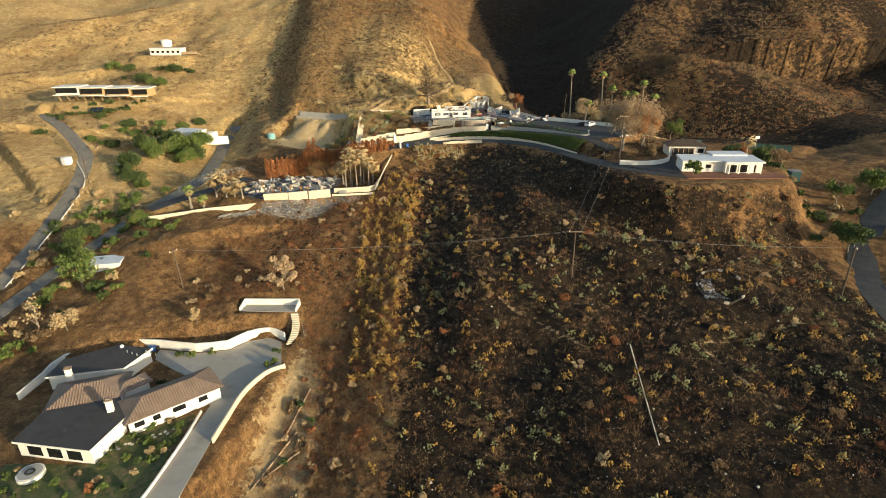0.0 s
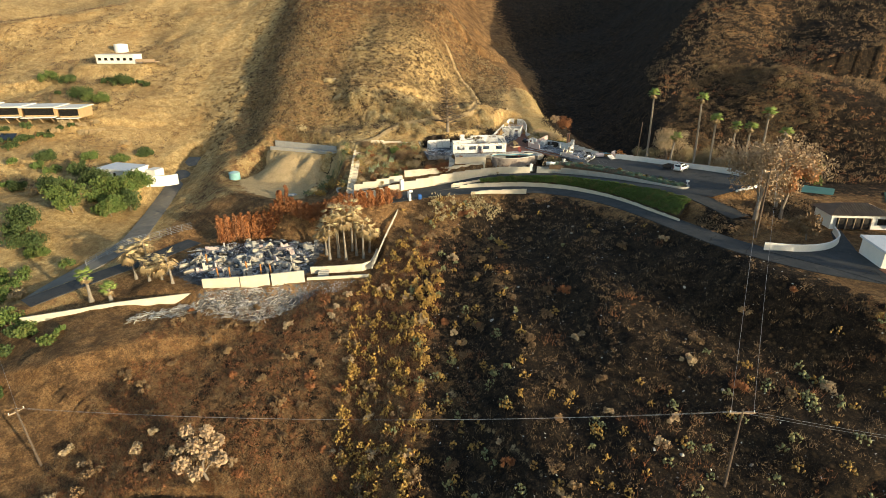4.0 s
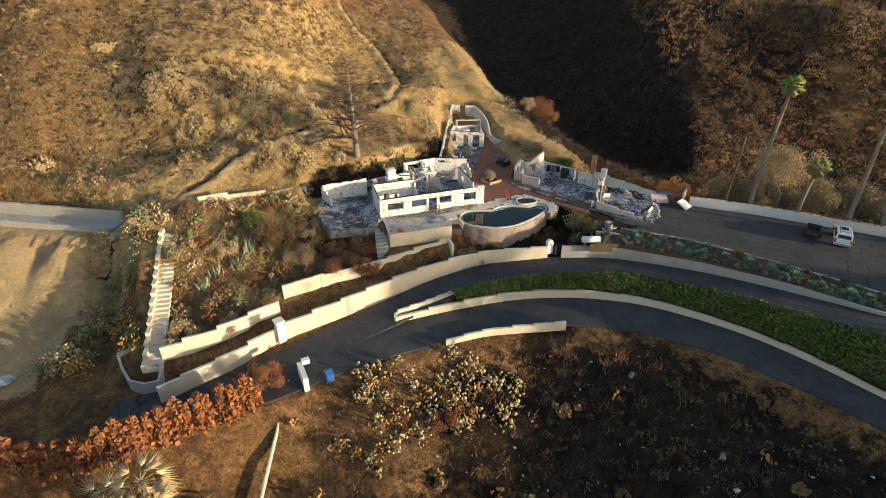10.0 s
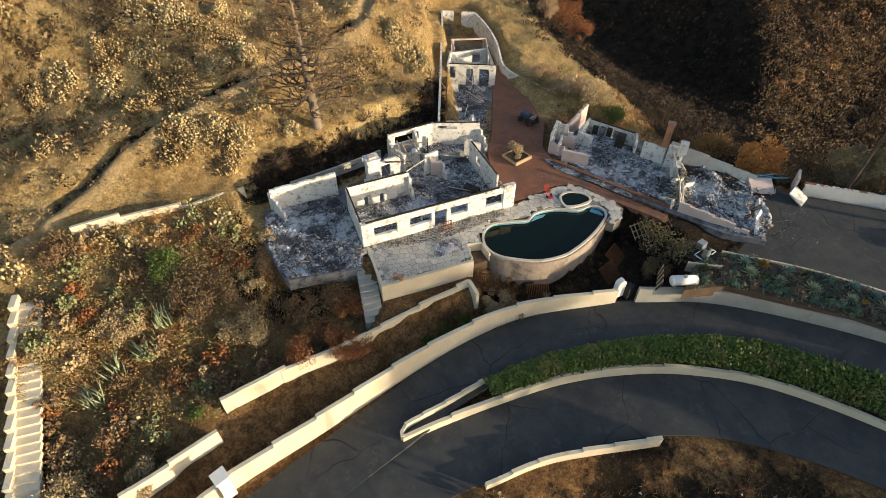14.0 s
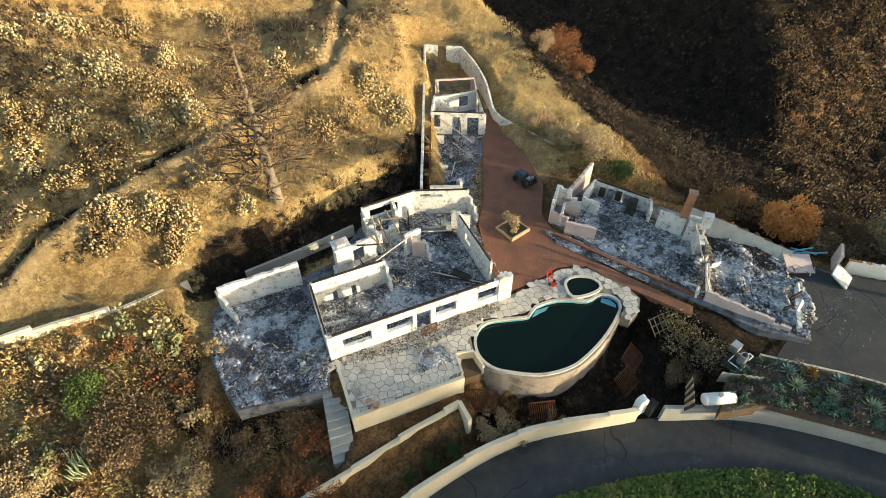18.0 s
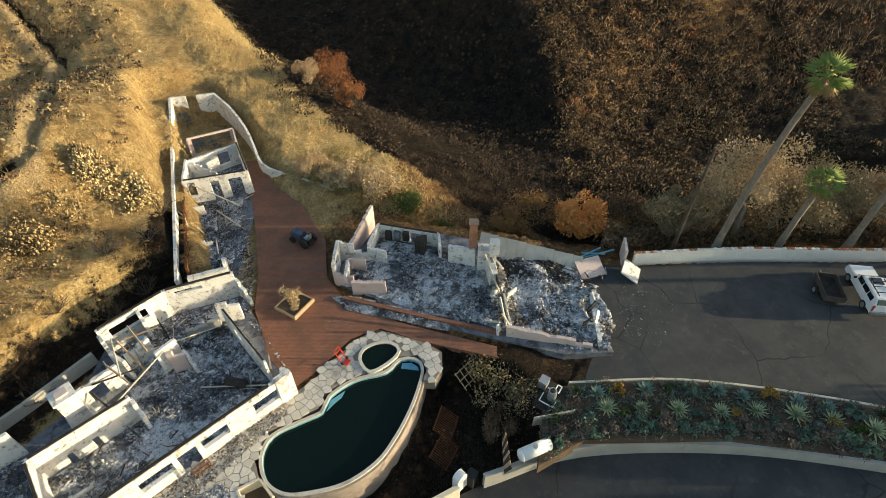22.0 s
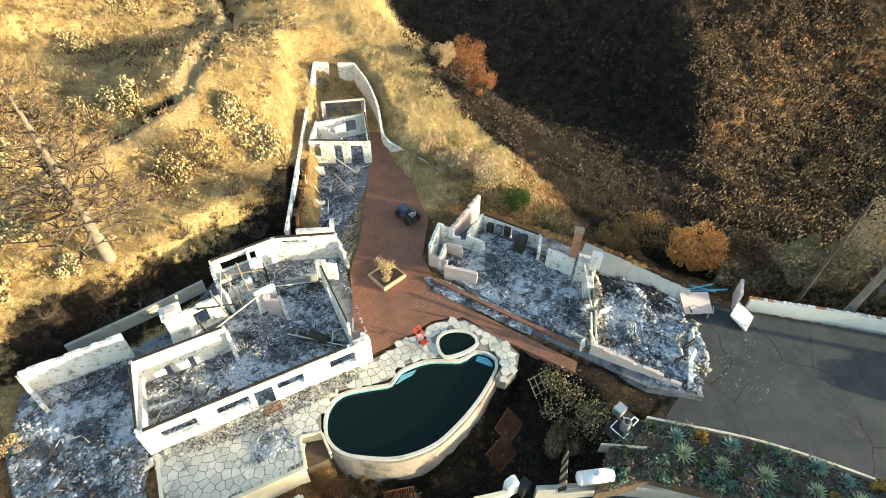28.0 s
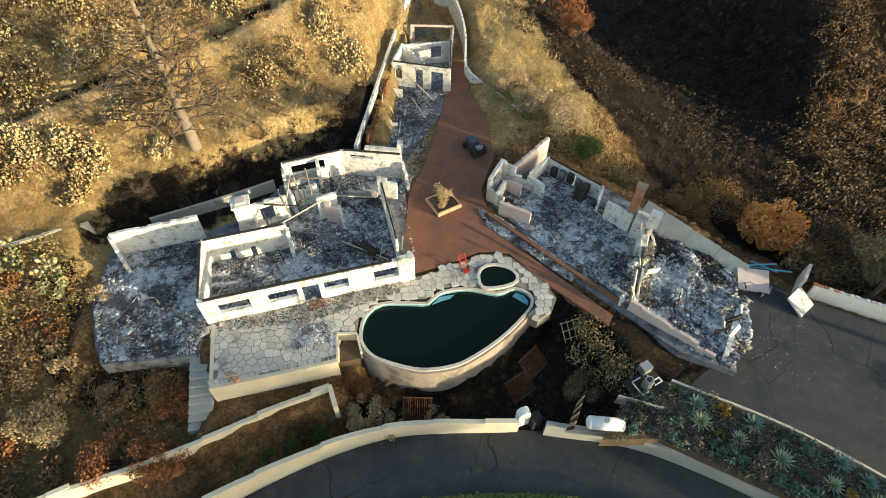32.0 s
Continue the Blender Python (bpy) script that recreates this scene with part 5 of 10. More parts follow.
# ---- east building ----
annex = thing("burnt_annex", "burnt annex with low white and pink wall stubs", "house ruin")
slab("floor_slab", [(16.9, 216.4), (18.8, 218.9), (23.2, 220.4), (27, 216.2), (32.4, 209.4), (33.4, 206.2), (29.6, 198.6), (26.6, 200.6), (21.6, 207.2)], 25.8, 26.66, M_ASHFLOOR, parent=annex)


def annex_wall(*a, **k):
    return house_wall(*a, parent=annex, z0=26.66, **k)


annex_wall((16.9, 216.5), (18.5, 218.6), 28.9, 0.22, [(0.7, 1.7, 0.7, 1.7)], 0.3)
annex_wall((16.9, 216.5), (17.9, 215.2), 27.9, 0.22, ragged=0.2, mat=M_PINK)
annex_wall((18.5, 218.6), (19.4, 217.6), 28.8, 0.22, ragged=0.2)
annex_wall((19.5, 218.3), (22.9, 220.4), top=(1.6, 2.6), ragged=0.1, mat=M_PINK)
annex_wall((19.4, 217.6), (20.6, 217.0), top=(1.5, 0.6), ragged=0.3)
annex_wall((20.6, 217.4), (22.6, 219.0), 28.2, 0.2, ragged=0.05)
annex_wall((22.6, 219.0), (26.0, 214.9), 28.2, 0.22, [(2.8, 3.9, 0.2, 1.2)], ragged=0.05, plate=True)
annex_wall((26.0, 214.9), (25.2, 213.6), 28.2, 0.22, ragged=0.1)
annex_wall((17.5, 214.8), (19.6, 213.2), 27.9, 0.3, ragged=0.05, mat=M_PINK)
annex_wall((25.6, 213.0), (27.0, 211.2), 28.6, 0.25, ragged=0.1)
for i, (a, b) in enumerate((((16.6, 214.6), (20.6, 209.2)), ((20.6, 209.2), (24.2, 204.6)))):
    annex_wall(a, b, 26.92, 0.3, mat=M_BRICK, ragged=0.0, name="kerb", label="low brick kerb")
st = part("brick_chimney", boxes(((27.1, 211.7, 28.9), (0.62, 0.62, 4.6), -40), ((27.1, 211.7, 31.15), (0.74, 0.74, 0.12), -40)), M_CHIMBRICK, annex, "orange brick chimney stack")
part("fireplace", boxes(((27.7, 210.6, 27.7), (1.5, 0.9, 2.4), -40), ((28.0, 210.1, 29.2), (0.8, 0.7, 1.2), -40), ((27.3, 209.6, 27.4), (0.6, 2.4, 1.6), -30)), M_WHITE, annex, "scorched plaster fireplace mass")
for a, b, w in (((27.6, 210.0), (26.2, 206.8), 2.2), ((26.2, 206.8), (25.0, 204.6), 1.3)):
    annex_wall(a, b, top=(w, w * 0.5), ragged=0.9, thick=0.16, mat=M_RUBBLE_TAN)
annex_wall((17.4, 215.6), (18.6, 217.2), top=(1.9, 1.2), ragged=0.5, thick=0.2)
annex_wall((18.6, 217.2), (19.6, 216.2), top=(1.1, 1.7), ragged=0.3, thick=0.2, mat=M_PINK)
annex_wall((20.4, 217.2), (21.4, 215.9), 28.1, 0.2, ragged=0.1)
for i in range(5):
    part("shelf_board", boxes(((23.0 + 0.5 * i, 218.1 - 0.6 * i, 27.3 + 0.12 * (i % 3)), (0.5, 0.4, 0.9), -50)), M_ASHFLOOR if i % 2 else M_SOOT, annex, "charred cabinet along the wall")
annex_wall((24.4, 204.4), (28.6, 199.8), top=(1.1, 0.5), ragged=0.5, thick=0.25, mat=M_PINK)
annex_wall((29.0, 199.4), (32.6, 203.8), top=(0.5, 0.35), ragged=0.3, thick=0.3)
annex_wall((30.4, 200.8), (29.2, 202.2), top=(0.9, 0.3), ragged=0.4, thick=0.25)
litter([(17.4, 215.6), (19.4, 217.6), (22.5, 218.4), (25.6, 214.2), (28.2, 211.4), (24.6, 205), (20.8, 209.6)], 26.66, 40, 930, "burnt laths and pipes in the annex")
litter([(25.2, 204.4), (28.4, 211.0), (32.2, 208.4), (33.0, 205.6), (31.0, 200.4), (29.4, 199.1), (27, 201)], 26.66, 45, 940, "burnt laths and pipes in the garage")
litter([(30, 209.5), (34, 206.5), (35.5, 204.2), (33, 203.6)], 26.5, 20, 950, "charred timbers at the garage end")
for a, b in (((28.2, 210.4, 27.6), (24.6, 203.9, 27.2)), ((27.4, 211.0, 29.0), (25.6, 205.6, 27.0)), ((24.4, 205.0, 28.6), (24.9, 204.0, 26.8)), ((25.2, 206.2, 28.7), (24.4, 204.2, 27.0))):
    part("beam", rod(bmesh.new(), a, b, 0.09, 0.08, 5), M_PALEWOOD, annex, "bleached fallen beam")
part("appliance", boxes(((24.4, 215.3, 27.4), (0.8, 0.7, 1.5), -50)), M_SOOT, annex, "burnt-out black stove")
rubble("rubble", [(17.4, 215.8), (19.4, 217.8), (22.5, 218.6), (25.6, 214.4), (28.4, 211.6), (24.6, 204.8), (20.8, 209.6)], 26.68, 9000, 41, "grey ash and rubble on the annex floor", 0.05, 0.5, 0.35)
rubble("rubble", [(25.2, 204.4), (28.4, 211.2), (32.2, 208.6), (33.2, 205.6), (31.0, 200.2), (29.4, 198.9), (27, 201)], 26.68, 8500, 42, "white ash and broken blocks of the collapsed garage", 0.06, 0.6, 0.45)
rubble("rubble", [(29.4, 199.0), (31.6, 200.6), (32.2, 203.6), (30.4, 203)], 26.7, 350, 43, "heap of pale rubble at the parking edge", 0.12, 0.6, 0.6, M_RUBBLE_TAN)
rubble("rubble", [(31, 200), (36, 203), (38, 199), (33, 197)], 26.18, 160, 44, "ash flakes scattered over the asphalt", 0.025, 0.1, 0.0)
rubble("rubble", [(15.9, 215.4), (17.4, 214.3), (21.9, 207.9), (21.2, 207.2), (16.1, 213.6)], 26.7, 2200, 45, "blue-grey ash filling the walk before the annex", 0.05, 0.35, 0.15)
M_WHITEASH = shard_material("white_ash_and_plaster", [(0.62, 0.62, 0.63), (0.30, 0.31, 0.34), (0.78, 0.77, 0.76), (0.07, 0.07, 0.07), (0.50, 0.48, 0.44), (0.84, 0.83, 0.82), (0.16, 0.16, 0.18)], dark=0.55, pale=0.7)
rubble("rubble", [(26.4, 205.6), (28.4, 208.6), (30.6, 207.4), (32.4, 205.6), (31.0, 202.2), (28.4, 201.4)], 26.72, 1700, 46, "drift of white ash and broken plaster in the garage", 0.08, 0.6, 0.35, M_WHITEASH)
rubble("rubble", [(28.8, 210.6), (32.2, 207.8), (33.2, 205.9), (31.6, 205.2), (30.2, 206.8), (28.2, 208.4)], 26.78, 900, 50, "sooty charred scraps along the garage's back wall", 0.08, 0.5, 0.4, M_SOOT)
rubble("rubble", [(29.6, 199.2), (31.4, 200.4), (32.8, 203.4), (31.4, 204.2), (29.2, 201.2)], 26.7, 900, 47, "blocky white heap at the garage corner", 0.15, 0.8, 0.8, M_WHITEASH)
rubble("rubble", [(27.0, 211.2), (28.6, 210.4), (26.0, 204.2), (24.4, 204.8)], 26.7, 1300, 48, "ridge of tan plaster and brick along the fallen wall", 0.12, 0.8, 1.1, M_RUBBLE_TAN)
rw = random.Random(49)
for i in range(24):
    x, y = rw.choice(((24.9, 204.8), (26.2, 206.8), (27.2, 208.6), (28.0, 210.4), (30.2, 201.2), (31.4, 202.6)))
    part("wall_fragment", boxes(((x + rw.gauss(0, 0.4), y + rw.gauss(0, 0.4), 26.85 + rw.uniform(0, 0.5)), (rw.uniform(0.3, 1.2), 0.12, rw.uniform(0.3, 0.9)), rw.uniform(0, 180), rw.uniform(-25, 25), rw.uniform(-70, 40))), rw.choice((M_WHITE, M_RUBBLE_TAN, M_PINK, M_STUCCO, M_SOOT)), annex, "broken plaster slab lying askew")
sheets = thing("fallen_wall_panels", "row of pale warped metal panels leaning over", "panels")
for i in range(11):
    k = i / 10
    x, y = 28.9 + 4.9 * k, 212.4 - 6.2 * k
    part("panel", boxes(((x, y, 27.25 - 0.3 * k), (0.78, 0.06, 1.9 - 0.7 * k), -52, 0, -52 + 10 * math.sin(i * 2.1))), M_PALEWOOD, sheets)
for nm, lab, at, size, turn, roll, mat in (("leaning_slab", "pink slab of wall propped at the garage end", (34.4, 205.3, 26.75), (2.2, 0.16, 1.7), -18, -68, M_PINK), ("wall_panel", "white gate panel fallen at the court's end", (36.9, 203.1, 26.62), (1.7, 0.14, 1.6), 30, -62, M_WHITE), ("wall_stub", "tall narrow stub of brick-capped wall", (37.8, 204.7, 27.0), (0.22, 1.7, 1.8), -45, 0, M_PINK)):
    tagged(part(nm, boxes(((0, 0, 0), size, 0, 0, 0)), mat), lab, "wall remnant").matrix_world = pose(*at, roll, 0, turn)
for i, (a, b) in enumerate((((34.2, 206.6, 26.9), (36.6, 206.2, 27.1)), ((34.6, 206.4, 26.9), (37.4, 205.4, 27.0)), ((35.0, 206.9, 26.9), (36.2, 205.4, 27.2)))):
    tagged(part("pipe", rod(bmesh.new(), a, b, 0.07, 0.07, 6), M_BLUETILE), "blue-grey pipe lying by the wall", "pipe")

# ---- small things by the pool and court ----
cart = thing("red_hand_truck", "small red metal hand truck on the deck", "hand truck", (13.7, 209.5, 26.74), 25)
for x in (-0.25, 0.25):
    part("rail", rod(bmesh.new(), (x, 0, 0.1), (x, 0.55, 1.15), 0.04, 0.04, 6), M_RED, cart)
    part("wheel", rod(bmesh.new(), (x * 1.1 - 0.05, -0.05, 0.13), (x * 1.1 + 0.05, -0.05, 0.13), 0.13, 0.13, 12), M_BLACK, cart)
for z in (0.35, 0.6, 0.85, 1.1):
    part("crossbar", rod(bmesh.new(), (-0.25, z * 0.5, z), (0.25, z * 0.5, z), 0.03, 0.03, 6), M_RED, cart)
part("toe_plate", boxes(((0, -0.2, 0.05), (0.5, 0.4, 0.04))), M_RED, cart)
quad = thing("burnt_tractor", "burnt garden tractor with a blue-grey hood", "garden tractor", (17.0, 222.4, 26.68), 20)
part("hood", boxes(((0, 0.4, 0.75), (0.8, 1.1, 0.5)), ((0, 0.35, 1.02), (0.6, 0.8, 0.1))), mottled("scorched_navy_metal", (0.04, 0.06, 0.10), (0.09, 0.11, 0.15), 3, 0.5), quad)
part("chassis", boxes(((0, -0.1, 0.45), (0.6, 2.0, 0.25))), M_SOOT, quad)
part("seat", boxes(((0, -0.6, 0.8), (0.5, 0.5, 0.12)), ((0, -0.85, 1.0), (0.5, 0.1, 0.4))), M_METAL, quad)
part("steering_post", rod(bmesh.new(), (0, -0.1, 0.7), (0, -0.3, 1.5), 0.05, 0.05, 6), M_RUST, quad)
for x in (-0.55, 0.55):
    for y, rr in ((0.75, 0.3), (-0.6, 0.45)):
        part("wheel", rod(bmesh.new(), (x - 0.1, y, rr), (x + 0.1, y, rr), rr, rr, 14), M_BLACK, quad)
tank = thing("propane_tank", "white horizontal propane tank on short legs", "gas tank", (20.1, 196.75, 25.7), -14)
bm = bmesh.new()
rod(bm, (-0.95, 0, 0.75), (0.95, 0, 0.75), 0.42, 0.42, 20)
for s in (-1, 1):
    bmesh.ops.create_uvsphere(bm, u_segments=20, v_segments=10, radius=0.42, matrix=Matrix.Translation((0.95 * s, 0, 0.75)) @ Matrix.Diagonal((0.6, 1, 1, 1)))
part("shell", bm, M_CLEANWHITE, tank, smooth=True)
part("dome", rod(bmesh.new(), (0, 0, 1.12), (0, 0, 1.3), 0.16, 0.14, 12), M_METAL, tank)
for x in (-0.7, 0.7):
    part("leg", boxes(((x, 0, 0.2), (0.12, 0.6, 0.5))), M_METAL, tank)
skew = thing("broken_fence", "row of burnt fence boards leaning behind the gas tank", "fence", (18.6, 197.8, 25.6), 55)
for i in range(9):
    part("board", boxes(((i * 0.28 - 1.1, 0, 0.6), (0.22, 0.04, 1.3 - 0.05 * i), 0, -12 + 5 * i, 14)), M_WOOD if i % 2 else M_SOOT, skew)
pump = thing("pool_pump", "pool filter and white plumbing on a dark pad", "pool equipment", (23.6, 198.8, 26.2), 20)
part("pad", boxes(((0, 0, 0.03), (2.4, 1.8, 0.12))), M_SOOT, pump)
part("filter", rod(bmesh.new(), (0, 0, 0.1), (0, 0, 0.95), 0.32, 0.28, 16), M_METAL, pump, "grey filter tank")
part("filter_cap", rod(bmesh.new(), (0, 0, 0.95), (0, 0, 1.1), 0.2, 0.12, 12), M_BLACK, pump)
part("heater", boxes(((0.6, 0.9, 0.4), (0.7, 0.6, 0.7))), M_METAL, pump, "grey box heater")
for a, b in (((0.4, -.3, .3), (1.0, -.3, .3)), ((0.4, 0, .3), (1.0, 0, .3)), ((1.0, -.3, .3), (1.0, 0, .3)), ((0.5, 0.5, .2), (0.5, -.2, .2)), ((-0.7, .6, .2), (-0.7, -.4, .2)), ((-0.7, .6, .2), (0, .6, .2)), ((-0.7, -.4, .2), (-.2, -.4, .2))):
    part("pipe", rod(bmesh.new(), a, b, 0.045, 0.045, 6), M_CLEANWHITE, pump)
pf = thing("board_fence", "low fence of pale vertical boards", "fence", (22.7, 197.7, 25.6), -26)
for i in range(14):
    part("board", boxes(((i * 0.2 - 1.3, 0, 0.55 + 0.03 * math.sin(i * 3)), (0.18, 0.04, 1.15))), M_PALEWOOD, pf)
lat = thing("lattice_trellis", "fallen wooden lattice frame below the deck", "trellis", (20.4, 203.9, 25.2), 10)
for i in range(4):
    part("slat", boxes(((i * 0.45 - 0.7, 0, 0.4), (0.06, 0.05, 1.5), 0, 0, -50)), M_WOOD, lat)
for i in range(3):
    part("slat", boxes(((0, -0.4 + 0.45 * i, 0.1 + 0.35 * i), (1.6, 0.05, 0.06), 0, 0, -50)), M_WOOD, lat)
for gx0, gy0, gz0, tn in ((17.2, 202.2, 24.8, 35), (16.0, 200.8, 24.4, 25), (8.9, 200.2, 24.6, -10), (5.2, 202.2, 24.8, -25)):
    gr = thing("metal_railing", "fallen rusty railing panel with thin bars", "railing", (gx0, gy0, gz0), tn, group="fallen railings")
    for i in range(13):
        part("bar", boxes(((i * 0.15 - 0.9, 0, 0.1), (0.035, 1.5, 0.035), 0, 0, 35)), M_RUST, gr)
    for y in (-0.6, 0.6):
        part("rail", boxes(((0, y, 0.1 + y * 0.7), (1.9, 0.06, 0.06))), M_RUST, gr)
chair = thing("terrace_gate", "small iron gate frame before the doorway", "gate", (3.0, 207.7, 26.7), 10)
part("frame", boxes(((-0.5, 0, 0.5), (0.06, 0.06, 1.0)), ((0.5, 0, 0.5), (0.06, 0.06, 1.0)), ((0, 0, 1.0), (1.0, 0.06, 0.06)), ((0, 0, 0.1), (1.0, 0.06, 0.06)), ((0, 0, 0.55), (1.0, 0.06, 0.06))), M_RUST, chair)
part("infill", boxes(*[((x * 0.16 - 0.4, 0, 0.5), (0.03, 0.03, 0.9)) for x in range(6)]), M_RUST, chair)
rail = thing("terrace_railing", "thin metal railing along the terrace edge", "railing")
for i in range(26):
    k = i / 25
    part("baluster", rod(bmesh.new(), (-3.8 + 7.7 * k, 202.8 + 0.64 * k, 26.75), (-3.8 + 7.7 * k, 202.8 + 0.64 * k, 27.5), 0.02, 0.02, 4), M_METAL, rail)
part("handrail", rod(bmesh.new(), (-3.8, 202.8, 27.5), (3.9, 203.44, 27.5), 0.035, 0.035, 6), M_METAL, rail)
for x, y in ((-2.6, 203.3), (-2.2, 203.0)):
    tagged(part("flower_pot", rod(bmesh.new(), (x, y, 26.7), (x, y, 27.1), 0.2, 0.26, 12), M_CHIMBRICK), "small terracotta pot at the terrace corner", "pot", group="terrace pots")

# ---- gate, bed and parked vehicles ----
box_ob = thing("meter_cabinet", "white utility cabinet with an arched top beside the gap", "cabinet", (15.5, 198.5, 24.0), 8)
part("body", boxes(((0, 0, 0.9), (0.8, 0.5, 1.5))), M_CLEANWHITE, box_ob)
part("cap", rod(bmesh.new(), (0, -0.25, 1.65), (0, 0.25, 1.65), 0.4, 0.4, 18), M_CLEANWHITE, box_ob)
tagged(part("gate_bin", boxes(((16.3, 198.3, 24.7), (0.7, 0.6, 1.2), 20)), M_BLACK), "black bin beside the white cabinet", "bin")
BED = [(19.6, 195.9), (23.1, 195.4), (30.6, 189.8), (36.4, 183.8), (41.6, 177.4), (44.2, 175.1), (45.8, 175.5), (46.4, 177.2), (45.9, 178.2), (39.2, 186.5), (32, 193.9), (26.2, 198.4), (23.6, 199.4)]
slab("planting_bed", BED, 25.2, 26.28, M_BEDSOIL, "dark soil bed planted with succulents", "planting bed", kind="structure")
kerb_wall("kerb_bed", [(25.4, 198.9, 26.36), (32.1, 194.1, 26.36), (39.3, 186.7, 26.36), (46.1, 178.2, 26.36), (46.6, 177.2, 26.4)], 0.1, 0.16, M_STUCCO, "thin pale kerb of the planting bed", below=0.3, category="kerb")
mail = thing("mailbox", "white mailbox on a post at the tip of the bed", "mailbox", (46.2, 176.6, 26.3), 30)
part("post", boxes(((0, 0, 0.4), (0.12, 0.12, 0.9))), M_CLEANWHITE, mail)
bm = boxes(((0, 0, 0.95), (0.3, 0.7, 0.25)))
rod(bm, (0, -0.35, 1.07), (0, 0.35, 1.07), 0.15, 0.15, 14)
part("box", bm, M_CLEANWHITE, mail)
caps = tagged(new("wall_cap"), "ragged red and white brick course along the block wall's top", "wall cap", kind="structure")
cap_mesh = [part("brick", boxes(((0, 0, 0), (0.26, 0.2, 0.1))), m, caps).data for m in (M_CHIMBRICK, M_WHITE, M_PINK)]
for ob in list(caps.children):
    bpy.data.objects.remove(ob)
line = smooth_line([(38.2, 203.9, 27.3), (45.6, 199.0, 27.3), (52.9, 193.3, 27.3), (61.1, 187.2, 27.3)], 0.34)
for i, q in enumerate(line[:-1]):
    if rnd.random() < 0.12:
        continue
    d = line[i + 1] - q
    b = new("brick", cap_mesh[rnd.choice((0, 0, 1, 1, 2))])
    b.matrix_world = pose(q.x, q.y, 27.35, 0, 0, math.degrees(math.atan2(d.y, d.x)) + rnd.uniform(-9, 9))
    b.parent = caps


def wheel(parent, x, y, r, w=0.22):
    ty = part("wheel", rod(bmesh.new(), (x - w / 2, y, r), (x + w / 2, y, r), r, r, 20), M_BLACK, parent)
    part("rim", rod(bmesh.new(), (x - w / 2 - 0.01, y, r), (x + w / 2 + 0.01, y, r), r * 0.62, r * 0.62, 14), M_METAL, ty)


def suv(at, turn):
    v = thing("white_suv", "white four-door sport utility car with dark windows and a roof rack", "car", at, turn)
    side = [(-2.3, 0.45), (-2.33, 0.95), (-2.2, 1.12), (-1.0, 1.18), (-0.35, 1.72), (1.95, 1.76), (2.25, 1.2), (2.3, 0.5)]  # y runs forward as minus
    bm = bmesh.new()
    rows = []
    for x, tuck in ((-0.9, 0), (-0.86, 1), (0.86, 1), (0.9, 0)):
        rows.append([bm.verts.new((x * (0.86 if z > 1.3 else 1.0), y, z + (0.02 if tuck else 0))) for y, z in side])
    for a, b in zip(rows, rows[1:]):
        for i in range(len(side) - 1):
            bm.faces.new((a[i], a[i + 1], b[i + 1], b[i]))
    bm.faces.new(rows[0])
    bm.faces.new(rows[-1][::-1])
    bm.faces.new([q for q in (rows[0][0], rows[1][0], rows[2][0], rows[3][0], rows[3][-1], rows[2][-1], rows[1][-1], rows[0][-1])])
    bmesh.ops.recalc_face_normals(bm, faces=bm.faces[:])
    bmesh.ops.bevel(bm, geom=[e for e in bm.edges if e.calc_length() > 0.2], offset=0.04, segments=2, affect="EDGES")
    paint = mottled("white_car_paint", (0.80, 0.81, 0.82), (0.84, 0.84, 0.85), 1, 0.25, 30, 0.0, 0.0, spec=0.5)
    body = part("body", bm, paint, v)
    for x in (-1, 1):
        for y0, y1 in ((-0.55, 0.15), (0.25, 1.0), (1.1, 1.75)):
            part("side_window", boxes(((x * 0.845, (y0 + y1) / 2, 1.42), (0.05, y1 - y0, 0.38), 0, -10 * x, 0)), M_GLASS, v)
        part("mirror", boxes(((x * 1.0, -0.75, 1.2), (0.2, 0.1, 0.16))), M_BLACK, v)
        part("rack_rail", boxes(((x * 0.55, 0.8, 1.84), (0.05, 1.9, 0.06))), M_BLACK, v)
        part("headlight", boxes(((x * 0.66, -2.32, 0.85), (0.4, 0.06, 0.16))), M_GLASS, v)
        part("tail_light", boxes(((x * 0.8, 2.27, 1.0), (0.14, 0.1, 0.5))), M_RED, v)
        for y in (-1.45, 1.4):
            wheel(v, x * 0.82, y, 0.37)
    part("windscreen", boxes(((0, -0.72, 1.46), (1.42, 0.05, 0.72), 0, 0, -52)), M_GLASS, v)
    part("rear_window", boxes(((0, 2.13, 1.5), (1.3, 0.05, 0.42), 0, 0, 28)), M_GLASS, v)
    part("sunroof", boxes(((0, 0.1, 1.775), (0.8, 0.7, 0.03))), M_GLASS, v)
    part("bumper", boxes(((0, 2.36, 0.55), (1.7, 0.16, 0.22))), M_METAL, v)
    part("bumper", boxes(((0, -2.38, 0.55), (1.7, 0.16, 0.22))), M_METAL, v)
    for y in (0.2, 0.8, 1.4):
        part("rack_bar", boxes(((0, y, 1.88), (1.1, 0.05, 0.04))), M_BLACK, v)
    return v


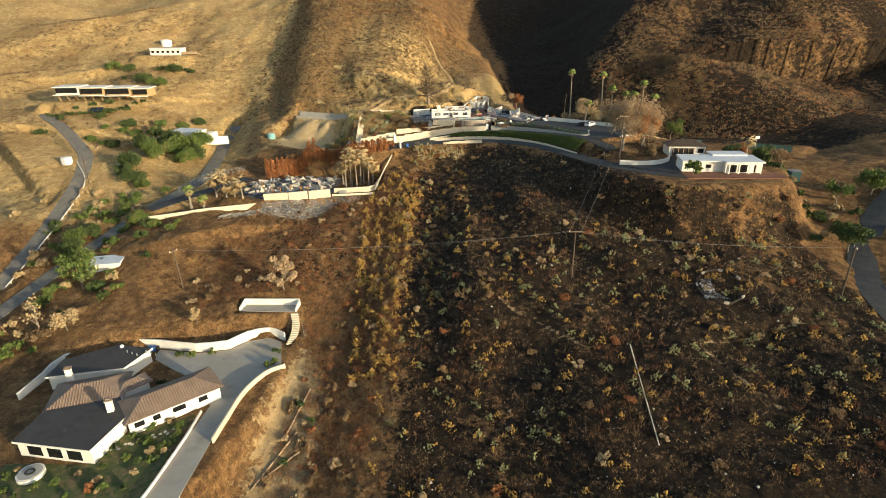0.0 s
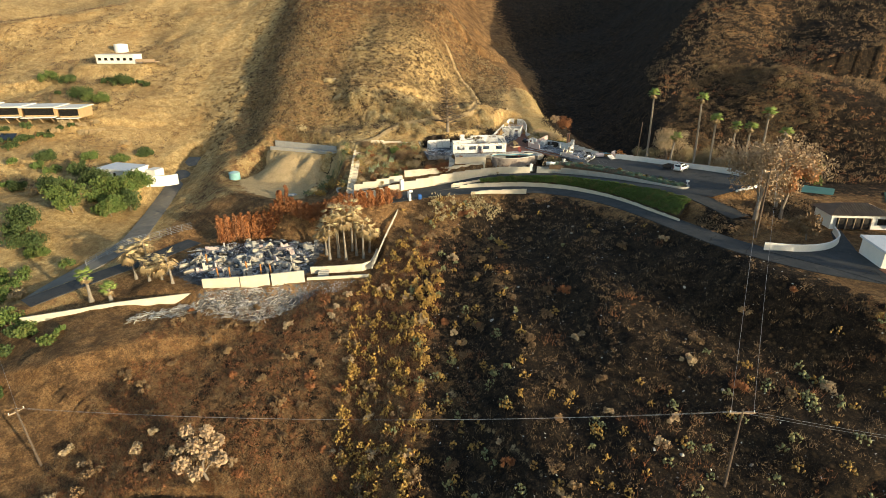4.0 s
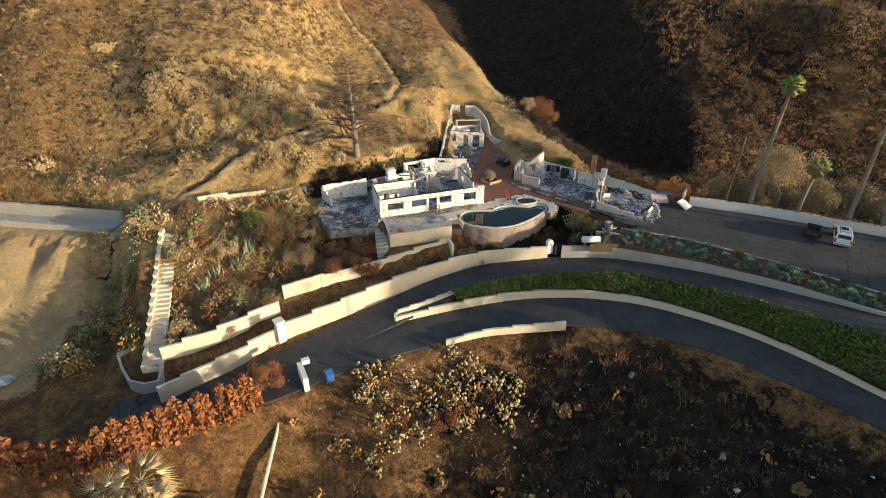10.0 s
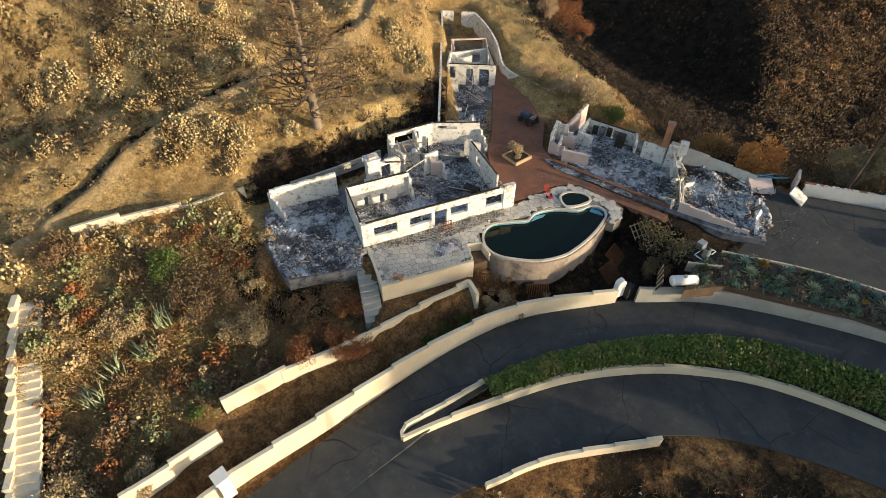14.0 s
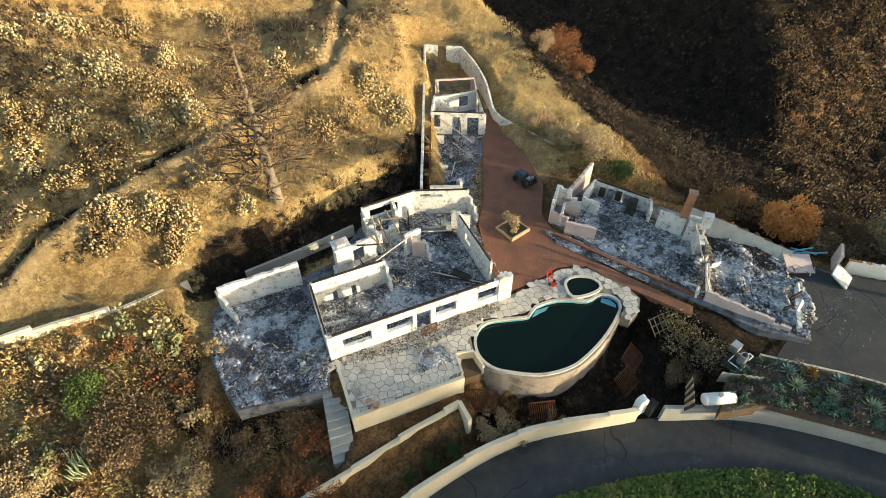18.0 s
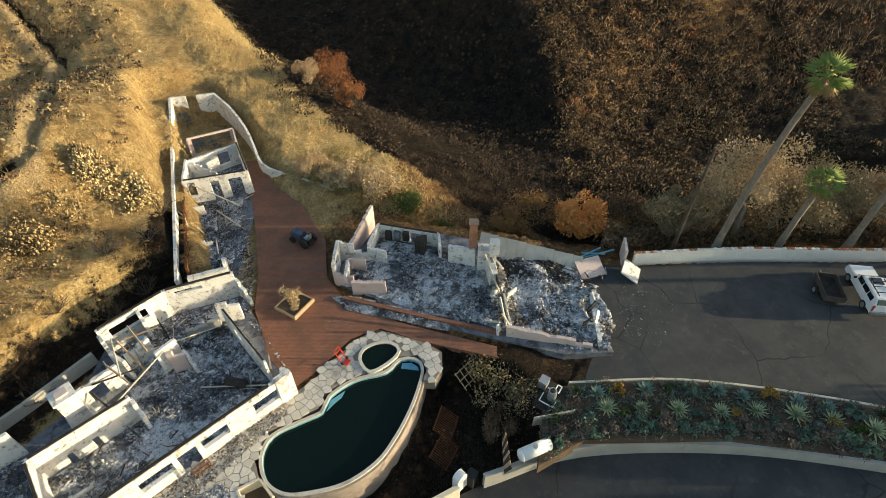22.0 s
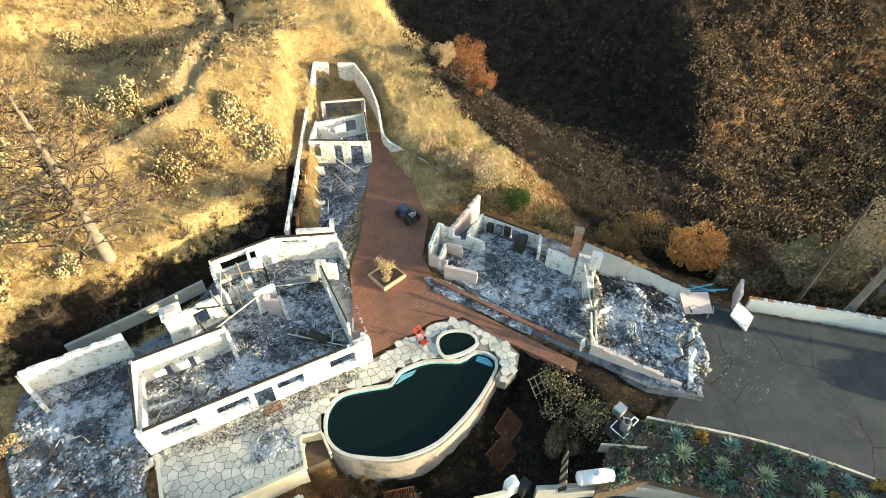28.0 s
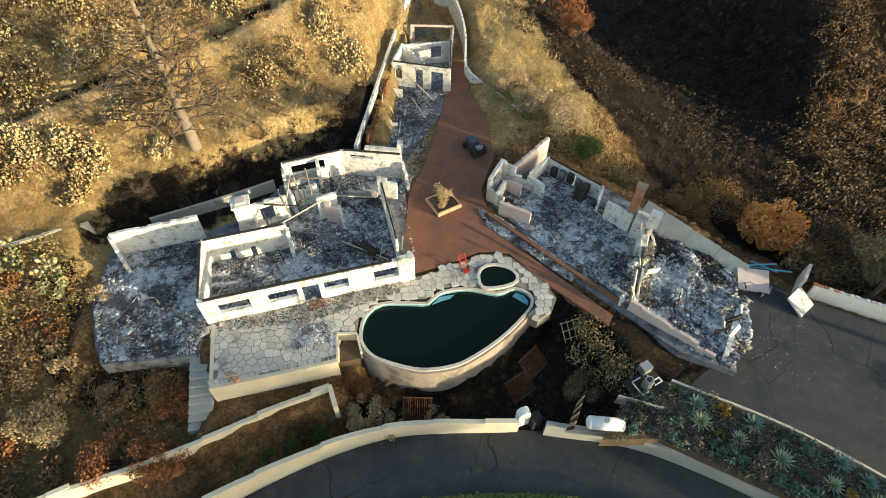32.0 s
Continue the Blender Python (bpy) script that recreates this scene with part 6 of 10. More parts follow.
suv((50.1, 190.4, 26.17), 136)
tr = thing("utility_trailer", "small dark open wooden trailer parked beside the car", "trailer", (47.75, 192.35, 26.17), 132)
part("bed", boxes(((0, 0, 0.55), (1.5, 2.6, 0.08))), M_SOOT, tr)
for a in (((-0.75, 0, 0.8), (0.07, 2.6, 0.5)), ((0.75, 0, 0.8), (0.07, 2.6, 0.5)), ((0, -1.3, 0.8), (1.5, 0.07, 0.5)), ((0, 1.3, 0.8), (1.5, 0.07, 0.5))):
    part("side_board", boxes(a), mottled("dark_trailer_wood", (0.06, 0.05, 0.045), (0.09, 0.075, 0.065), 2), tr)
part("drawbar", boxes(((0, -1.75, 0.45), (0.1, 0.9, 0.1))), M_METAL, tr)
for x in (-0.9, 0.9):
    wheel(tr, x, 0.0, 0.33, 0.2)


# ---- houses and structures further off ----
def flat_house(name, label, poly, z0, z1, parts_mat, roof_mat, eave=0.35, roof=0.3, group=""):
    h = thing(name, label, "house", group=group)
    slab("wall", poly, z0 - 1.0, z1, parts_mat, parent=h)
    slab("roof", offset(poly, eave), z1, z1 + roof, roof_mat, parent=h)
    return h


def window(h, c, w, ht, turn, name="window", depth=0.08):
    fr = part(name, boxes((c, (w + 0.16, depth, ht + 0.16), turn)), M_CLEANWHITE, h)
    d = Vector((math.sin(radians(turn)), -math.cos(radians(turn)), 0)) * 0.03
    part("pane", boxes(((c[0] + d.x, c[1] + d.y, c[2]), (w, depth, ht), turn)), M_GLASS, fr)
    return fr


M_TILE = mottled("brown_roof_tile", (0.23, 0.165, 0.125), (0.29, 0.215, 0.165), 0.6, 0.85, 14, 0.4, 0.03)
M_TAR = mottled("dark_flat_roofing", (0.055, 0.053, 0.052), (0.075, 0.072, 0.07), 0.5, 0.9, 20, 0.2, 0.01, dirt=(0.11, 0.10, 0.09))
M_ROOFWHITE = mottled("pale_coated_roof", (0.62, 0.66, 0.70), (0.72, 0.74, 0.76), 0.8, 0.7, 10, 0.1, 0.01, dirt=(0.42, 0.46, 0.52))
M_LAWN = mottled("patchy_lawn", (0.055, 0.085, 0.028), (0.11, 0.115, 0.045), 0.8, 0.95, 9, 0.8, 0.1, dirt=(0.19, 0.135, 0.07), dirt_at=0.50)
M_PLASTER = mottled("clean_white_stucco", (0.76, 0.74, 0.69), (0.82, 0.80, 0.75), 0.7, 0.85, 12, 0.2, 0.01)
M_DRIVE = mottled("pale_concrete_drive", (0.34, 0.315, 0.27), (0.42, 0.39, 0.335), 0.25, 0.9, 16, 0.2, 0.01, dirt=(0.26, 0.235, 0.20), dirt_at=0.55)


def hip(name, rect_c, size, turn, z0, z1, mat, parent, ridge=None):
    """A hipped roof over a rectangle, with tile courses standing proud."""
    L, W = size[0] / 2, size[1] / 2
    r = L - W if ridge is None else ridge
    bm = bmesh.new()
    v = [bm.verts.new(p) for p in ((-L, -W, z0), (L, -W, z0), (L, W, z0), (-L, W, z0), (-r, 0, z1), (r, 0, z1))]
    for f in ((0, 1, 5, 4), (1, 2, 5), (2, 3, 4, 5), (3, 0, 4), (3, 2, 1, 0)):
        bm.faces.new([v[i] for i in f])
    n = int(L * 2 / 0.45)
    for i in range(n):
        x = -L + (i + 0.5) * 2 * L / n
        k = min(1.0, (L - abs(x)) / max(0.1, L - r))
        for s in (-1, 1):
            a = Vector((x, s * W, z0 + 0.03))
            b = Vector((x, s * W * (1 - k), z0 + (z1 - z0) * k + 0.03))
            if (b - a).length > 0.3:
                rod(bm, a, b, 0.09, 0.09, 4)
    bmesh.ops.transform(bm, matrix=pose(rect_c[0], rect_c[1], 0, 0, 0, turn), verts=bm.verts[:])
    return part(name, bm, mat, parent)


# white house on the lower pad
GA = -6.2
villa = thing("white_villa", "sprawling white stucco house with brown tile and dark flat roofs", "house")
def slab_t(name, poly, z0, z1, m, label=""):
    ob = slab(name, poly, z0, z1, m, parent=villa)
    if label:
        ob["label"] = label
    return ob
FRONT = [(-71.1, 71.1), (-57.1, 68.9), (-55.6, 77.4), (-60.5, 84.0), (-70.8, 82.4)]
slab_t("wall", offset(FRONT, -0.5), GA - 0.5, -3.2, M_PLASTER)
slab_t("flat_roof", FRONT, -3.2, -2.9, M_TAR, "dark flat roof with a pale edge")
slab_t("fascia", offset(FRONT, 0.12), -3.35, -2.96, M_PLASTER)
GAR = [(-77.5, 88.8), (-77.8, 94.8), (-69.8, 100.0), (-61.8, 99.0), (-63.9, 91.7), (-70, 90.5)]
slab_t("wall", offset(GAR, -0.5), GA - 0.5, -3.2, M_PLASTER)
slab_t("flat_roof", GAR, -3.2, -2.92, M_TAR, "dark flat garage roof")
slab_t("fascia", offset(GAR, 0.12), -3.4, -2.98, M_PLASTER)
EAST = (-51.0, 83.6)
part("wall", boxes(((EAST[0] + 0.2, EAST[1] - 0.2, -4.7), (15.6, 6.4, 3.1), 40)), M_PLASTER, villa)
hip("tile_roof", EAST, (17.2, 8.4), 40, -3.2, -1.5, M_TILE, villa)
hip("tile_roof", (-66.3, 84.6), (13.0, 9.0), 18, -3.1, -1.2, M_TILE, villa)
part("wall", boxes(((-66.3, 84.6, -4.6), (11.4, 7.4, 3.1), 18)), M_PLASTER, villa)
hip("tile_roof", (-59.6, 86.6), (6.4, 4.2), 48, -3.0, -2.0, M_TILE, villa)
part("wall", boxes(((-59.6, 86.6, -4.6), (5.0, 3.0, 3.1), 48)), M_PLASTER, villa)
for c in ((-72.2, 88.2), (-59.0, 78.6)):
    cm = part("chimney", boxes(((*c, -1.9), (1.0, 0.9, 2.6), 20)), M_PLASTER, villa)
    part("chimney_cap", boxes(((*c, -0.5), (1.25, 1.15, 0.16), 20), ((*c, -0.3), (0.7, 0.6, 0.25), 20)), M_TILE, cm)
d40 = Vector((math.cos(radians(40)), math.sin(radians(40)), 0))
n40 = Vector((d40.y, -d40.x, 0))
for s, w in ((-6.2, 1.6), (-3.4, 1.2), (0.4, 2.2), (4.6, 1.6)):
    c = Vector((*EAST, -4.4)) + Vector((0.2, -0.2, 0)) + d40 * s + n40 * 3.24
    window(villa, tuple(c), w, 1.0, 40)
for s in (0.22, 0.5, 0.78):
    c = Vector((-70.6, 71.5, -4.7)).lerp(Vector((-57.6, 69.4, -4.7)), s)
    fr = window(villa, tuple(c), 2.6, 2.0, -9, "glass_door")
for i in range(6):
    tagged(part("roof_vent", rod(bmesh.new(), (-66 + i * 1.3, 97.2 - 0.6 * (i % 3), -2.95), (-66 + i * 1.3, 97.2 - 0.6 * (i % 3), -2.4), 0.12, 0.12, 8), M_METAL, villa), "small roof vent pipe")
dish = part("satellite_dish", rod(bmesh.new(), (-67.8, 98.6, -2.3), (-67.6, 98.3, -2.15), 0.42, 0.3, 14), M_CLEANWHITE, villa)
slab("driveway", [(-46.1, 58.5), (-44.6, 78), (-44.2, 84), (-49.6, 91.5), (-57, 96), (-62, 99.4), (-63, 103.2), (-54, 101.6), (-47.5, 102.8), (-44.4, 106.4), (-40, 107.8), (-36.8, 106), (-34.4, 97), (-37.3, 93.4), (-39.6, 87), (-40.2, 79.6), (-40.6, 58)], GA - 0.6, GA + 0.08, M_DRIVE, "broad pale concrete driveway and turning court", "driveway", kind="structure")
kerb_wall("wall_villa", [(-81.5, 86, -4.6), (-81.0, 92.5, -4.5), (-80.6, 99.0, -4.4), (-70.8, 104.6, -4.3)], 1.6, 0.3, M_PLASTER, "white stucco boundary wall", step=3)
kerb_wall("wall_villa", [(-70.8, 104.6, -4.1), (-62.4, 103.9, -4.1), (-54.3, 102.4, -4.1), (-47.6, 103.4, -4.0)], 1.8, 0.3, M_PLASTER, "white stucco boundary wall", step=3)
kerb_wall("wall_villa", [(-47.6, 103.4, -4.0), (-44.3, 107.1, -3.9), (-39.9, 108.6, -3.9), (-36.1, 106.7, -4.2)], 1.6, 0.3, M_PLASTER, "white stucco boundary wall", step=3)
kerb_wall("wall_villa", [(-33.4, 96.4, -5.4), (-36.6, 93.6, -5.2), (-38.9, 87.2, -5.0), (-39.5, 79.8, -5.0), (-39.8, 74.0, -5.0)], 1.2, 0.3, M_STUCCO, "low cream wall along the driveway", below=3.0)
kerb_wall("wall_villa", [(-45.0, 82, -5.6), (-45.0, 75.3, -5.6), (-45.6, 64.1, -5.6), (-46.4, 58, -5.6)], 0.6, 0.25, M_PLASTER, "low white wall between lawn and drive")
slab("lawn", [(-58.5, 69.2), (-57.0, 75.6), (-46.0, 81.5), (-46.2, 62), (-58, 58), (-72, 60), (-72, 69.5)], GA - 0.5, GA + 0.06, M_LAWN, "patchy green lawn with stepping stones", "lawn", kind="structure")
for i in range(16):
    t = i / 15
    tagged(part("stepping_stone", rod(bmesh.new(), (-56.5 + 9 * t, 72.6 + 5 * t + 0.5 * math.sin(i * 2.3), GA), (-56.5 + 9 * t, 72.6 + 5 * t + 0.5 * math.sin(i * 2.3), GA + 0.12), 0.32, 0.3, 7), M_FLAG), "round stepping stone in the lawn", "stepping stone", group="stepping stones")
fount = thing("garden_table", "round pale stone platform with a ring at its centre", "garden ornament", (-66, 67.0, GA))
part("base", rod(bmesh.new(), (0, 0, 0), (0, 0, 0.7), 2.0, 2.0, 28), M_PLASTER, fount)
part("top", rod(bmesh.new(), (0, 0, 0.7), (0, 0, 0.8), 1.7, 1.7, 28), M_CONCRETE, fount)
part("ring", ring(bmesh.new(), [(0.5 * math.cos(a), 0.5 * math.sin(a)) for a in np.linspace(0, 6.1, 16)], [(0.75 * math.cos(a), 0.75 * math.sin(a)) for a in np.linspace(0, 6.1, 16)], 0.8, 0.95), M_SOOT, fount)
for i in range(3):
    b = thing("wheeled_bin", "blue plastic wheeled bin by the wall" if i < 2 else "dark wheeled bin by the wall", "bin", (-64.6 + i * 0.8, 102.9, GA), 5, group="bins by the wall")
    part("body", boxes(((0, 0, 0.5), (0.6, 0.65, 1.0))), M_BLUE if i < 2 else M_BLACK, b)
    part("lid", boxes(((0, 0, 1.04), (0.64, 0.7, 0.08), 0, 0, 5)), M_BLUE if i < 2 else M_BLACK, b)
kerb_wall("wall_villa", [(-47.2, 115.3, 0.0), (-34.3, 115.0, 0.0)], 1.6, 0.3, M_PLASTER, "white retaining wall behind the parking slab", step=4)
kerb_wall("wall_villa", [(-47.2, 115.3, 0.0), (-47.6, 112.2, -0.9)], 1.0, 0.3, M_PLASTER, "white wall end", step=4)
kerb_wall("wall_villa", [(-34.3, 115.0, 0.0), (-34.5, 111.6, -0.9)], 1.0, 0.3, M_PLASTER, "white wall end", step=4)
slab("parking_slab", [(-47.4, 112), (-34.5, 111.4), (-34.4, 115), (-47.2, 115.2)], -2.4, -1.5, M_DRIVE, "small pale concrete parking slab", "slab", kind="structure")
for i in range(14):
    t = i / 13
    tagged(part("garden_step", boxes(((-34.6 + 0.8 * math.sin(t * 3), 110.8 - 6.0 * t, -1.8 - 4.0 * t), (1.6, 0.5, 0.4), 5)), M_STUCCO), "weathered step on the slope", "step", group="slope steps")

# hilltop homes to the west
mid = flat_house("hillside_cottage", "low white cottage with a pale shallow roof", [(-104, 209.5), (-93, 206.5), (-91.4, 212.8), (-102.4, 216.2)], 19.4, 22.2, M_PLASTER, M_ROOFWHITE)
for i in range(3):
    c = Vector((-102.6, 209.05, 21.0)).lerp(Vector((-94, 206.7, 21.0)), i / 2)
    window(mid, tuple(c), 0.9, 0.9, -15)
sh = part("wall", boxes(((-89.5, 212.4, 20.4), (3.2, 3.4, 2.2), -15)), M_PLASTER, mid)
kerb_wall("wall_lane", [(-91, 205.4, 21.2), (-86, 208.6, 20.4), (-83.6, 213.2, 19.8)], 2.0, 0.25, M_PLASTER, "curving white yard wall")
modern = thing("modern_stilt_house", "modern timber house of glazed boxes on slanted posts", "house")
M_TIMBER = mottled("honey_timber", (0.42, 0.29, 0.15), (0.50, 0.36, 0.20), 0.8, 0.7, 12)
for i, (x, y, w, dz) in enumerate(((-154.5, 233.5, 9.0, 0.9), (-144.6, 234.0, 9.0, 0.5), (-134.6, 235.2, 9.5, 0.2), (-126.4, 237.0, 6.4, -0.3))):
    z = 34.0 + dz
    m = part("module", boxes(((x, y + 3, z), (w, 7.5, 3.0), 6)), M_TIMBER if i else M_PLASTER, modern)
    part("roof", boxes(((x, y + 2.6, z + 1.65), (w + 1.2, 9.2, 0.3), 6)), M_PLASTER, modern)
    part("glazing", boxes(((x + 0.15, y - 0.9, z + 0.2), (w - 0.8, 0.2, 2.0), 6)), M_GLASS, modern)
    part("balcony", boxes(((x + 0.2, y - 1.7, z - 1.4), (w + 0.3, 1.8, 0.25), 6)), M_PLASTER, modern)
    for s in (-0.4, 0.0, 0.4):
        bx, by = x + s * w, y - 1.4
        part("stilt", rod(bmesh.new(), (bx, by, z - 1.5), (bx + 0.4, by + 1.2, ground_at(bx, by + 1.2) - 0.3), 0.16, 0.16, 6), M_TIMBER, modern)
pv = thing("solar_array", "tilted solar panel array on the slope", "solar panels", (-139, 224.5, ground_at(-139, 224.5) + 1.0))
for i in range(2):
    for j in range(4):
        part("panel", boxes(((j * 1.25 - 1.9, i * 1.3 - 0.6, i * 0.7), (1.2, 1.5, 0.06), 0, 0, 28)), M_GLASS, pv)
part("rack", boxes(((0, 0, -0.4), (4.8, 0.2, 1.0))), M_METAL, pv)
upper = flat_house("hilltop_bungalow", "long white bungalow with a flat pale roof", [(-141, 280.5), (-126, 279.5), (-125.6, 285), (-141, 286)], 46.0, 49.0, M_PLASTER, M_ROOFWHITE)
for i in range(6):
    window(upper, (-139.5 + 2.5 * i, 280.3 - 0.16 * i, 47.6), 1.3, 1.0, -4)
dk = tagged(part("wooden_deck", boxes(((-121.5, 281, 46.6), (7.5, 3.5, 0.3)), ((-121.5, 279.4, 47.2), (7.5, 0.1, 0.9))), M_WOOD), "grey timber deck beside the bungalow", "deck")
wt = thing("water_tank", "round white water tank on the ridge", "water tank", (-141.5, 300, ground_at(-141.5, 300) - 0.3))
part("drum", rod(bmesh.new(), (0, 0, 0), (0, 0, 3.2), 2.6, 2.6, 24), M_CLEANWHITE, wt)
part("lid", rod(bmesh.new(), (0, 0, 3.2), (0, 0, 3.5), 2.6, 0.4, 24), M_CLEANWHITE, wt)
wt2 = thing("water_tank", "squat white tank beside the pale drive", "water tank", (-128.5, 184.5, ground_at(-128.5, 184.5) - 0.2))
part("drum", rod(bmesh.new(), (0, 0, 0), (0, 0, 2.4), 1.7, 1.7, 20), M_CLEANWHITE, wt2)
part("lid", rod(bmesh.new(), (0, 0, 2.4), (0, 0, 2.6), 1.7, 0.6, 20), M_CLEANWHITE, wt2)
gt = thing("teal_water_tank", "teal plastic water tank at the edge of the dirt pad", "water tank", (-65.6, 209.5, 18.6))
part("drum", rod(bmesh.new(), (0, 0, 0), (0, 0, 2.5), 1.5, 1.5, 24), mottled("teal_plastic", (0.18, 0.38, 0.40), (0.24, 0.45, 0.46), 2, 0.5), gt)
part("lid", rod(bmesh.new(), (0, 0, 2.5), (0, 0, 2.9), 1.5, 0.5, 24), mottled("pale_teal_plastic", (0.30, 0.48, 0.50), (0.36, 0.52, 0.53), 2, 0.5), gt)
lowh = flat_house("lane_house", "small white house with a grey roof by the lane", [(-92, 128), (-84, 129.5), (-85, 135), (-93, 133.5)], 0.4, 3.0, M_PLASTER, M_ROOFWHITE)
sc = thing("guard_rail", "white post and rail barrier along the pale drive", "guard rail")
gl = smooth_line([(-125, 184.5, 0), (-116.2, 172, 0), (-113.2, 150, 0), (-111.4, 125, 0)], 2.2)
for a, b in zip(gl, gl[1:]):
    za, zb = ground_at(a.x, a.y), ground_at(b.x, b.y)
    part("post", boxes(((a.x, a.y, za + 0.35), (0.15, 0.15, 1.0))), M_CLEANWHITE, sc)
    part("rail", rod(bmesh.new(), (a.x, a.y, za + 0.7), (b.x, b.y, zb + 0.7), 0.09, 0.09, 5), M_CLEANWHITE, sc)

# concrete formwork and dirt pad
form = thing("concrete_foundation", "pale concrete foundation with stepped walls above the dirt pad", "foundation")
ca, cb = Vector((-58.2, 220.6)), Vector((-38.6, 213.6))
dirn = (cb - ca).normalized()
nor = Vector((-dirn.y, dirn.x))
for k, (off, z0, z1, th) in enumerate(((2.6, 25.0, 27.4, 0.4), (0.0, 24.0, 26.2, 0.4))):
    for i in range(7):
        a = ca.lerp(cb, i / 7) + nor * off
        b = ca.lerp(cb, (i + 1) / 7) + nor * off
        part("wall_section", boxes((((a.x + b.x) / 2, (a.y + b.y) / 2, (z0 + z1) / 2 - 0.06 * i), ((b - a).length, th, z1 - z0), math.degrees(math.atan2(dirn.y, dirn.x)))), M_CONCRETE, form)
slab("floor", [tuple(ca), tuple(cb), tuple(cb + nor * 2.6), tuple(ca + nor * 2.6)], 24.4, 25.7, M_CONCRETE, parent=form)
kerb_wall("wall_box", [(-33.8, 193.3, 21.2), (-29.2, 194.2, 21.6)], 1.0, 0.25, M_CONCRETE, "rough concrete planter wall", step=4)
kerb_wall("wall_box", [(-33.8, 193.3, 21.0), (-31.8, 189.4, 20.6), (-28.9, 188.4, 20.9), (-29.2, 191.4, 21.2)], 1.0, 0.25, M_CONCRETE, "rough concrete planter wall", step=6)
stair = thing("garden_stair", "long straight flight of pale concrete garden steps", "stair")
for i in range(30):
    t = i / 29
    y = 190.6 + 17.4 * t
    z = 20.8 + 6.2 * t
    part("step", boxes(((-29.6 - 0.5 * t, y, z - 0.15), (1.5, 0.66, 0.32), rnd.uniform(-2, 2))), M_STUCCO, stair)
for i in range(15):
    part("string_block", boxes(((-30.6 - 0.5 * i / 14, 191.0 + 17.2 * i / 14, 20.9 + 6.2 * i / 14), (0.45, 1.3, 0.9))), M_STUCCO, stair)
tagged(part("gate_pillar", boxes(((-17.2, 192.0, 22.3), (0.8, 0.8, 2.6), 28), ((-17.2, 192.0, 23.66), (1.0, 1.0, 0.14), 28)), M_PLASTER), "cream stucco pillar in the driveway wall", "pillar")
tagged(part("gate_stub", boxes(((-14.9, 185.4, 21.3), (0.5, 2.6, 1.8), 14), ((-14.6, 186.7, 22.2), (0.8, 0.5, 0.5), 14)), M_PLASTER), "broken white wall stub at the lane's edge", "wall remnant")
bb = thing("blue_bin", "blue plastic bin standing among scorched cactus", "bin", (-12.4, 185.0, ground_at(-12.4, 185.0)), 20)
part("body", boxes(((0, 0, 0.5), (0.7, 0.7, 1.0), 0, 0, 10)), M_BLUE, bb)
part("lid", boxes(((0, -0.05, 1.04), (0.75, 0.75, 0.08), 0, 0, 14)), M_BLUE, bb)
kerb_wall("wall_islet", [(-4.9, 192.1, 22.2), (-4.5, 192.9, 22.35), (-1.2, 193.7, 22.6), (2.4, 194.6, 22.95)], 0.7, 0.24, M_STUCCO, "low cream wall on the tip between the lanes", stepped=1.4, step=0.7)
dbr = thing("metal_sheet_stack", "stack of pale metal sheets on the dirt pad", "metal sheets", (-45.5, 193.4, 19.2), 20)
for i in range(6):
    part("sheet", boxes(((rnd.uniform(-.4, .4), i * 0.15 - 0.4, 0.06 + 0.05 * i), (2.4, 0.5, 0.05), rnd.uniform(-14, 14))), M_METAL, dbr)
ld = thing("ladder", "pale aluminium ladder lying by the foundation", "ladder", (-36.6, 211.6, ground_at(-36.6, 211.6) + 0.15), 66)
for y in (-0.25, 0.25):
    part("stile", boxes(((0, y, 0.1), (4.6, 0.08, 0.1))), M_METAL, ld)
for i in range(12):
    part("rung", boxes(((i * 0.38 - 2.1, 0, 0.1), (0.06, 0.5, 0.05))), M_METAL, ld)
rubble("rubble", [(-44, 194), (-42, 200), (-38, 199), (-39, 193)], 19.15, 160, 51, "pale broken concrete on the dirt pad", 0.1, 0.6, 0.4)

# ---- the lower burnt house ----
M_WALLBITS = shard_material("broken_cream_wall", [(0.48, 0.43, 0.34), (0.38, 0.33, 0.26), (0.56, 0.52, 0.44), (0.28, 0.24, 0.19), (0.62, 0.60, 0.55)], dark=0.35, pale=0.2)
low = thing("collapsed_house", "collapsed burnt house of pale wall stubs full of ash", "house ruin")
LZ = 11.3
M_ORANGEPOST = mottled("orange_scorched_timber", (0.46, 0.22, 0.07), (0.34, 0.15, 0.05), 2, 0.85)


def low_wall(a, b, h0, h1, th=0.3, mat=None, holes=()):
    return house_wall(a, b, top=(h0, h1), thick=th, ragged=0.5, parent=low, z0=LZ, mat=mat or M_STUCCO, holes=holes)


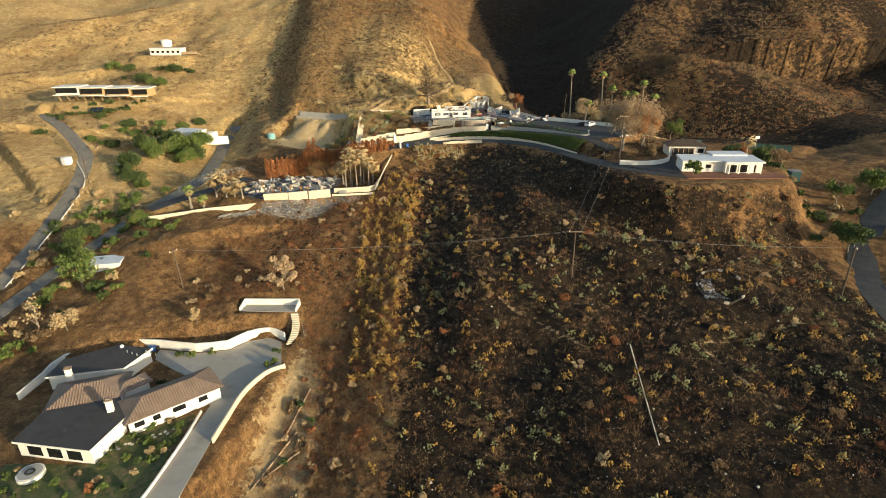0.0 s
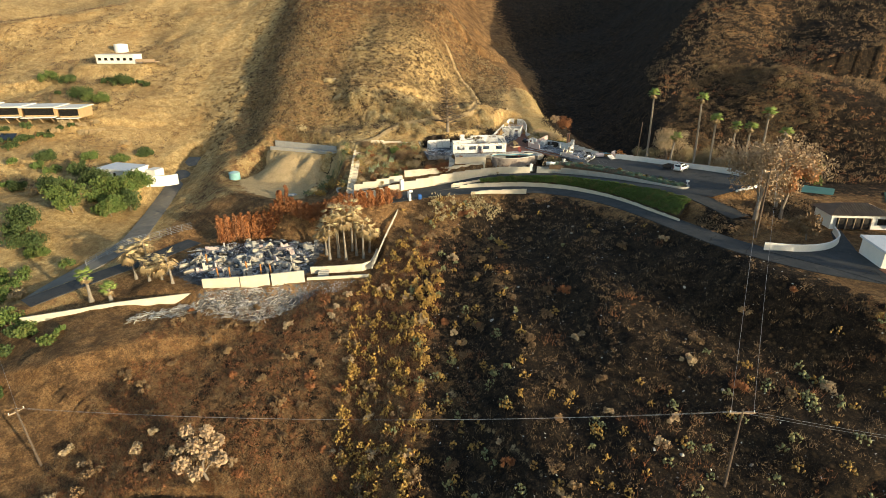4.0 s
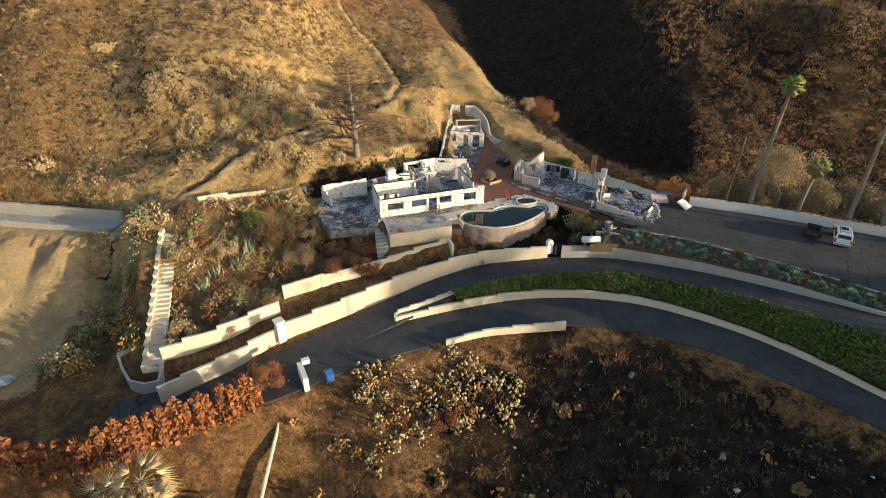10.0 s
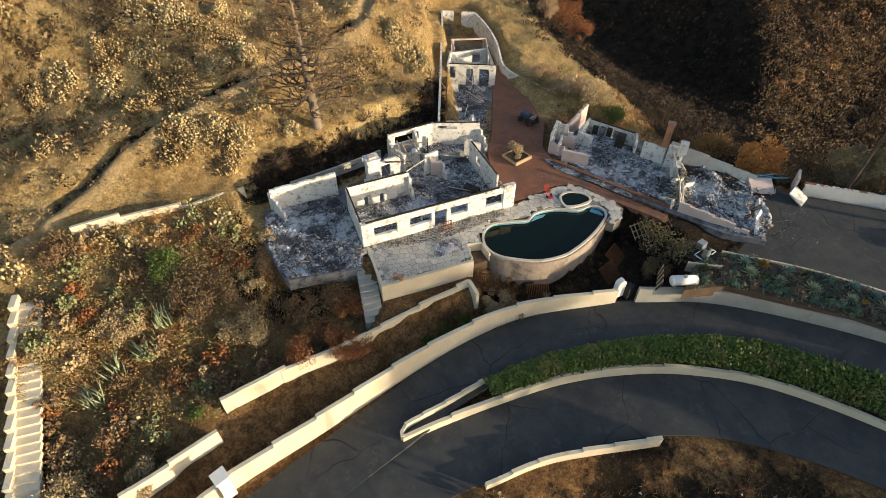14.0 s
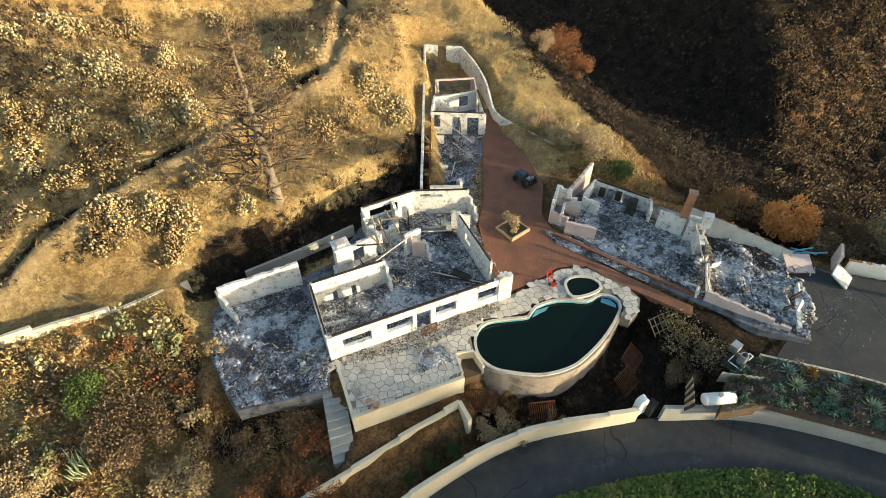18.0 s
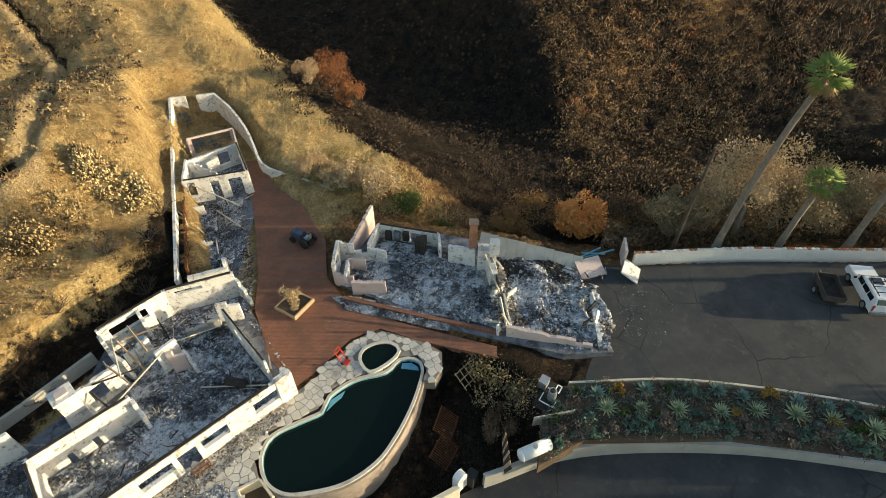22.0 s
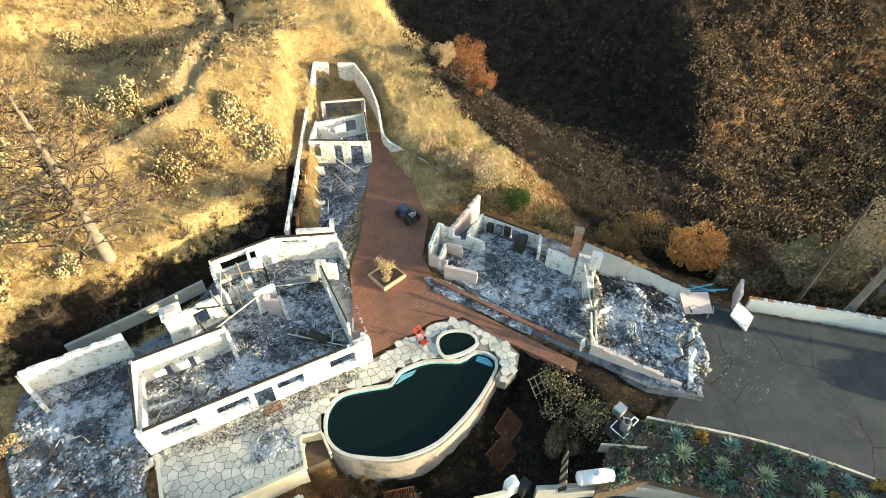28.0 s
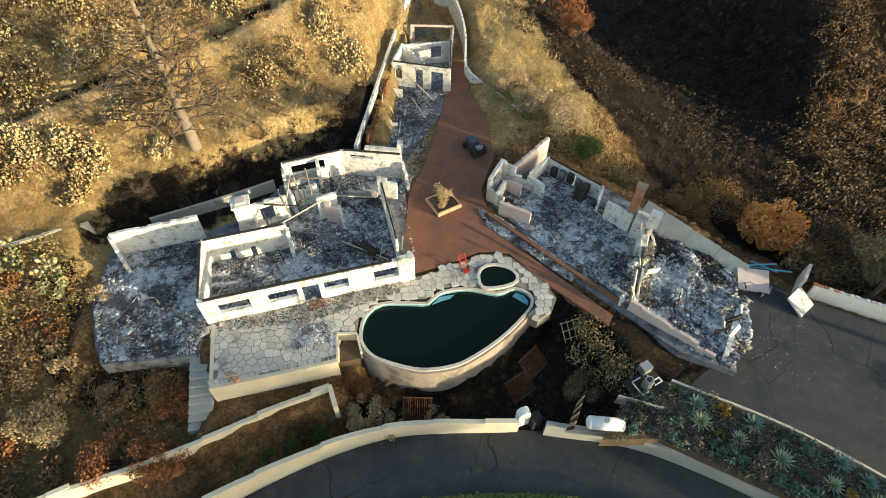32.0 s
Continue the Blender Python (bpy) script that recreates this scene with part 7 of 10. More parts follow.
for a, b, h in (((-53.6, 156.6), (-46.6, 157.4), 1.3), ((-46.4, 157.3), (-41.0, 158.4), 1.5), ((-40.6, 158.4), (-34.4, 159.8), 1.6)):
    kerb_wall("wall_low", [(*a, LZ + h + 0.6), (*b, LZ + h + 0.75)], 3.0, 0.4, M_STUCCO, "cream front wall of the collapsed house", step=9)
r2 = random.Random(77)
for i in range(46):
    x, y = r2.uniform(-62, -36.5), r2.uniform(160.5, 180)
    if in_poly(x, y, [(-63, 166), (-53, 159), (-36, 161), (-37, 179), (-50, 180), (-62, 176)]):
        ang = math.radians(r2.choice((8, 98)) + r2.uniform(-26, 26))
        ln = r2.uniform(0.8, 3.6)
        low_wall((x, y), (x + ln * math.cos(ang), y + ln * math.sin(ang)), r2.uniform(0.5, 2.3), r2.uniform(0.1, 1.2), mat=r2.choice((M_STUCCO, M_CONCRETE, M_CONCRETE, M_PINK)))
M_SLABDIRT = mottled("dirty_cream_slab", (0.34, 0.30, 0.24), (0.56, 0.51, 0.42), 1.1, 0.9, 7, 0.5, 0.04, dirt=(0.10, 0.09, 0.08), dirt_at=0.52)
for i in range(40):
    x, y = r2.uniform(-62, -36.5), r2.uniform(160, 180.5)
    if in_poly(x, y, [(-64, 166), (-53, 158.5), (-36, 161), (-36, 180), (-50, 182), (-63, 177)]):
        ln = r2.uniform(0.9, 3.2)
        part("wall_fragment", boxes(((x, y, LZ + r2.uniform(0.3, 0.9)), (ln, 0.26, r2.uniform(0.5, 1.5)), r2.choice((12, 40, 100, 130)) + r2.uniform(-25, 25), r2.uniform(-28, 28), r2.uniform(-75, 30))), r2.choice((M_SLABDIRT, M_SLABDIRT, M_CONCRETE)), low, "cream wall slab fallen at a slant")
for x, y in ((-51.6, 159.6), (-49.4, 159.9), (-43.6, 161.2), (-41.6, 161.6), (-57, 167), (-47, 163)):
    part("column", rod(bmesh.new(), (x, y, LZ - 0.2), (x + r2.uniform(-.3, .3), y + r2.uniform(-.4, .4), LZ + 2.9), 0.17, 0.16, 8), M_ORANGEPOST, low, "rust-brown standing column")
RUIN = [(-64, 166), (-53, 158), (-35.6, 160.4), (-36, 180), (-50, 182), (-63, 177)]
rubble("rubble", RUIN, LZ, 9000, 61, "white and grey debris filling the collapsed house", 0.10, 0.9, 0.8, tail=5)
rubble("rubble", [(-64, 168), (-53, 160.5), (-48, 166), (-36, 168), (-36, 180), (-50, 182), (-63, 177)], LZ + 0.1, 150, 62, "pale slabs of broken wall lying in the ash", 0.4, 1.7, 0.6, M_WALLBITS, tail=2.0, more=1, flat=0.4)
litter(RUIN, LZ + 0.2, 90, 980, "charred timbers lying in the collapsed house", (M_SOOT, M_PALEWOOD), 1.0, 4.0, 0.14, 0.25)
rubble("rubble", [(-53, 152), (-53, 155.8), (-37, 158.4), (-36, 155), (-42, 151.6)], 0, 4200, 63, "grey ash and scraps spilling down the slope", 0.1, 0.7, 0.1, None, True, tail=5)
rubble("rubble", [(-62, 146.5), (-54, 151.5), (-53, 154.5), (-57, 153), (-63, 148.5)], 0, 500, 64, "pale splintered boards spilt down the slope", 0.06, 0.16, 0.1, M_WALLBITS, True)
rubble("rubble", [(-37, 156), (-35, 159.4), (-24, 160.6), (-27, 157.6)], 0, 500, 65, "scattered ash scraps below the terrace wall", 0.08, 0.5, 0.1, None, True)
for pts, lb in (([(-34.0, 160.2, 11.9), (-21.8, 161.8, 11.9)], "low cream terrace wall"), ([(-34, 163.4, 12.8), (-23.6, 164.8, 12.9), (-21.6, 168, 13.0), (-21.4, 173, 13.0)], "cream upper terrace wall")):
    kerb_wall("wall_low", pts, 1.3, 0.3, M_STUCCO, lb, step=5)
for i in range(6):
    tagged(part("terrace_step", boxes(((-31.2, 161.4 + i * 0.38, 11.0 + 0.2 * i), (2.2, 0.42, 0.3), 6)), M_CONCRETE), "pale concrete terrace step", "step", group="lower terrace steps")
kerb_wall("wall_low", [(-84, 147.5, 9.6), (-74, 150.2, 10.2), (-69, 151.6, 10.6), (-54.8, 155.6, 10.8)], 1.2, 0.3, M_STUCCO, "long cream boundary wall", step=3)
kerb_wall("wall_low", [(-21.4, 164, 12.6), (-19.6, 174, 15.8), (-16.4, 186, 20.7)], 0.2, 0.14, M_PALEWOOD, "pale kerb climbing the slope to the lane", step=3, below=0.4)
rs = random.Random(66)
spl = []
for poly, n in (([(-63, 146), (-53, 151), (-53, 155), (-57, 153.5), (-64, 148)], 260), ([(-53, 150.5), (-53, 156), (-37, 158.6), (-35, 155), (-42, 150.5)], 420)):
    for x, y in scatter(poly, n, 67 + n):
        spl.append(((x, y, ground_at(x, y) + rs.uniform(0.08, 0.4)), turned(rs.uniform(0.5, 2.2), rs.uniform(0.06, 0.16), 0.06, rs.uniform(-.4, .4), rs.uniform(-.35, .35), rs.gauss(0.9, 0.7))))
pieces("splinters", spl, CUBE, CUBE_F, M_WALLBITS, "pale splintered boards and pipes strewn below the ruin", "debris")
cf = thing("chain_link_fence", "grey metal fence along the side lane", "fence")
fl = smooth_line([(-84, 168, 0), (-80.2, 174.4, 0), (-74, 181, 0), (-68.4, 186, 0)], 2.0)
for a, b in zip(fl, fl[1:]):
    za, zb = ground_at(a.x, a.y), ground_at(b.x, b.y)
    part("post", rod(bmesh.new(), (a.x, a.y, za - 0.2), (a.x, a.y, za + 1.8), 0.05, 0.05, 6), M_METAL, cf)
    for h in (0.3, 0.7, 1.1, 1.5, 1.8):
        part("rail", rod(bmesh.new(), (a.x, a.y, za + h), (b.x, b.y, zb + h), 0.03, 0.03, 4), M_METAL, cf)

# ---- the white house on the east shelf ----
eh = flat_house("white_ranch_house", "white single-storey house with a pale blue-grey flat roof", [(61, 138.2), (71, 137.6), (71, 136), (80, 135.6), (81, 143), (62, 144.6)], 23.7, 26.4, M_PLASTER, M_ROOFWHITE, 0.6, 0.35)
part("upper_roof", boxes(((75, 144.5, 26.9), (9, 4.5, 0.5), -3)), M_ROOFWHITE, eh)
for x, w in ((72.6, 2.0), (75.2, 2.2), (77.6, 1.6)):
    window(eh, (x, 135.78, 25.0), w, 1.9, -3, "glass_door")
for x in (63.5, 67.5):
    window(eh, (x, 138.0 - 0.03 * (x - 63), 25.2), 1.4, 0.9, -3)
for x in (71.4, 73.9, 76.5, 79.4):
    part("porch_post", boxes(((x, 134.9, 25.0), (0.25, 0.25, 2.7))), M_CLEANWHITE, eh)
slab("porch", [(60, 131.6), (84, 130.6), (84.5, 136), (60.5, 138)], 23.0, 23.86, M_BRICK, "red brick porch terrace", "terrace", kind="structure")
gh = thing("garage_pavilion", "small white garage with a brown hipped roof", "garage")
part("wall", boxes(((69.5, 158.4, 25.2), (10, 5.5, 2.8), -4)), M_PLASTER, gh)
hip("roof", (69.5, 158.4), (11.4, 7.0), -4, 26.6, 28.0, mottled("brown_shingle", (0.15, 0.105, 0.075), (0.20, 0.145, 0.10), 0.8), gh)
# black panel on the wall paints the shade of the open doorway
part("garage_door", boxes(((68.2, 155.55, 24.95), (6.0, 0.14, 2.1), -4)), M_SOOT, gh, "dark panel standing for the shade inside the open garage doorway")
for i in range(5):
    part("door_post", boxes(((65.4 + i * 1.4, 155.6 - i * 0.1, 24.95), (0.14, 0.2, 2.2), -4)), M_WOOD, gh)
window(gh, (73.0, 155.3, 25.3), 1.6, 1.2, -4)
kerb_wall("wall_court_east", [(47.4, 146.2, 25.0), (53, 145.0, 25.0), (58, 146.2, 25.0), (61.8, 149.5, 25.0), (63.8, 154.0, 25.0)], 1.2, 0.25, M_PLASTER, "curved white courtyard wall")
slab("court_paving", [(47, 145.6), (53, 139.4), (58, 133), (61, 132), (61.4, 138), (62, 145), (66, 155.4), (63.8, 154.6), (61.4, 149.8), (57.8, 146.4), (53, 145.2)], 23.0, 23.82, M_ASPHALT, "asphalt court before the garage", "court", kind="structure")
tb = thing("teal_shed", "small teal garden shed", "shed", (98.0, 150.5, ground_at(98, 150.5)))
part("wall", boxes(((0, 0, 1.2), (2.6, 2.4, 2.8))), mottled("teal_boards", (0.10, 0.22, 0.22), (0.14, 0.28, 0.27), 2), tb)
part("roof", boxes(((0, 0, 2.7), (3.0, 2.8, 0.2))), M_METAL, tb)
dp = thing("dump_trailer", "black and white utility trailer with a raised rack", "trailer", (64.6, 192.4, ground_at(64.6, 192.4) + 0.1), 60)
part("drum", rod(bmesh.new(), (-1.2, 0, 1.1), (1.0, 0, 1.1), 0.9, 0.9, 16), M_BLACK, dp)
part("deck", boxes(((1.4, -1.2, 0.6), (2.6, 1.6, 0.3))), M_CLEANWHITE, dp)
part("cab", boxes(((1.6, -1.2, 1.1), (1.2, 1.4, 0.8))), M_CLEANWHITE, dp)
slab("tennis_court", [(82, 193.5), (88, 190.5), (92, 196), (86, 199.5)], 18.4, 19.98, mottled("teal_court_surface", (0.08, 0.20, 0.18), (0.10, 0.24, 0.21), 0.4, 0.8), "teal sports court below the trees", "sports court", kind="structure")
slab("play_court", [(96, 184), (112, 176), (118, 185), (102, 193)], 18.0, 20.0, mottled("dark_green_court_surface", (0.03, 0.07, 0.045), (0.045, 0.09, 0.06), 0.5, 0.85), "dark green play court with a pale edge", "sports court", kind="structure")
bh = thing("basketball_hoop", "basketball hoop with a white backboard", "hoop", (104, 183, 20.1))
part("pole", rod(bmesh.new(), (0, 0, 0), (0, 0, 3.2), 0.08, 0.08, 8), M_METAL, bh)
part("backboard", boxes(((0, -0.4, 3.4), (1.4, 0.06, 0.9))), M_CLEANWHITE, bh)

# fire ring on the slope, poles and wires
fr_ob = thing("stone_ring", "round low stone wall with pale debris inside", "ring wall")
fc = Vector((57.5, 103.0))
for i in range(26):
    a = i / 26 * 5.4 + 0.4
    x, y = fc.x + 4.6 * math.cos(a), fc.y + 4.6 * math.sin(a)
    part("stone", boxes(((x, y, ground_at(x, y) + 0.2), (0.35, 1.0, 0.55), math.degrees(a))), M_SOOT if i % 4 else M_CONCRETE, fr_ob)
rubble("rubble", [(53.4, 100.4), (54.0, 105.6), (56.4, 106), (56, 101.5), (58.5, 99.4)], 0, 420, 71, "pale burnt debris inside the stone ring", 0.2, 0.8, 0.3, None, True)


M_POLE = mottled("dark_weathered_pole", (0.085, 0.062, 0.046), (0.14, 0.105, 0.08), 2, 0.9, 16, 0.4, 0.02)


def pole(x, y, h, arm=2.4, turn=0.0, lean=0.0):
    z = ground_at(x, y)
    p = thing("utility_pole", "weathered wooden utility pole with a crossarm", "utility pole", (x, y, z), turn, group="utility poles")
    part("shaft", rod(bmesh.new(), (0, 0, -0.6), (lean, 0, h), 0.19, 0.12, 8), M_POLE, p)
    if arm:
        part("crossarm", boxes(((lean, 0, h - 0.5), (arm, 0.14, 0.14))), M_WOOD, p)
        for s in (-0.45, 0.0, 0.45):
            part("insulator", rod(bmesh.new(), (lean + s * arm, 0, h - 0.42), (lean + s * arm, 0, h - 0.15), 0.06, 0.05, 6), M_CLEANWHITE, p)
    return Vector((x + lean, y, z + h - 0.3))


tops = [pole(-64.5, 121.5, 10.5, 2.0, 60, -0.6), pole(28.5, 112, 11.5, 3.0, 0), pole(80.8, 100, 10.5, 2.0, 70), pole(49.0, 152.0, 12.5, 2.4, 20), pole(-115.5, 173.5, 9.0, 0)]
pole(43.4, 203.4, 11.5, 0, 0, 0.6)
for (a, b, sag, off) in ((0, 1, 1.6, (-0.9, 0.9)), (1, 2, 1.2, (-0.9, 0.9)), (1, 3, 1.0, (-1.3, 1.3)), (4, 0, 1.8, (0.0,))):
    for o in off:
        p, q = tops[a] + Vector((o, 0, 0)), tops[b] + Vector((o, 0, 0))
        cu = bpy.data.curves.new("wire", "CURVE")
        cu.dimensions, cu.bevel_depth, cu.bevel_resolution = "3D", 0.014, 0
        sp = cu.splines.new("POLY")
        sp.points.add(16)
        for i in range(17):
            t = i / 16
            v = p.lerp(q, t) - Vector((0, 0, 4 * sag * t * (1 - t)))
            sp.points[i].co = (*v, 1)
        cu.materials.append(M_METAL)
        tagged(new("power_line", cu), "thin sagging power line between poles", "wire", group="power lines")
fp = tagged(part("fallen_pole", rod(bmesh.new(), (35.6, 91, ground_at(35.6, 91) + 0.6), (34.4, 70, ground_at(34.4, 70) + 0.4), 0.12, 0.1, 6), M_PALEWOOD), "thin pale pole lying down the slope", "pole")
for a, b in (((-28.0, 82), (-33.0, 70)), ((-26.6, 78), (-31, 73)), ((-27.5, 92), (-30, 80))):
    tagged(part("log", rod(bmesh.new(), (*a, ground_at(*a) + 0.2), (*b, ground_at(*b) + 0.2), 0.2, 0.12, 7), M_WOOD), "bare fallen log on the dirt slope", "log", group="fallen logs")


# ---- plants ----
L_RED = leaf_material("scorched_red_foliage", (0.21, 0.085, 0.04), (0.33, 0.15, 0.065))
L_RUST = leaf_material("rust_brown_needles", (0.26, 0.10, 0.045), (0.38, 0.16, 0.06))
L_ORANGE = leaf_material("orange_dry_leaves", (0.80, 0.34, 0.09), (0.88, 0.46, 0.16))
L_TAN = leaf_material("dry_tan_foliage", (0.36, 0.27, 0.15), (0.46, 0.35, 0.20))
L_BROWN = leaf_material("dead_brown_foliage", (0.16, 0.105, 0.06), (0.24, 0.16, 0.09))
L_TWIGGREY = leaf_material("grey_brown_scorched_leaves", (0.13, 0.10, 0.065), (0.27, 0.22, 0.13), (0.20, 0.17, 0.08))
L_DUSTYGOLD = leaf_material("dusty_gold_leaves", (0.22, 0.185, 0.08), (0.38, 0.29, 0.13))
L_PINK = leaf_material("faded_pink_dead_leaves", (0.34, 0.24, 0.15), (0.45, 0.335, 0.215))
L_GREEN = leaf_material("green_foliage", (0.07, 0.12, 0.03), (0.12, 0.16, 0.045), (0.15, 0.17, 0.05))
L_DARK = leaf_material("dark_green_foliage", (0.045, 0.075, 0.025), (0.075, 0.10, 0.035))
L_IVY = leaf_material("ivy_leaves", (0.07, 0.12, 0.028), (0.14, 0.19, 0.046), (0.19, 0.175, 0.06))
L_CACTUS = leaf_material("yellowed_cactus_pads", (0.60, 0.37, 0.10), (0.42, 0.26, 0.08), (0.24, 0.19, 0.08))
L_CACTUS_G = leaf_material("grey_green_cactus_pads", (0.20, 0.23, 0.12), (0.28, 0.28, 0.14), (0.34, 0.31, 0.14))
L_CACTUS_B = leaf_material("straw_cactus_pads", (0.66, 0.54, 0.31), (0.46, 0.36, 0.19))
L_CACTUS_T = leaf_material("dead_brown_cactus_pads", (0.58, 0.45, 0.24), (0.34, 0.24, 0.12), (0.16, 0.11, 0.06))
L_DULL = leaf_material("dull_orange_brown_leaves", (0.44, 0.26, 0.10), (0.32, 0.18, 0.075))
L_PALM = leaf_material("yellow_green_palm_fronds", (0.15, 0.23, 0.055), (0.26, 0.31, 0.09))
L_OLIVETAN = leaf_material("olive_tan_dead_leaves", (0.40, 0.30, 0.18), (0.54, 0.42, 0.26), (0.46, 0.31, 0.18))
L_RUSTPINK = leaf_material("rusty_pink_dead_leaves", (0.40, 0.20, 0.10), (0.52, 0.29, 0.15))
L_TWIG = leaf_material("charred_twigs", (0.03, 0.024, 0.02), (0.085, 0.06, 0.042))
L_CHAR = leaf_material("black_burnt_stalks", (0.016, 0.013, 0.012), (0.04, 0.03, 0.024))
L_TWIG_T = leaf_material("dry_brown_twigs", (0.24, 0.155, 0.08), (0.36, 0.245, 0.13))
L_STRAW = leaf_material("dry_straw_grass", (0.62, 0.48, 0.24), (0.48, 0.35, 0.165))
L_AGAVE = leaf_material("blue_grey_agave", (0.16, 0.24, 0.20), (0.23, 0.32, 0.25))
L_AGAVE_Y = leaf_material("pale_variegated_agave", (0.42, 0.47, 0.28), (0.32, 0.38, 0.22))
L_SUCC = leaf_material("mauve_succulents", (0.15, 0.13, 0.11), (0.20, 0.16, 0.13))
L_TEAL = leaf_material("blue_green_succulents", (0.10, 0.17, 0.13), (0.16, 0.23, 0.17))
L_GOLD = leaf_material("golden_succulents", (0.40, 0.26, 0.06), (0.34, 0.20, 0.05))
M_BARK = mottled("grey_bark", (0.19, 0.155, 0.12), (0.27, 0.22, 0.17), 2, 0.95, 16, 0.6, 0.04)
M_BARKDARK = mottled("charred_bark", (0.045, 0.036, 0.03), (0.08, 0.062, 0.048), 2, 0.95, 16, 0.6, 0.04)
M_PINEBARK = mottled("scorched_pine_bark", (0.075, 0.057, 0.044), (0.12, 0.092, 0.07), 2, 0.95, 16, 0.5, 0.03)
M_PALM = mottled("palm_bark", (0.20, 0.175, 0.145), (0.29, 0.25, 0.20), 3, 0.95, 12, 0.6, 0.04)


def leaf_cloud(name, clumps, per, size, mat, parent, seed, label="", shape=QUAD, faces=QUAD_F, flat=0.85, up=0.0):
    """Leaves round clump centres (centre, radius)."""
    r = random.Random(seed)
    spots = []
    for c, rad in clumps:
        for _ in range(per):
            d = Vector((r.gauss(0, 1), r.gauss(0, 1), r.gauss(0, 1) * flat))
            d = d.normalized() * rad * r.random() ** 0.45
            s = size * r.uniform(0.6, 1.4)
            if up:
                ax = turned(s, s, s, r.uniform(-1, 1) * up, r.uniform(-1, 1) * up, r.uniform(0, 6.3))
            else:
                ax = turned(s, s * r.uniform(0.4, 0.9), s, r.uniform(0, 6.3), r.uniform(0, 6.3), r.uniform(0, 6.3))
            spots.append((tuple(Vector(c) + d), ax))
    ob = pieces(name, spots, shape, faces, mat, parent=parent, kind="")
    if label:
        ob["label"] = label
    return ob


def sticks(name, rows, mat, parent, sides=5):
    """Tapered round sticks (from, to, radius, radius) as one mesh."""
    verts, faces = [], []
    ring_ = [(math.cos(2 * math.pi * k / sides), math.sin(2 * math.pi * k / sides)) for k in range(sides)]
    for a, b, r0, r1 in rows:
        m = (b - a).to_track_quat("Z", "Y").to_matrix()
        u, v = m.col[0], m.col[1]
        o = len(verts)
        for p, rad in ((a, r0), (b, r1)):
            verts += [p + (u * c + v * s) * rad for c, s in ring_]
        faces += [(o + k, o + (k + 1) % sides, o + sides + (k + 1) % sides, o + sides + k) for k in range(sides)]
        faces.append(tuple(o + sides + k for k in range(sides)))
    return raw(name, verts, faces, mat, parent, smooth=True)


def branch_out(bm, base, way, length, rad, levels, r, tips, sides=5):
    mid = base + way * length * 0.5 + Vector((r.uniform(-1, 1), r.uniform(-1, 1), 0)) * length * 0.06
    end = base + way * length
    bm.append((base, mid, rad, rad * 0.82))
    bm.append((mid, end, rad * 0.82, rad * 0.6))
    if levels == 0:
        tips.append(end)
        return
    for _ in range(r.choice((2, 3, 3))):
        side = Vector((r.gauss(0, 1), r.gauss(0, 1), r.uniform(-0.1, 0.7))).normalized()
        w = (way * 0.75 + side * 0.75).normalized()
        branch_out(bm, end if r.random() < 0.6 else mid, w, length * r.uniform(0.55, 0.8), rad * 0.55, levels - 1, r, tips, 4)


def tree(name, label, at, h, crown, mat, seed, per=60, leaf=0.28, bark=None, levels=2, clump=0.3, category="tree", group="", drop=0.0):
    r = random.Random(seed)
    z = ground_at(*at)
    t = thing(name, label, category, (at[0], at[1], z), group=group)
    bm, tips = [], []
    branch_out(bm, Vector((0, 0, -0.3)), Vector((r.uniform(-.1, .1), r.uniform(-.1, .1), 1)).normalized(), h * 0.42, max(0.08, h * 0.028), levels, r, tips, 7)
    sticks("trunk", bm, bark or M_BARK, t, 6)
    if mat:
        clumps = [(p, crown * clump * r.uniform(0.7, 1.3)) for p in tips]
        top = max(p.z for p in tips)
        for _ in range(max(4, int(len(tips) * 0.6))):
            a, q = r.uniform(0, 6.3), r.random() ** 0.5
            clumps.append((Vector((math.cos(a) * crown * q * 0.85, math.sin(a) * crown * q * 0.85, h * r.uniform(0.45, 0.95) - drop)), crown * clump * r.uniform(0.6, 1.2)))
        leaf_cloud("crown", clumps, per, leaf, mat, t, seed + 1)
    return t


def shrub(name, label, at, rad, h, mat, seed, n=14, per=45, leaf=0.16, twig=True, group="", category="shrub", z=None):
    r = random.Random(seed)
    z = ground_at(*at) if z is None else z
    t = thing(name, label, category, (at[0], at[1], z), group=group)
    clumps = []
    for _ in range(n):
        a, q = r.uniform(0, 6.3), r.random() ** 0.5
        clumps.append((Vector((math.cos(a) * rad * q * 0.75, math.sin(a) * rad * q * 0.75, h * (0.25 + 0.6 * r.random() * (1 - 0.5 * q)))), rad * r.uniform(0.22, 0.42)))
    if twig:
        sticks("branchwork", [(Vector((c.x * 0.15, c.y * 0.15, -0.1)), c, 0.04 + 0.01 * rad, 0.015) for c, _ in clumps], M_BARKDARK, t, 4)
    leaf_cloud("foliage", clumps, per, leaf, mat, t, seed + 3)
    return t


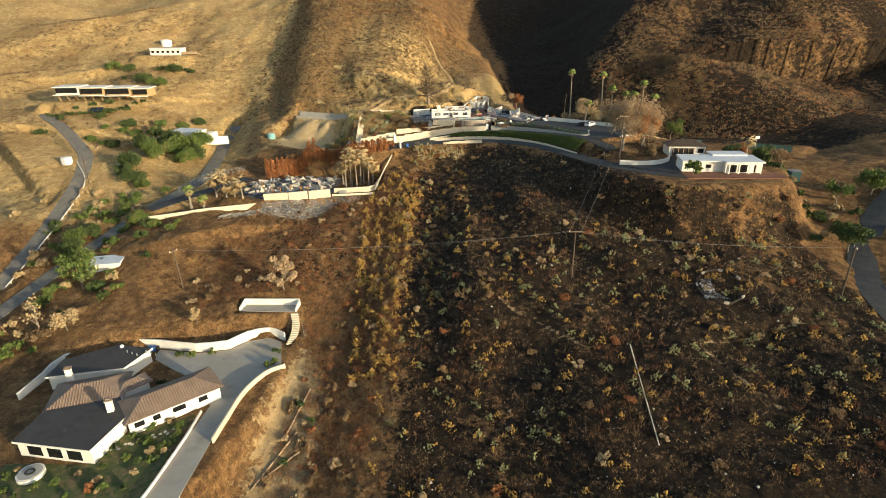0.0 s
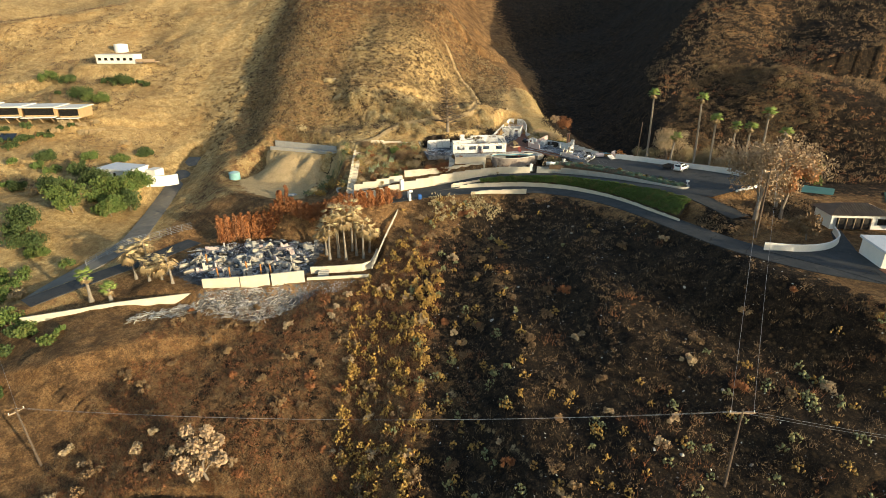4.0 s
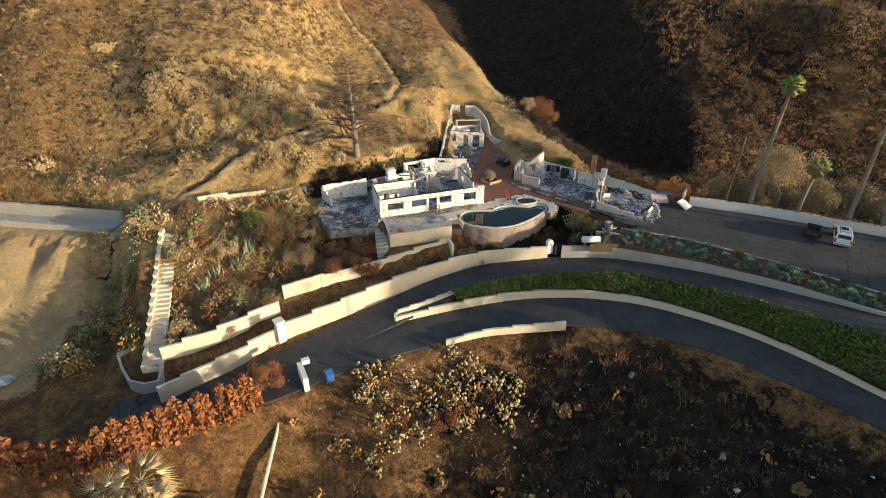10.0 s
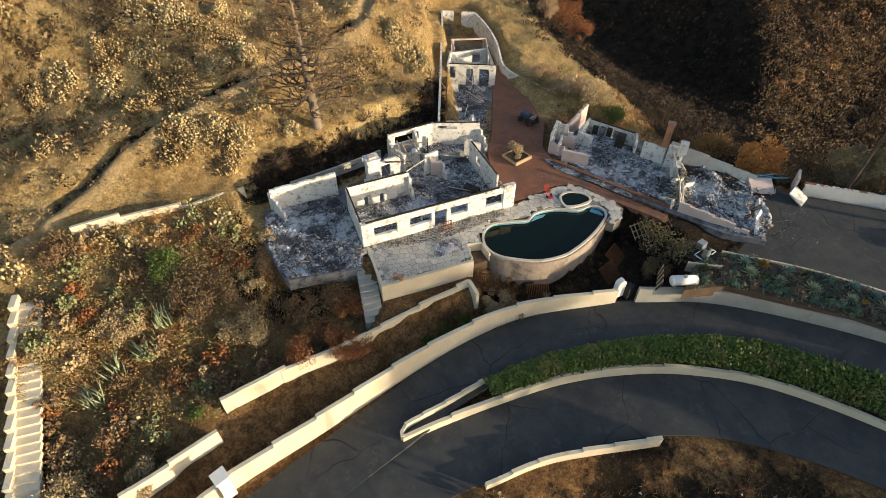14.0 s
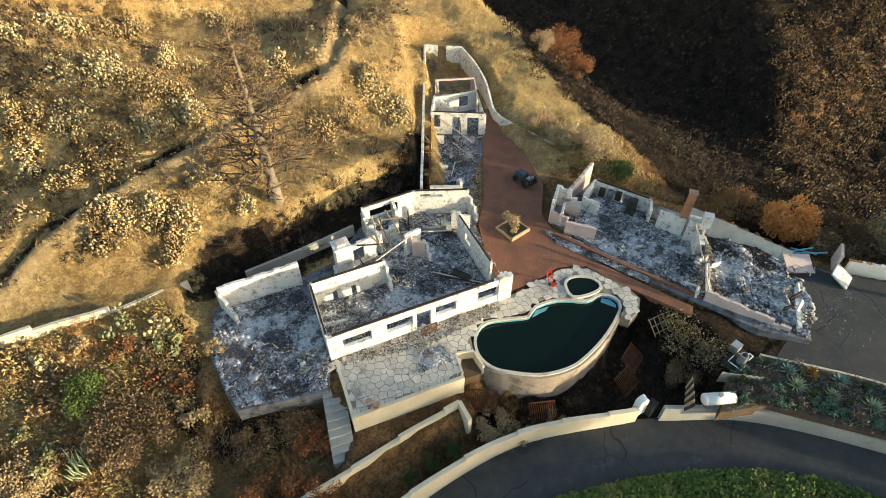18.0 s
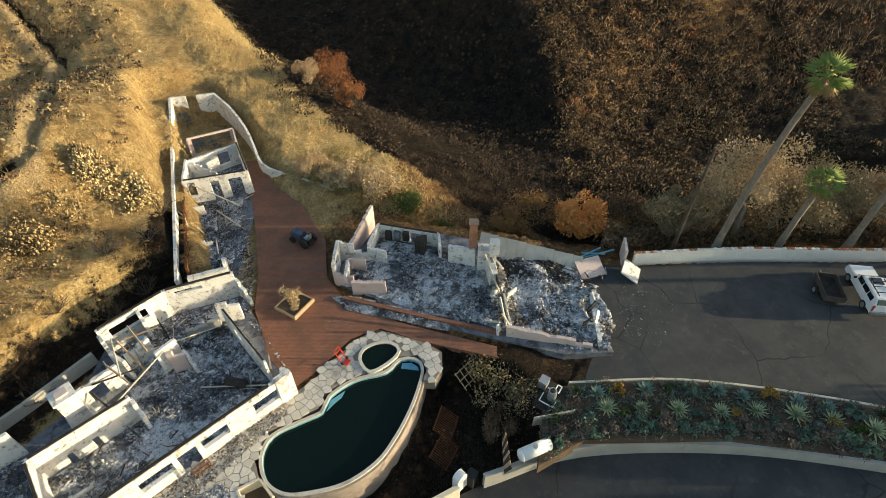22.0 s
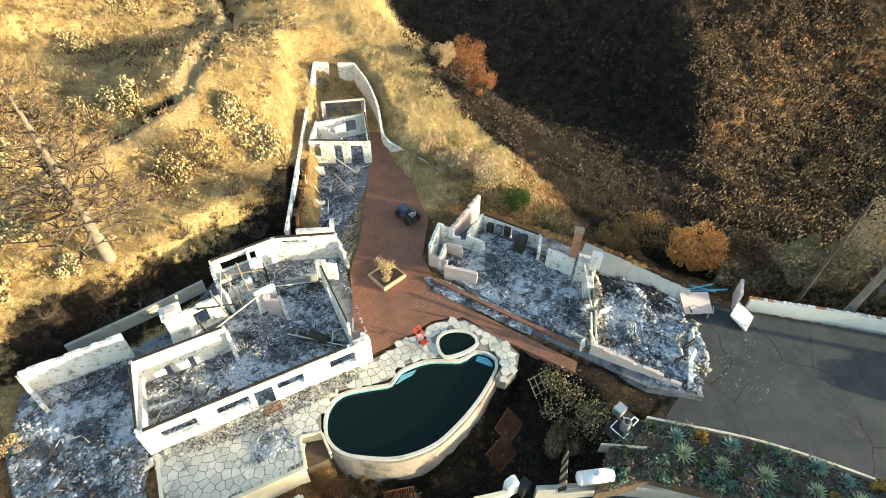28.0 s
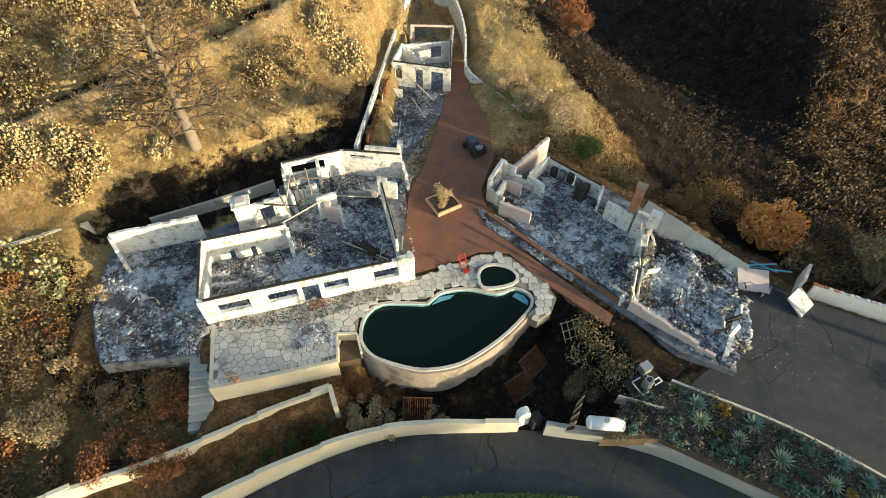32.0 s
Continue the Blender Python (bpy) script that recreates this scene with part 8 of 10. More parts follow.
def pear(at, rad, h, mat, seed, n=90, size=0.38, group="prickly pears on the hill", z=None, label="scorched prickly pear clump on the slope"):
    r = random.Random(seed)
    z = ground_at(*at) if z is None else z
    lobes = [(r.uniform(-.75, .75) * rad, r.uniform(-.75, .75) * rad, rad * r.uniform(0.3, 0.6), h * r.uniform(0.5, 1.1)) for _ in range(7)]
    spots = []
    for _ in range(n):
        lx, ly, lr, lh = r.choice(lobes)
        a, q = r.uniform(0, 6.3), r.random() ** 0.5
        x, y = lx + math.cos(a) * lr * q, ly + math.sin(a) * lr * q
        zz = lh * r.random() * (1.05 - 0.7 * q * q) + ground_at(at[0] + x, at[1] + y) - z
        s = size * r.uniform(0.5, 1.25)
        spots.append(((x, y, zz), turned(s, s, s * 1.25, r.uniform(-.9, .9), r.uniform(-.9, .9), r.uniform(0, 6.3))))
    t = thing("prickly_pear", label, "cactus", (at[0], at[1], z), group=group)
    pieces("pad_cluster", spots, PADDLE, PADDLE_F, mat, parent=t)
    return t


def field(name, n, poly, seed, make, shape, faces, mat, label, keep=None):
    """Ground cover as one mesh; make(r) gives the pieces of one clump."""
    r = random.Random(seed)
    spots = []
    for x, y in scatter(poly, n, seed):
        if keep and not keep(x, y):
            continue
        z = ground_at(x, y)
        for d, ax in make(r):
            spots.append(((x + d[0], y + d[1], z + d[2]), ax))
    return pieces(name, spots, shape, faces, mat, label, "ground cover")


def cactus_clump(r, k=9, s0=0.3, h=1.0, rad=0.8):
    out = []
    grow = r.uniform(0.6, 1.5)
    for _ in range(max(3, int(k * grow))):
        a, q = r.uniform(0, 6.3), r.random()
        s = s0 * r.uniform(0.7, 1.5)
        out.append(((math.cos(a) * rad * q * grow, math.sin(a) * rad * q * grow, h * r.random() * grow * (1.1 - q)), turned(s, s, s * 1.3, r.uniform(-.7, .7), r.uniform(-.7, .7), r.uniform(0, 6.3))))
    return out


def twig_clump(r, k=7, h=0.7, rad=0.45, w=0.05):
    out = []
    grow = r.uniform(0.5, 1.6)
    for _ in range(k):
        out.append(((r.uniform(-rad, rad) * grow, r.uniform(-rad, rad) * grow, -0.05), turned(w, w, h * grow * r.uniform(0.5, 1.3), r.uniform(-.7, .7), r.uniform(-.7, .7), 0)))
    return out


def low_bush(r, k=16, rad=0.5, leaf=0.2):
    """A ragged low bush of small leaves."""
    grow = r.uniform(0.45, 1.7) * rad
    out = []
    for _ in range(max(6, int(k * grow / rad))):
        a, q, e = r.uniform(0, 6.3), r.random() ** 0.6, r.random()
        s = leaf * r.uniform(0.5, 1.3)
        out.append(((math.cos(a) * q * grow, math.sin(a) * q * grow, 0.05 + 0.85 * grow * e * (1.15 - q * q)), turned(s, s * 0.6, s, r.uniform(0, 6.3), r.uniform(0, 6.3), 0)))
    return out


CLEAR = np.full(X.shape, 1e3)
for line, half in ROADS:
    CLEAR = np.minimum(CLEAR, to_line(X, Y, line)[0] - half)
for poly, _, _ in PADS:
    CLEAR = np.minimum(CLEAR, 0.4 - inside(X, Y, poly))


def off_roads(x, y, gap=1.2):
    i = min(np.searchsorted(gx, x), len(gx) - 1)
    j = min(np.searchsorted(gy, y), len(gy) - 1)
    return CLEAR[j, i] > gap


SLOPE = [(-14, 60), (-14, 150), (-20, 160), (-16, 184), (-2, 186), (14, 185), (26, 176), (36, 158), (44, 144), (57, 125), (82, 125), (84, 62)]
WESTS = [(-66, 112), (-56, 152), (-22, 160), (-14, 150), (-14, 60), (-32, 60), (-30, 98), (-34, 116)]
BELT = [(-20, 92), (-24, 158), (-12, 178), (-6, 160), (-10, 130), (-10, 92)]
HILL = [(-66, 224), (-36, 216), (-14, 221), (4, 226), (12, 246), (15, 256), (20, 320), (-10, 340), (-70, 340), (-80, 270)]
EHILL = [(62, 232), (80, 218), (130, 205), (170, 215), (180, 300), (110, 330), (72, 290)]
WHILL = [(-190, 190), (-130, 200), (-100, 200), (-96, 240), (-100, 300), (-160, 350), (-230, 330), (-220, 230)]
GULLY = [(24, 240), (34, 224), (46, 213), (70, 206), (62, 236), (44, 270), (40, 320), (30, 320), (30, 268)]
GARDEN = [(-28, 193), (-29, 207), (-24, 213), (-14, 214), (-13.5, 206), (-5.5, 203), (-5, 201), (-16, 198)]
def sparse_east(x, y):
    """Few cacti grow on the blackened upper slope to the east."""
    return off_roads(x, y) and (x < 7 or y < 128 or noise.noise(Vector((x * 0.9, y * 0.9, 5))) > 0.42)


field("cactus_scrub", 400, SLOPE, 101, lambda r: cactus_clump(r, 20, 0.27, 1.0, 0.75), PADDLE, PADDLE_F, L_CACTUS, "yellowed prickly pear scattered over the burnt slope", sparse_east)
field("cactus_scrub", 240, SLOPE, 102, lambda r: cactus_clump(r, 20, 0.3, 1.1, 0.8), PADDLE, PADDLE_F, L_CACTUS_G, "grey-green prickly pear surviving on the burnt slope", sparse_east)
field("cactus_scrub", 320, BELT, 103, lambda r: cactus_clump(r, 24, 0.29, 1.3, 0.8), PADDLE, PADDLE_F, L_CACTUS, "dense belt of yellow prickly pear", off_roads)
field("cactus_scrub", 48, [(-11, 182), (-10, 186.6), (-1, 186.6), (9, 183.5), (4, 178), (-6, 176)], 104, lambda r: cactus_clump(r, 20, 0.26, 1.4, 0.8), PADDLE, PADDLE_F, L_CACTUS_B, "tall straw-coloured cactus below the lane", None)
field("burnt_brush", 3000, SLOPE, 105, twig_clump, SPIKE, SPIKE_F, L_TWIG, "charred brush stubble over the slope", off_roads)
field("dry_brush", 3400, SLOPE, 106, lambda r: twig_clump(r, 9, 0.6, 0.5), SPIKE, SPIKE_F, L_TWIG_T, "dry brown brush over the slope", off_roads)
field("dry_brush", 4000, WESTS, 107, lambda r: twig_clump(r, 9, 0.7, 0.5), SPIKE, SPIKE_F, L_TWIG_T, "dry brown brush on the west slope", off_roads)
field("dry_brush", 1600, SLOPE, 135, lambda r: twig_clump(r, 10, 0.9, 0.6, 0.06), SPIKE, SPIKE_F, L_RED, "rust-brown dry brush in drifts over the slope", lambda x, y: off_roads(x, y) and noise.noise(Vector((x * 0.07, y * 0.07, 2))) > 0.12)
field("dry_brush", 1500, WESTS, 136, lambda r: twig_clump(r, 10, 0.8, 0.6, 0.06), SPIKE, SPIKE_F, L_RED, "rust-brown dry brush on the west slope", off_roads)
field("burnt_brush", 1000, WESTS, 137, lambda r: twig_clump(r, 9, 0.7, 0.6, 0.06), SPIKE, SPIKE_F, L_TWIG, "charred brush on the west slope", off_roads)
field("dry_brush", 1500, BELT, 108, lambda r: twig_clump(r, 9, 0.9, 0.5), SPIKE, SPIKE_F, L_RED, "rust-red dry brush among the cactus", off_roads)
field("dry_grass", 16000, HILL, 109, lambda r: twig_clump(r, 4, 0.35, 0.4, 0.06), SPIKE, SPIKE_F, L_STRAW, "straw-coloured dry grass on the hill", off_roads)
field("burnt_brush", 4200, HILL, 110, lambda r: twig_clump(r, 9, 0.8, 0.6, 0.07), SPIKE, SPIKE_F, L_TWIG, "charred shrubs dotted over the golden hill", lambda x, y: off_roads(x, y) and (noise.noise(Vector((x * 0.12, y * 0.12, 9))) + 0.012 * (y - 250) - 0.015 * (x + 15) > 0))
field("dry_brush", 2600, HILL, 134, lambda r: twig_clump(r, 9, 0.8, 0.5, 0.05), SPIKE, SPIKE_F, L_TWIG_T, "dry brown weeds over the golden hill", off_roads)
field("dry_brush", 3000, EHILL, 111, lambda r: twig_clump(r, 9, 1.1, 0.8, 0.09), SPIKE, SPIKE_F, L_TWIG_T, "dry brush on the shaded hill", lambda x, y: noise.noise(Vector((x * 0.06, y * 0.035, 4))) > -0.1)
field("burnt_brush", 2200, EHILL, 131, lambda r: twig_clump(r, 9, 1.1, 0.8, 0.08), SPIKE, SPIKE_F, L_CHAR, "charred brush on the shaded hill", None)
field("burnt_brush", 1100, GULLY, 112, lambda r: twig_clump(r, 7, 0.7, 0.6, 0.05), SPIKE, SPIKE_F, L_CHAR, "charred brush in the gully", off_roads)
field("dry_brush", 90, [(29, 229), (34, 220), (46, 212), (66, 204), (64, 212), (48, 222), (36, 230)], 132, lambda r: twig_clump(r, 9, 1.0, 0.6, 0.06), SPIKE, SPIKE_F, L_TWIG, "dry brush along the gully's edge", off_roads)
field("dry_grass", 3800, [(19.5, 250), (21.5, 240), (20.6, 233), (23, 227), (30, 220), (33, 220), (29, 232), (26, 243), (31, 262), (34, 285), (20, 285)], 133, lambda r: twig_clump(r, 5, 0.4, 0.4, 0.06), SPIKE, SPIKE_F, L_STRAW, "golden dry grass on the spur beside the court", off_roads)
field("burnt_brush", 1500, WHILL, 113, lambda r: twig_clump(r, 9, 1.0, 0.9, 0.1), SPIKE, SPIKE_F, L_TWIG_T, "low dry shrubs on the western hillside", off_roads)
field("dry_brush", 1300, GARDEN, 114, lambda r: twig_clump(r, 9, 0.6, 0.4), SPIKE, SPIKE_F, L_TWIG_T, "dry weeds in the terraced garden", None)
field("burnt_brush", 500, [(5, 198.6), (4.5, 201), (10, 200.4), (16, 201), (19.4, 204), (22.6, 202), (22, 198.6), (16, 199)], 115, lambda r: twig_clump(r, 8, 0.5, 0.35, 0.04), SPIKE, SPIKE_F, L_TWIG, "charred stalks below the pool", None)

patchy = lambda k, cut, seed: (lambda x, y: off_roads(x, y, 0.6) and noise.noise(Vector((x * k, y * k, seed))) > cut)
field("low_scrub", 5200, HILL, 140, lambda r: low_bush(r, 14, 0.42, 0.2), QUAD, QUAD_F, L_BROWN, "low brown scrub dotted over the golden hill", patchy(0.09, -0.2, 11))
field("low_scrub", 3000, HILL, 141, lambda r: low_bush(r, 14, 0.45, 0.2), QUAD, QUAD_F, L_TWIG, "charred low scrub dotted over the golden hill", patchy(0.06, 0.0, 12))
field("low_scrub", 2600, HILL, 142, lambda r: low_bush(r, 14, 0.4, 0.2), QUAD, QUAD_F, L_TAN, "straw-tan tufts on the golden hill", patchy(0.07, -0.1, 13))
field("low_scrub", 3000, EHILL, 143, lambda r: low_bush(r, 16, 0.8, 0.3), QUAD, QUAD_F, L_BROWN, "brown scrub on the shaded hill", patchy(0.05, -0.05, 14))
L_CHAP = leaf_material("scorched_chaparral", (0.055, 0.040, 0.025), (0.15, 0.10, 0.055))
L_CHAP_T = leaf_material("dry_chaparral", (0.15, 0.105, 0.055), (0.26, 0.18, 0.09))
FOOT = [(40.5, 207.5), (52, 198.4), (62, 191), (72, 192), (84, 200), (104, 216), (112, 250), (92, 276), (72, 256), (60, 232), (48, 220)]
field("burnt_chaparral", 1500, FOOT, 150, lambda r: low_bush(r, 60, 1.2, 0.26), QUAD, QUAD_F, L_CHAP, "dense scorched brown chaparral on the canyon side", patchy(0.08, -0.35, 21))
field("burnt_chaparral", 650, FOOT, 151, lambda r: low_bush(r, 60, 1.1, 0.24), QUAD, QUAD_F, L_CHAP_T, "dry golden-brown chaparral on the canyon side", patchy(0.06, 0.02, 22))
field("burnt_chaparral", 420, [(40.5, 207.5), (52, 198.4), (62, 191), (66, 196), (58, 208), (46, 214)], 152, lambda r: low_bush(r, 70, 1.3, 0.2), QUAD, QUAD_F, L_CHAP_T, "dry brush growing behind the parking wall", patchy(0.12, -0.15, 23))
field("low_scrub", 1300, EHILL, 144, lambda r: low_bush(r, 16, 0.8, 0.3), QUAD, QUAD_F, L_RED, "rust-brown scrub on the shaded hill", patchy(0.04, 0.05, 15))
field("low_scrub", 1500, GULLY, 145, lambda r: low_bush(r, 16, 0.6, 0.22), QUAD, QUAD_F, L_TWIG, "charred scrub in the gully", patchy(0.08, -0.3, 16))
field("low_scrub", 2600, WHILL, 146, lambda r: low_bush(r, 14, 0.8, 0.34), QUAD, QUAD_F, L_BROWN, "dry brown scrub on the western hillside", patchy(0.05, -0.1, 17))
field("low_scrub", 170, [(20.8, 226), (22, 233), (27, 232), (29, 224), (32, 217), (27, 219.4), (23, 222.5)], 155, lambda r: low_bush(r, 60, 0.75, 0.13), QUAD, QUAD_F, L_DUSTYGOLD, "dry golden-olive brush on the shoulder behind the annex", patchy(0.12, -0.25, 26))
GARDEN = [(-31, 194), (-22, 196), (-9, 200.4), (-6, 202.2), (-6.4, 204.4), (-12.6, 205.8), (-13.4, 216), (-20, 215.6), (-31, 214)]
field("low_scrub", 800, GARDEN, 153, lambda r: low_bush(r, 40, 0.6, 0.13), QUAD, QUAD_F, L_DUSTYGOLD, "dry tan brush filling the terraced garden", patchy(0.12, -0.2, 24))
field("low_scrub", 420, GARDEN, 154, lambda r: low_bush(r, 40, 0.55, 0.12), QUAD, QUAD_F, L_DULL, "orange-brown dead brush in the terraced garden", patchy(0.12, 0.0, 25))
for k, (mat, count, lab) in enumerate(((L_SUCC, 420, "low mauve-brown succulents covering the bed"), (L_TEAL, 300, "low blue-green succulents covering the bed"))):
    rb = random.Random(156 + k)
    fill = []
    for x, y in scatter(BED, count, 158 + k):
        fill += [((x + d[0], y + d[1], 26.28 + d[2]), ax) for d, ax in low_bush(rb, 26, 0.32, 0.11)]
    pieces("bed_groundcover", fill, QUAD, QUAD_F, mat, lab, "ground cover")
field("low_scrub", 900, [(38, 160), (46, 166), (56, 171), (66, 177), (76, 172), (66, 162), (62, 156), (46, 152), (42, 154)], 149, lambda r: low_bush(r, 16, 0.6, 0.2), QUAD, QUAD_F, L_BROWN, "dead brown scrub below the parking court", lambda x, y: off_roads(x, y, 0.4))
field("low_scrub", 2400, SLOPE, 147, lambda r: low_bush(r, 14, 0.4, 0.18), QUAD, QUAD_F, L_BROWN, "dead brown scrub on the burnt slope", patchy(0.07, 0.0, 18))
field("low_scrub", 2200, WESTS, 148, lambda r: low_bush(r, 14, 0.45, 0.18), QUAD, QUAD_F, L_RED, "rust-brown scrub on the west slope", patchy(0.07, -0.05, 19))


def ivy():
    r = random.Random(120)
    up = smooth_line(UPPER, 0.5)
    spots = []
    lowline = smooth_line([(2.6, 193.3, 22.4), (8.4, 193.5, 22.5), (13.5, 192.8, 22.7), (18.3, 191.4, 22.8), (23.7, 188.4, 22.9), (29.5, 182.7, 23.1), (33.2, 177.1, 23.3), (36.2, 170.3, 23.5), (39.4, 163, 23.8)], 0.5)
    topline = smooth_line([(2.4, 194.3, 22.6), (6.3, 194.8, 23.0), (11.2, 194.5, 23.4), (17.2, 193.3, 23.9), (23.4, 190.7, 24.3), (29.7, 185.3, 24.8), (34.8, 179.4, 25.3), (38.9, 174.2, 25.8), (43.6, 167, 25.8)], 0.5)
    for _ in range(60000):
        t = r.random()
        a, b = lowline[int(t * (len(lowline) - 1))], topline[int(t * (len(topline) - 1))]
        s = r.random()
        p = a.lerp(b, s)
        p = p + Vector((r.uniform(-.3, .3), r.uniform(-.3, .3), 0))
        z = p.z + 0.05 + 0.35 * math.sin(3.14 * s) + 0.5 * abs(noise.noise(Vector((p.x * 0.6, p.y * 0.6, 3)))) + r.uniform(0, 0.3)
        sz = r.uniform(0.08, 0.2)
        spots.append(((p.x, p.y, z), turned(sz, sz, sz, r.uniform(-.9, .9), r.uniform(-.9, .9), r.uniform(0, 6.3))))
    pieces("ivy_bank", spots, QUAD, QUAD_F, L_IVY, "dense green ivy bank between the two lanes", "ivy")
    verts, faces = [], []
    n = 60
    for i in range(n):
        t = i / (n - 1)
        a, b = lowline[int(t * (len(lowline) - 1))], topline[int(t * (len(topline) - 1))]
        verts += [tuple(a - Vector((0, 0, 0.9))), tuple(a.lerp(b, 0.5) + Vector((0, 0, 0.05))), tuple(b - Vector((0, 0, 0.02)))]
    for i in range(n - 1):
        for k in range(2):
            faces.append((i * 3 + k, i * 3 + 3 + k, i * 3 + 4 + k, i * 3 + 1 + k))
    tagged(raw("bank", verts, faces, M_BEDSOIL, smooth=True), "earth bank under the ivy", "bank", kind="structure")


ivy()


def agave(kind, mat, seed, n, ln, w, lift):
    r = random.Random(seed)
    t = thing("agave", "spiky " + kind + " agave rosette in the soil bed", "agave", group="succulents in the bed")
    bm = bmesh.new()
    for i in range(n):
        a = i * 2.4
        el = lift + (1.2 - lift) * i / n
        d = Vector((math.cos(a) * math.cos(el), math.sin(a) * math.cos(el), math.sin(el)))
        side = Vector((-math.sin(a), math.cos(a), 0)) * w
        upv = d.cross(side).normalized() * w * 0.35
        b0, tip = d * 0.05, d * ln * (1 - 0.3 * i / n)
        v = [bm.verts.new(p) for p in (b0 + side * 0.6, b0 - side * 0.6, tip * 0.45 + side, tip * 0.45 - side, tip, tip * 0.45 - upv)]
        for f in ((0, 1, 5), (0, 5, 2), (1, 3, 5), (2, 5, 4), (5, 3, 4), (0, 2, 3, 1), (2, 4, 3)):
            bm.faces.new([v[k] for k in f])
    part("leaves", bm, mat, t)
    return t


kinds = [agave("blue-grey", L_AGAVE, 1, 30, 0.7, 0.10, 0.15), agave("pale green", L_AGAVE_Y, 2, 44, 0.8, 0.055, 0.1), agave("dark green", L_DARK, 3, 26, 0.65, 0.1, 0.3)]
r = random.Random(33)
used = [False] * 3


def plant_agave(k, x, y):
    m = pose(x, y, 26.3, 0, 0, r.uniform(0, 360)) @ Matrix.Scale(r.uniform(0.75, 1.15), 4)
    if used[k]:
        copy_thing(kinds[k], m)
    else:
        kinds[k].matrix_world = m
        used[k] = True


CUSHION = {L_SUCC: "low mauve succulent cushion in the bed", L_GOLD: "golden-orange succulent in the bed", L_TEAL: "blue-green succulent cushion in the bed", L_GREEN: "bright green succulent in the bed"}


def plant_cushion(mat, x, y, rad, seed):
    shrub("succulent_shrub", CUSHION[mat], (x, y), rad, rad * 0.95, mat, seed, 9, 60, 0.11, False, "succulents in the bed", "succulent", 26.26)


low_edge = smooth_line([(21.4, 196.4, 0), (23.5, 196.0, 0), (30.9, 190.3, 0), (36.8, 184.3, 0), (42.0, 178.0, 0), (44.4, 176.2, 0)], 1.15)
top_edge = smooth_line([(25.0, 198.4, 0), (31.7, 193.5, 0), (38.8, 186.2, 0), (45.4, 178.2, 0)], 1.6)
for i, p in enumerate(low_edge):
    x, y = p.x + r.uniform(-.2, .2), p.y + r.uniform(-.1, .3)
    plant_cushion(r.choice((L_TEAL, L_TEAL, L_SUCC)), x, y, r.uniform(0.65, 1.0), 500 + 3 * i)
    if i % 2:
        plant_cushion(r.choice((L_GREEN, L_GOLD, L_GREEN, L_TEAL)), x + 0.5, y + 0.9, r.uniform(0.3, 0.5), 501 + 3 * i)
    if i % 2 == 0 and i > 3:
        plant_agave(1, x + 0.9 + r.uniform(-.2, .2), y + 1.1 + r.uniform(-.2, .2))
for i, p in enumerate(top_edge):
    x, y = p.x + r.uniform(-.2, .2), p.y + r.uniform(-.3, 0)
    if i % 3 == 2:
        plant_cushion(r.choice((L_TEAL, L_GOLD, L_GREEN)), x, y, r.uniform(0.45, 0.8), 700 + i)
    else:
        plant_agave(0 if i % 4 else 2, x, y)
    if i > 8:
        plant_cushion(r.choice((L_GOLD, L_GREEN, L_SUCC)), x - 0.9, y - 0.9, r.uniform(0.3, 0.55), 760 + i)


# fan palms
def palm(at, h, seed, lean=(0, 0), live=True, crown=1.6, z=None, group="tall fan palms", label="", trunk_r=0.28):
    r = random.Random(seed)
    z = ground_at(*at) if z is None else z
    t = thing("fan_palm", label or ("tall fan palm with a green crown and bare trunk" if live else "burnt palm with a drooping straw-coloured crown"), "palm", (at[0], at[1], z), group=group)
    bm = bmesh.new()
    pts = [Vector((lean[0] * k * k, lean[1] * k * k, h * k - 0.4 * (k == 0))) for k in (0, 0.2, 0.4, 0.6, 0.8, 1.0)]
    for i, (a, b) in enumerate(zip(pts, pts[1:])):
        rod(bm, a, b, trunk_r * (1.7 if i == 0 else 1 - 0.06 * i), trunk_r * (0.95 - 0.06 * i), 8)
    part("trunk", bm, M_PALM, t)
    top = pts[-1]

    def fronds(n, el0, el1, ln, mat, name, label=""):
        spots = []
        for _ in range(n):
            a, el = r.uniform(0, 6.3), r.uniform(el0, el1)
            d = Vector((math.cos(a) * math.cos(el), math.sin(a) * math.cos(el), math.sin(el)))
            hub = top + d * ln * 0.5
            spots.append((tuple(top + d * 0.1), turned(0.07, 0.07, ln * 0.5, 0, math.pi / 2 - el, a)))
            for k in range(9):
                fan = (k - 4) * 0.26
                q = Matrix.Rotation(a, 3, "Z") @ Matrix.Rotation(-el, 3, "Y") @ Matrix.Rotation(fan, 3, "Z")
                tip = q @ Vector((1, 0, -0.25 + r.uniform(-.15, .1)))
                x = tip.to_track_quat("Z", "Y").to_matrix()
                s = ln * 0.62 * (1 - 0.05 * abs(k - 4))
                spots.append((tuple(hub), [tuple(x.col[0] * 0.15), tuple(x.col[1] * 0.15), tuple(x.col[2] * s)]))
        ob = pieces(name, spots, SPIKE, SPIKE_F, mat, parent=t, kind="")
        if label:
            ob["label"] = label

    if live:
        fronds(30, -0.2, 1.3, crown, L_PALM, "crown")
        fronds(14, -1.4, -0.5, crown * 0.85, L_TAN, "dead_skirt", "dry brown hanging fronds")
    else:
        fronds(22, -1.35, -0.3, crown, L_TAN, "crown")
        fronds(10, -0.2, 1.0, crown * 0.8, L_CACTUS_B, "upper_frond")
    return t


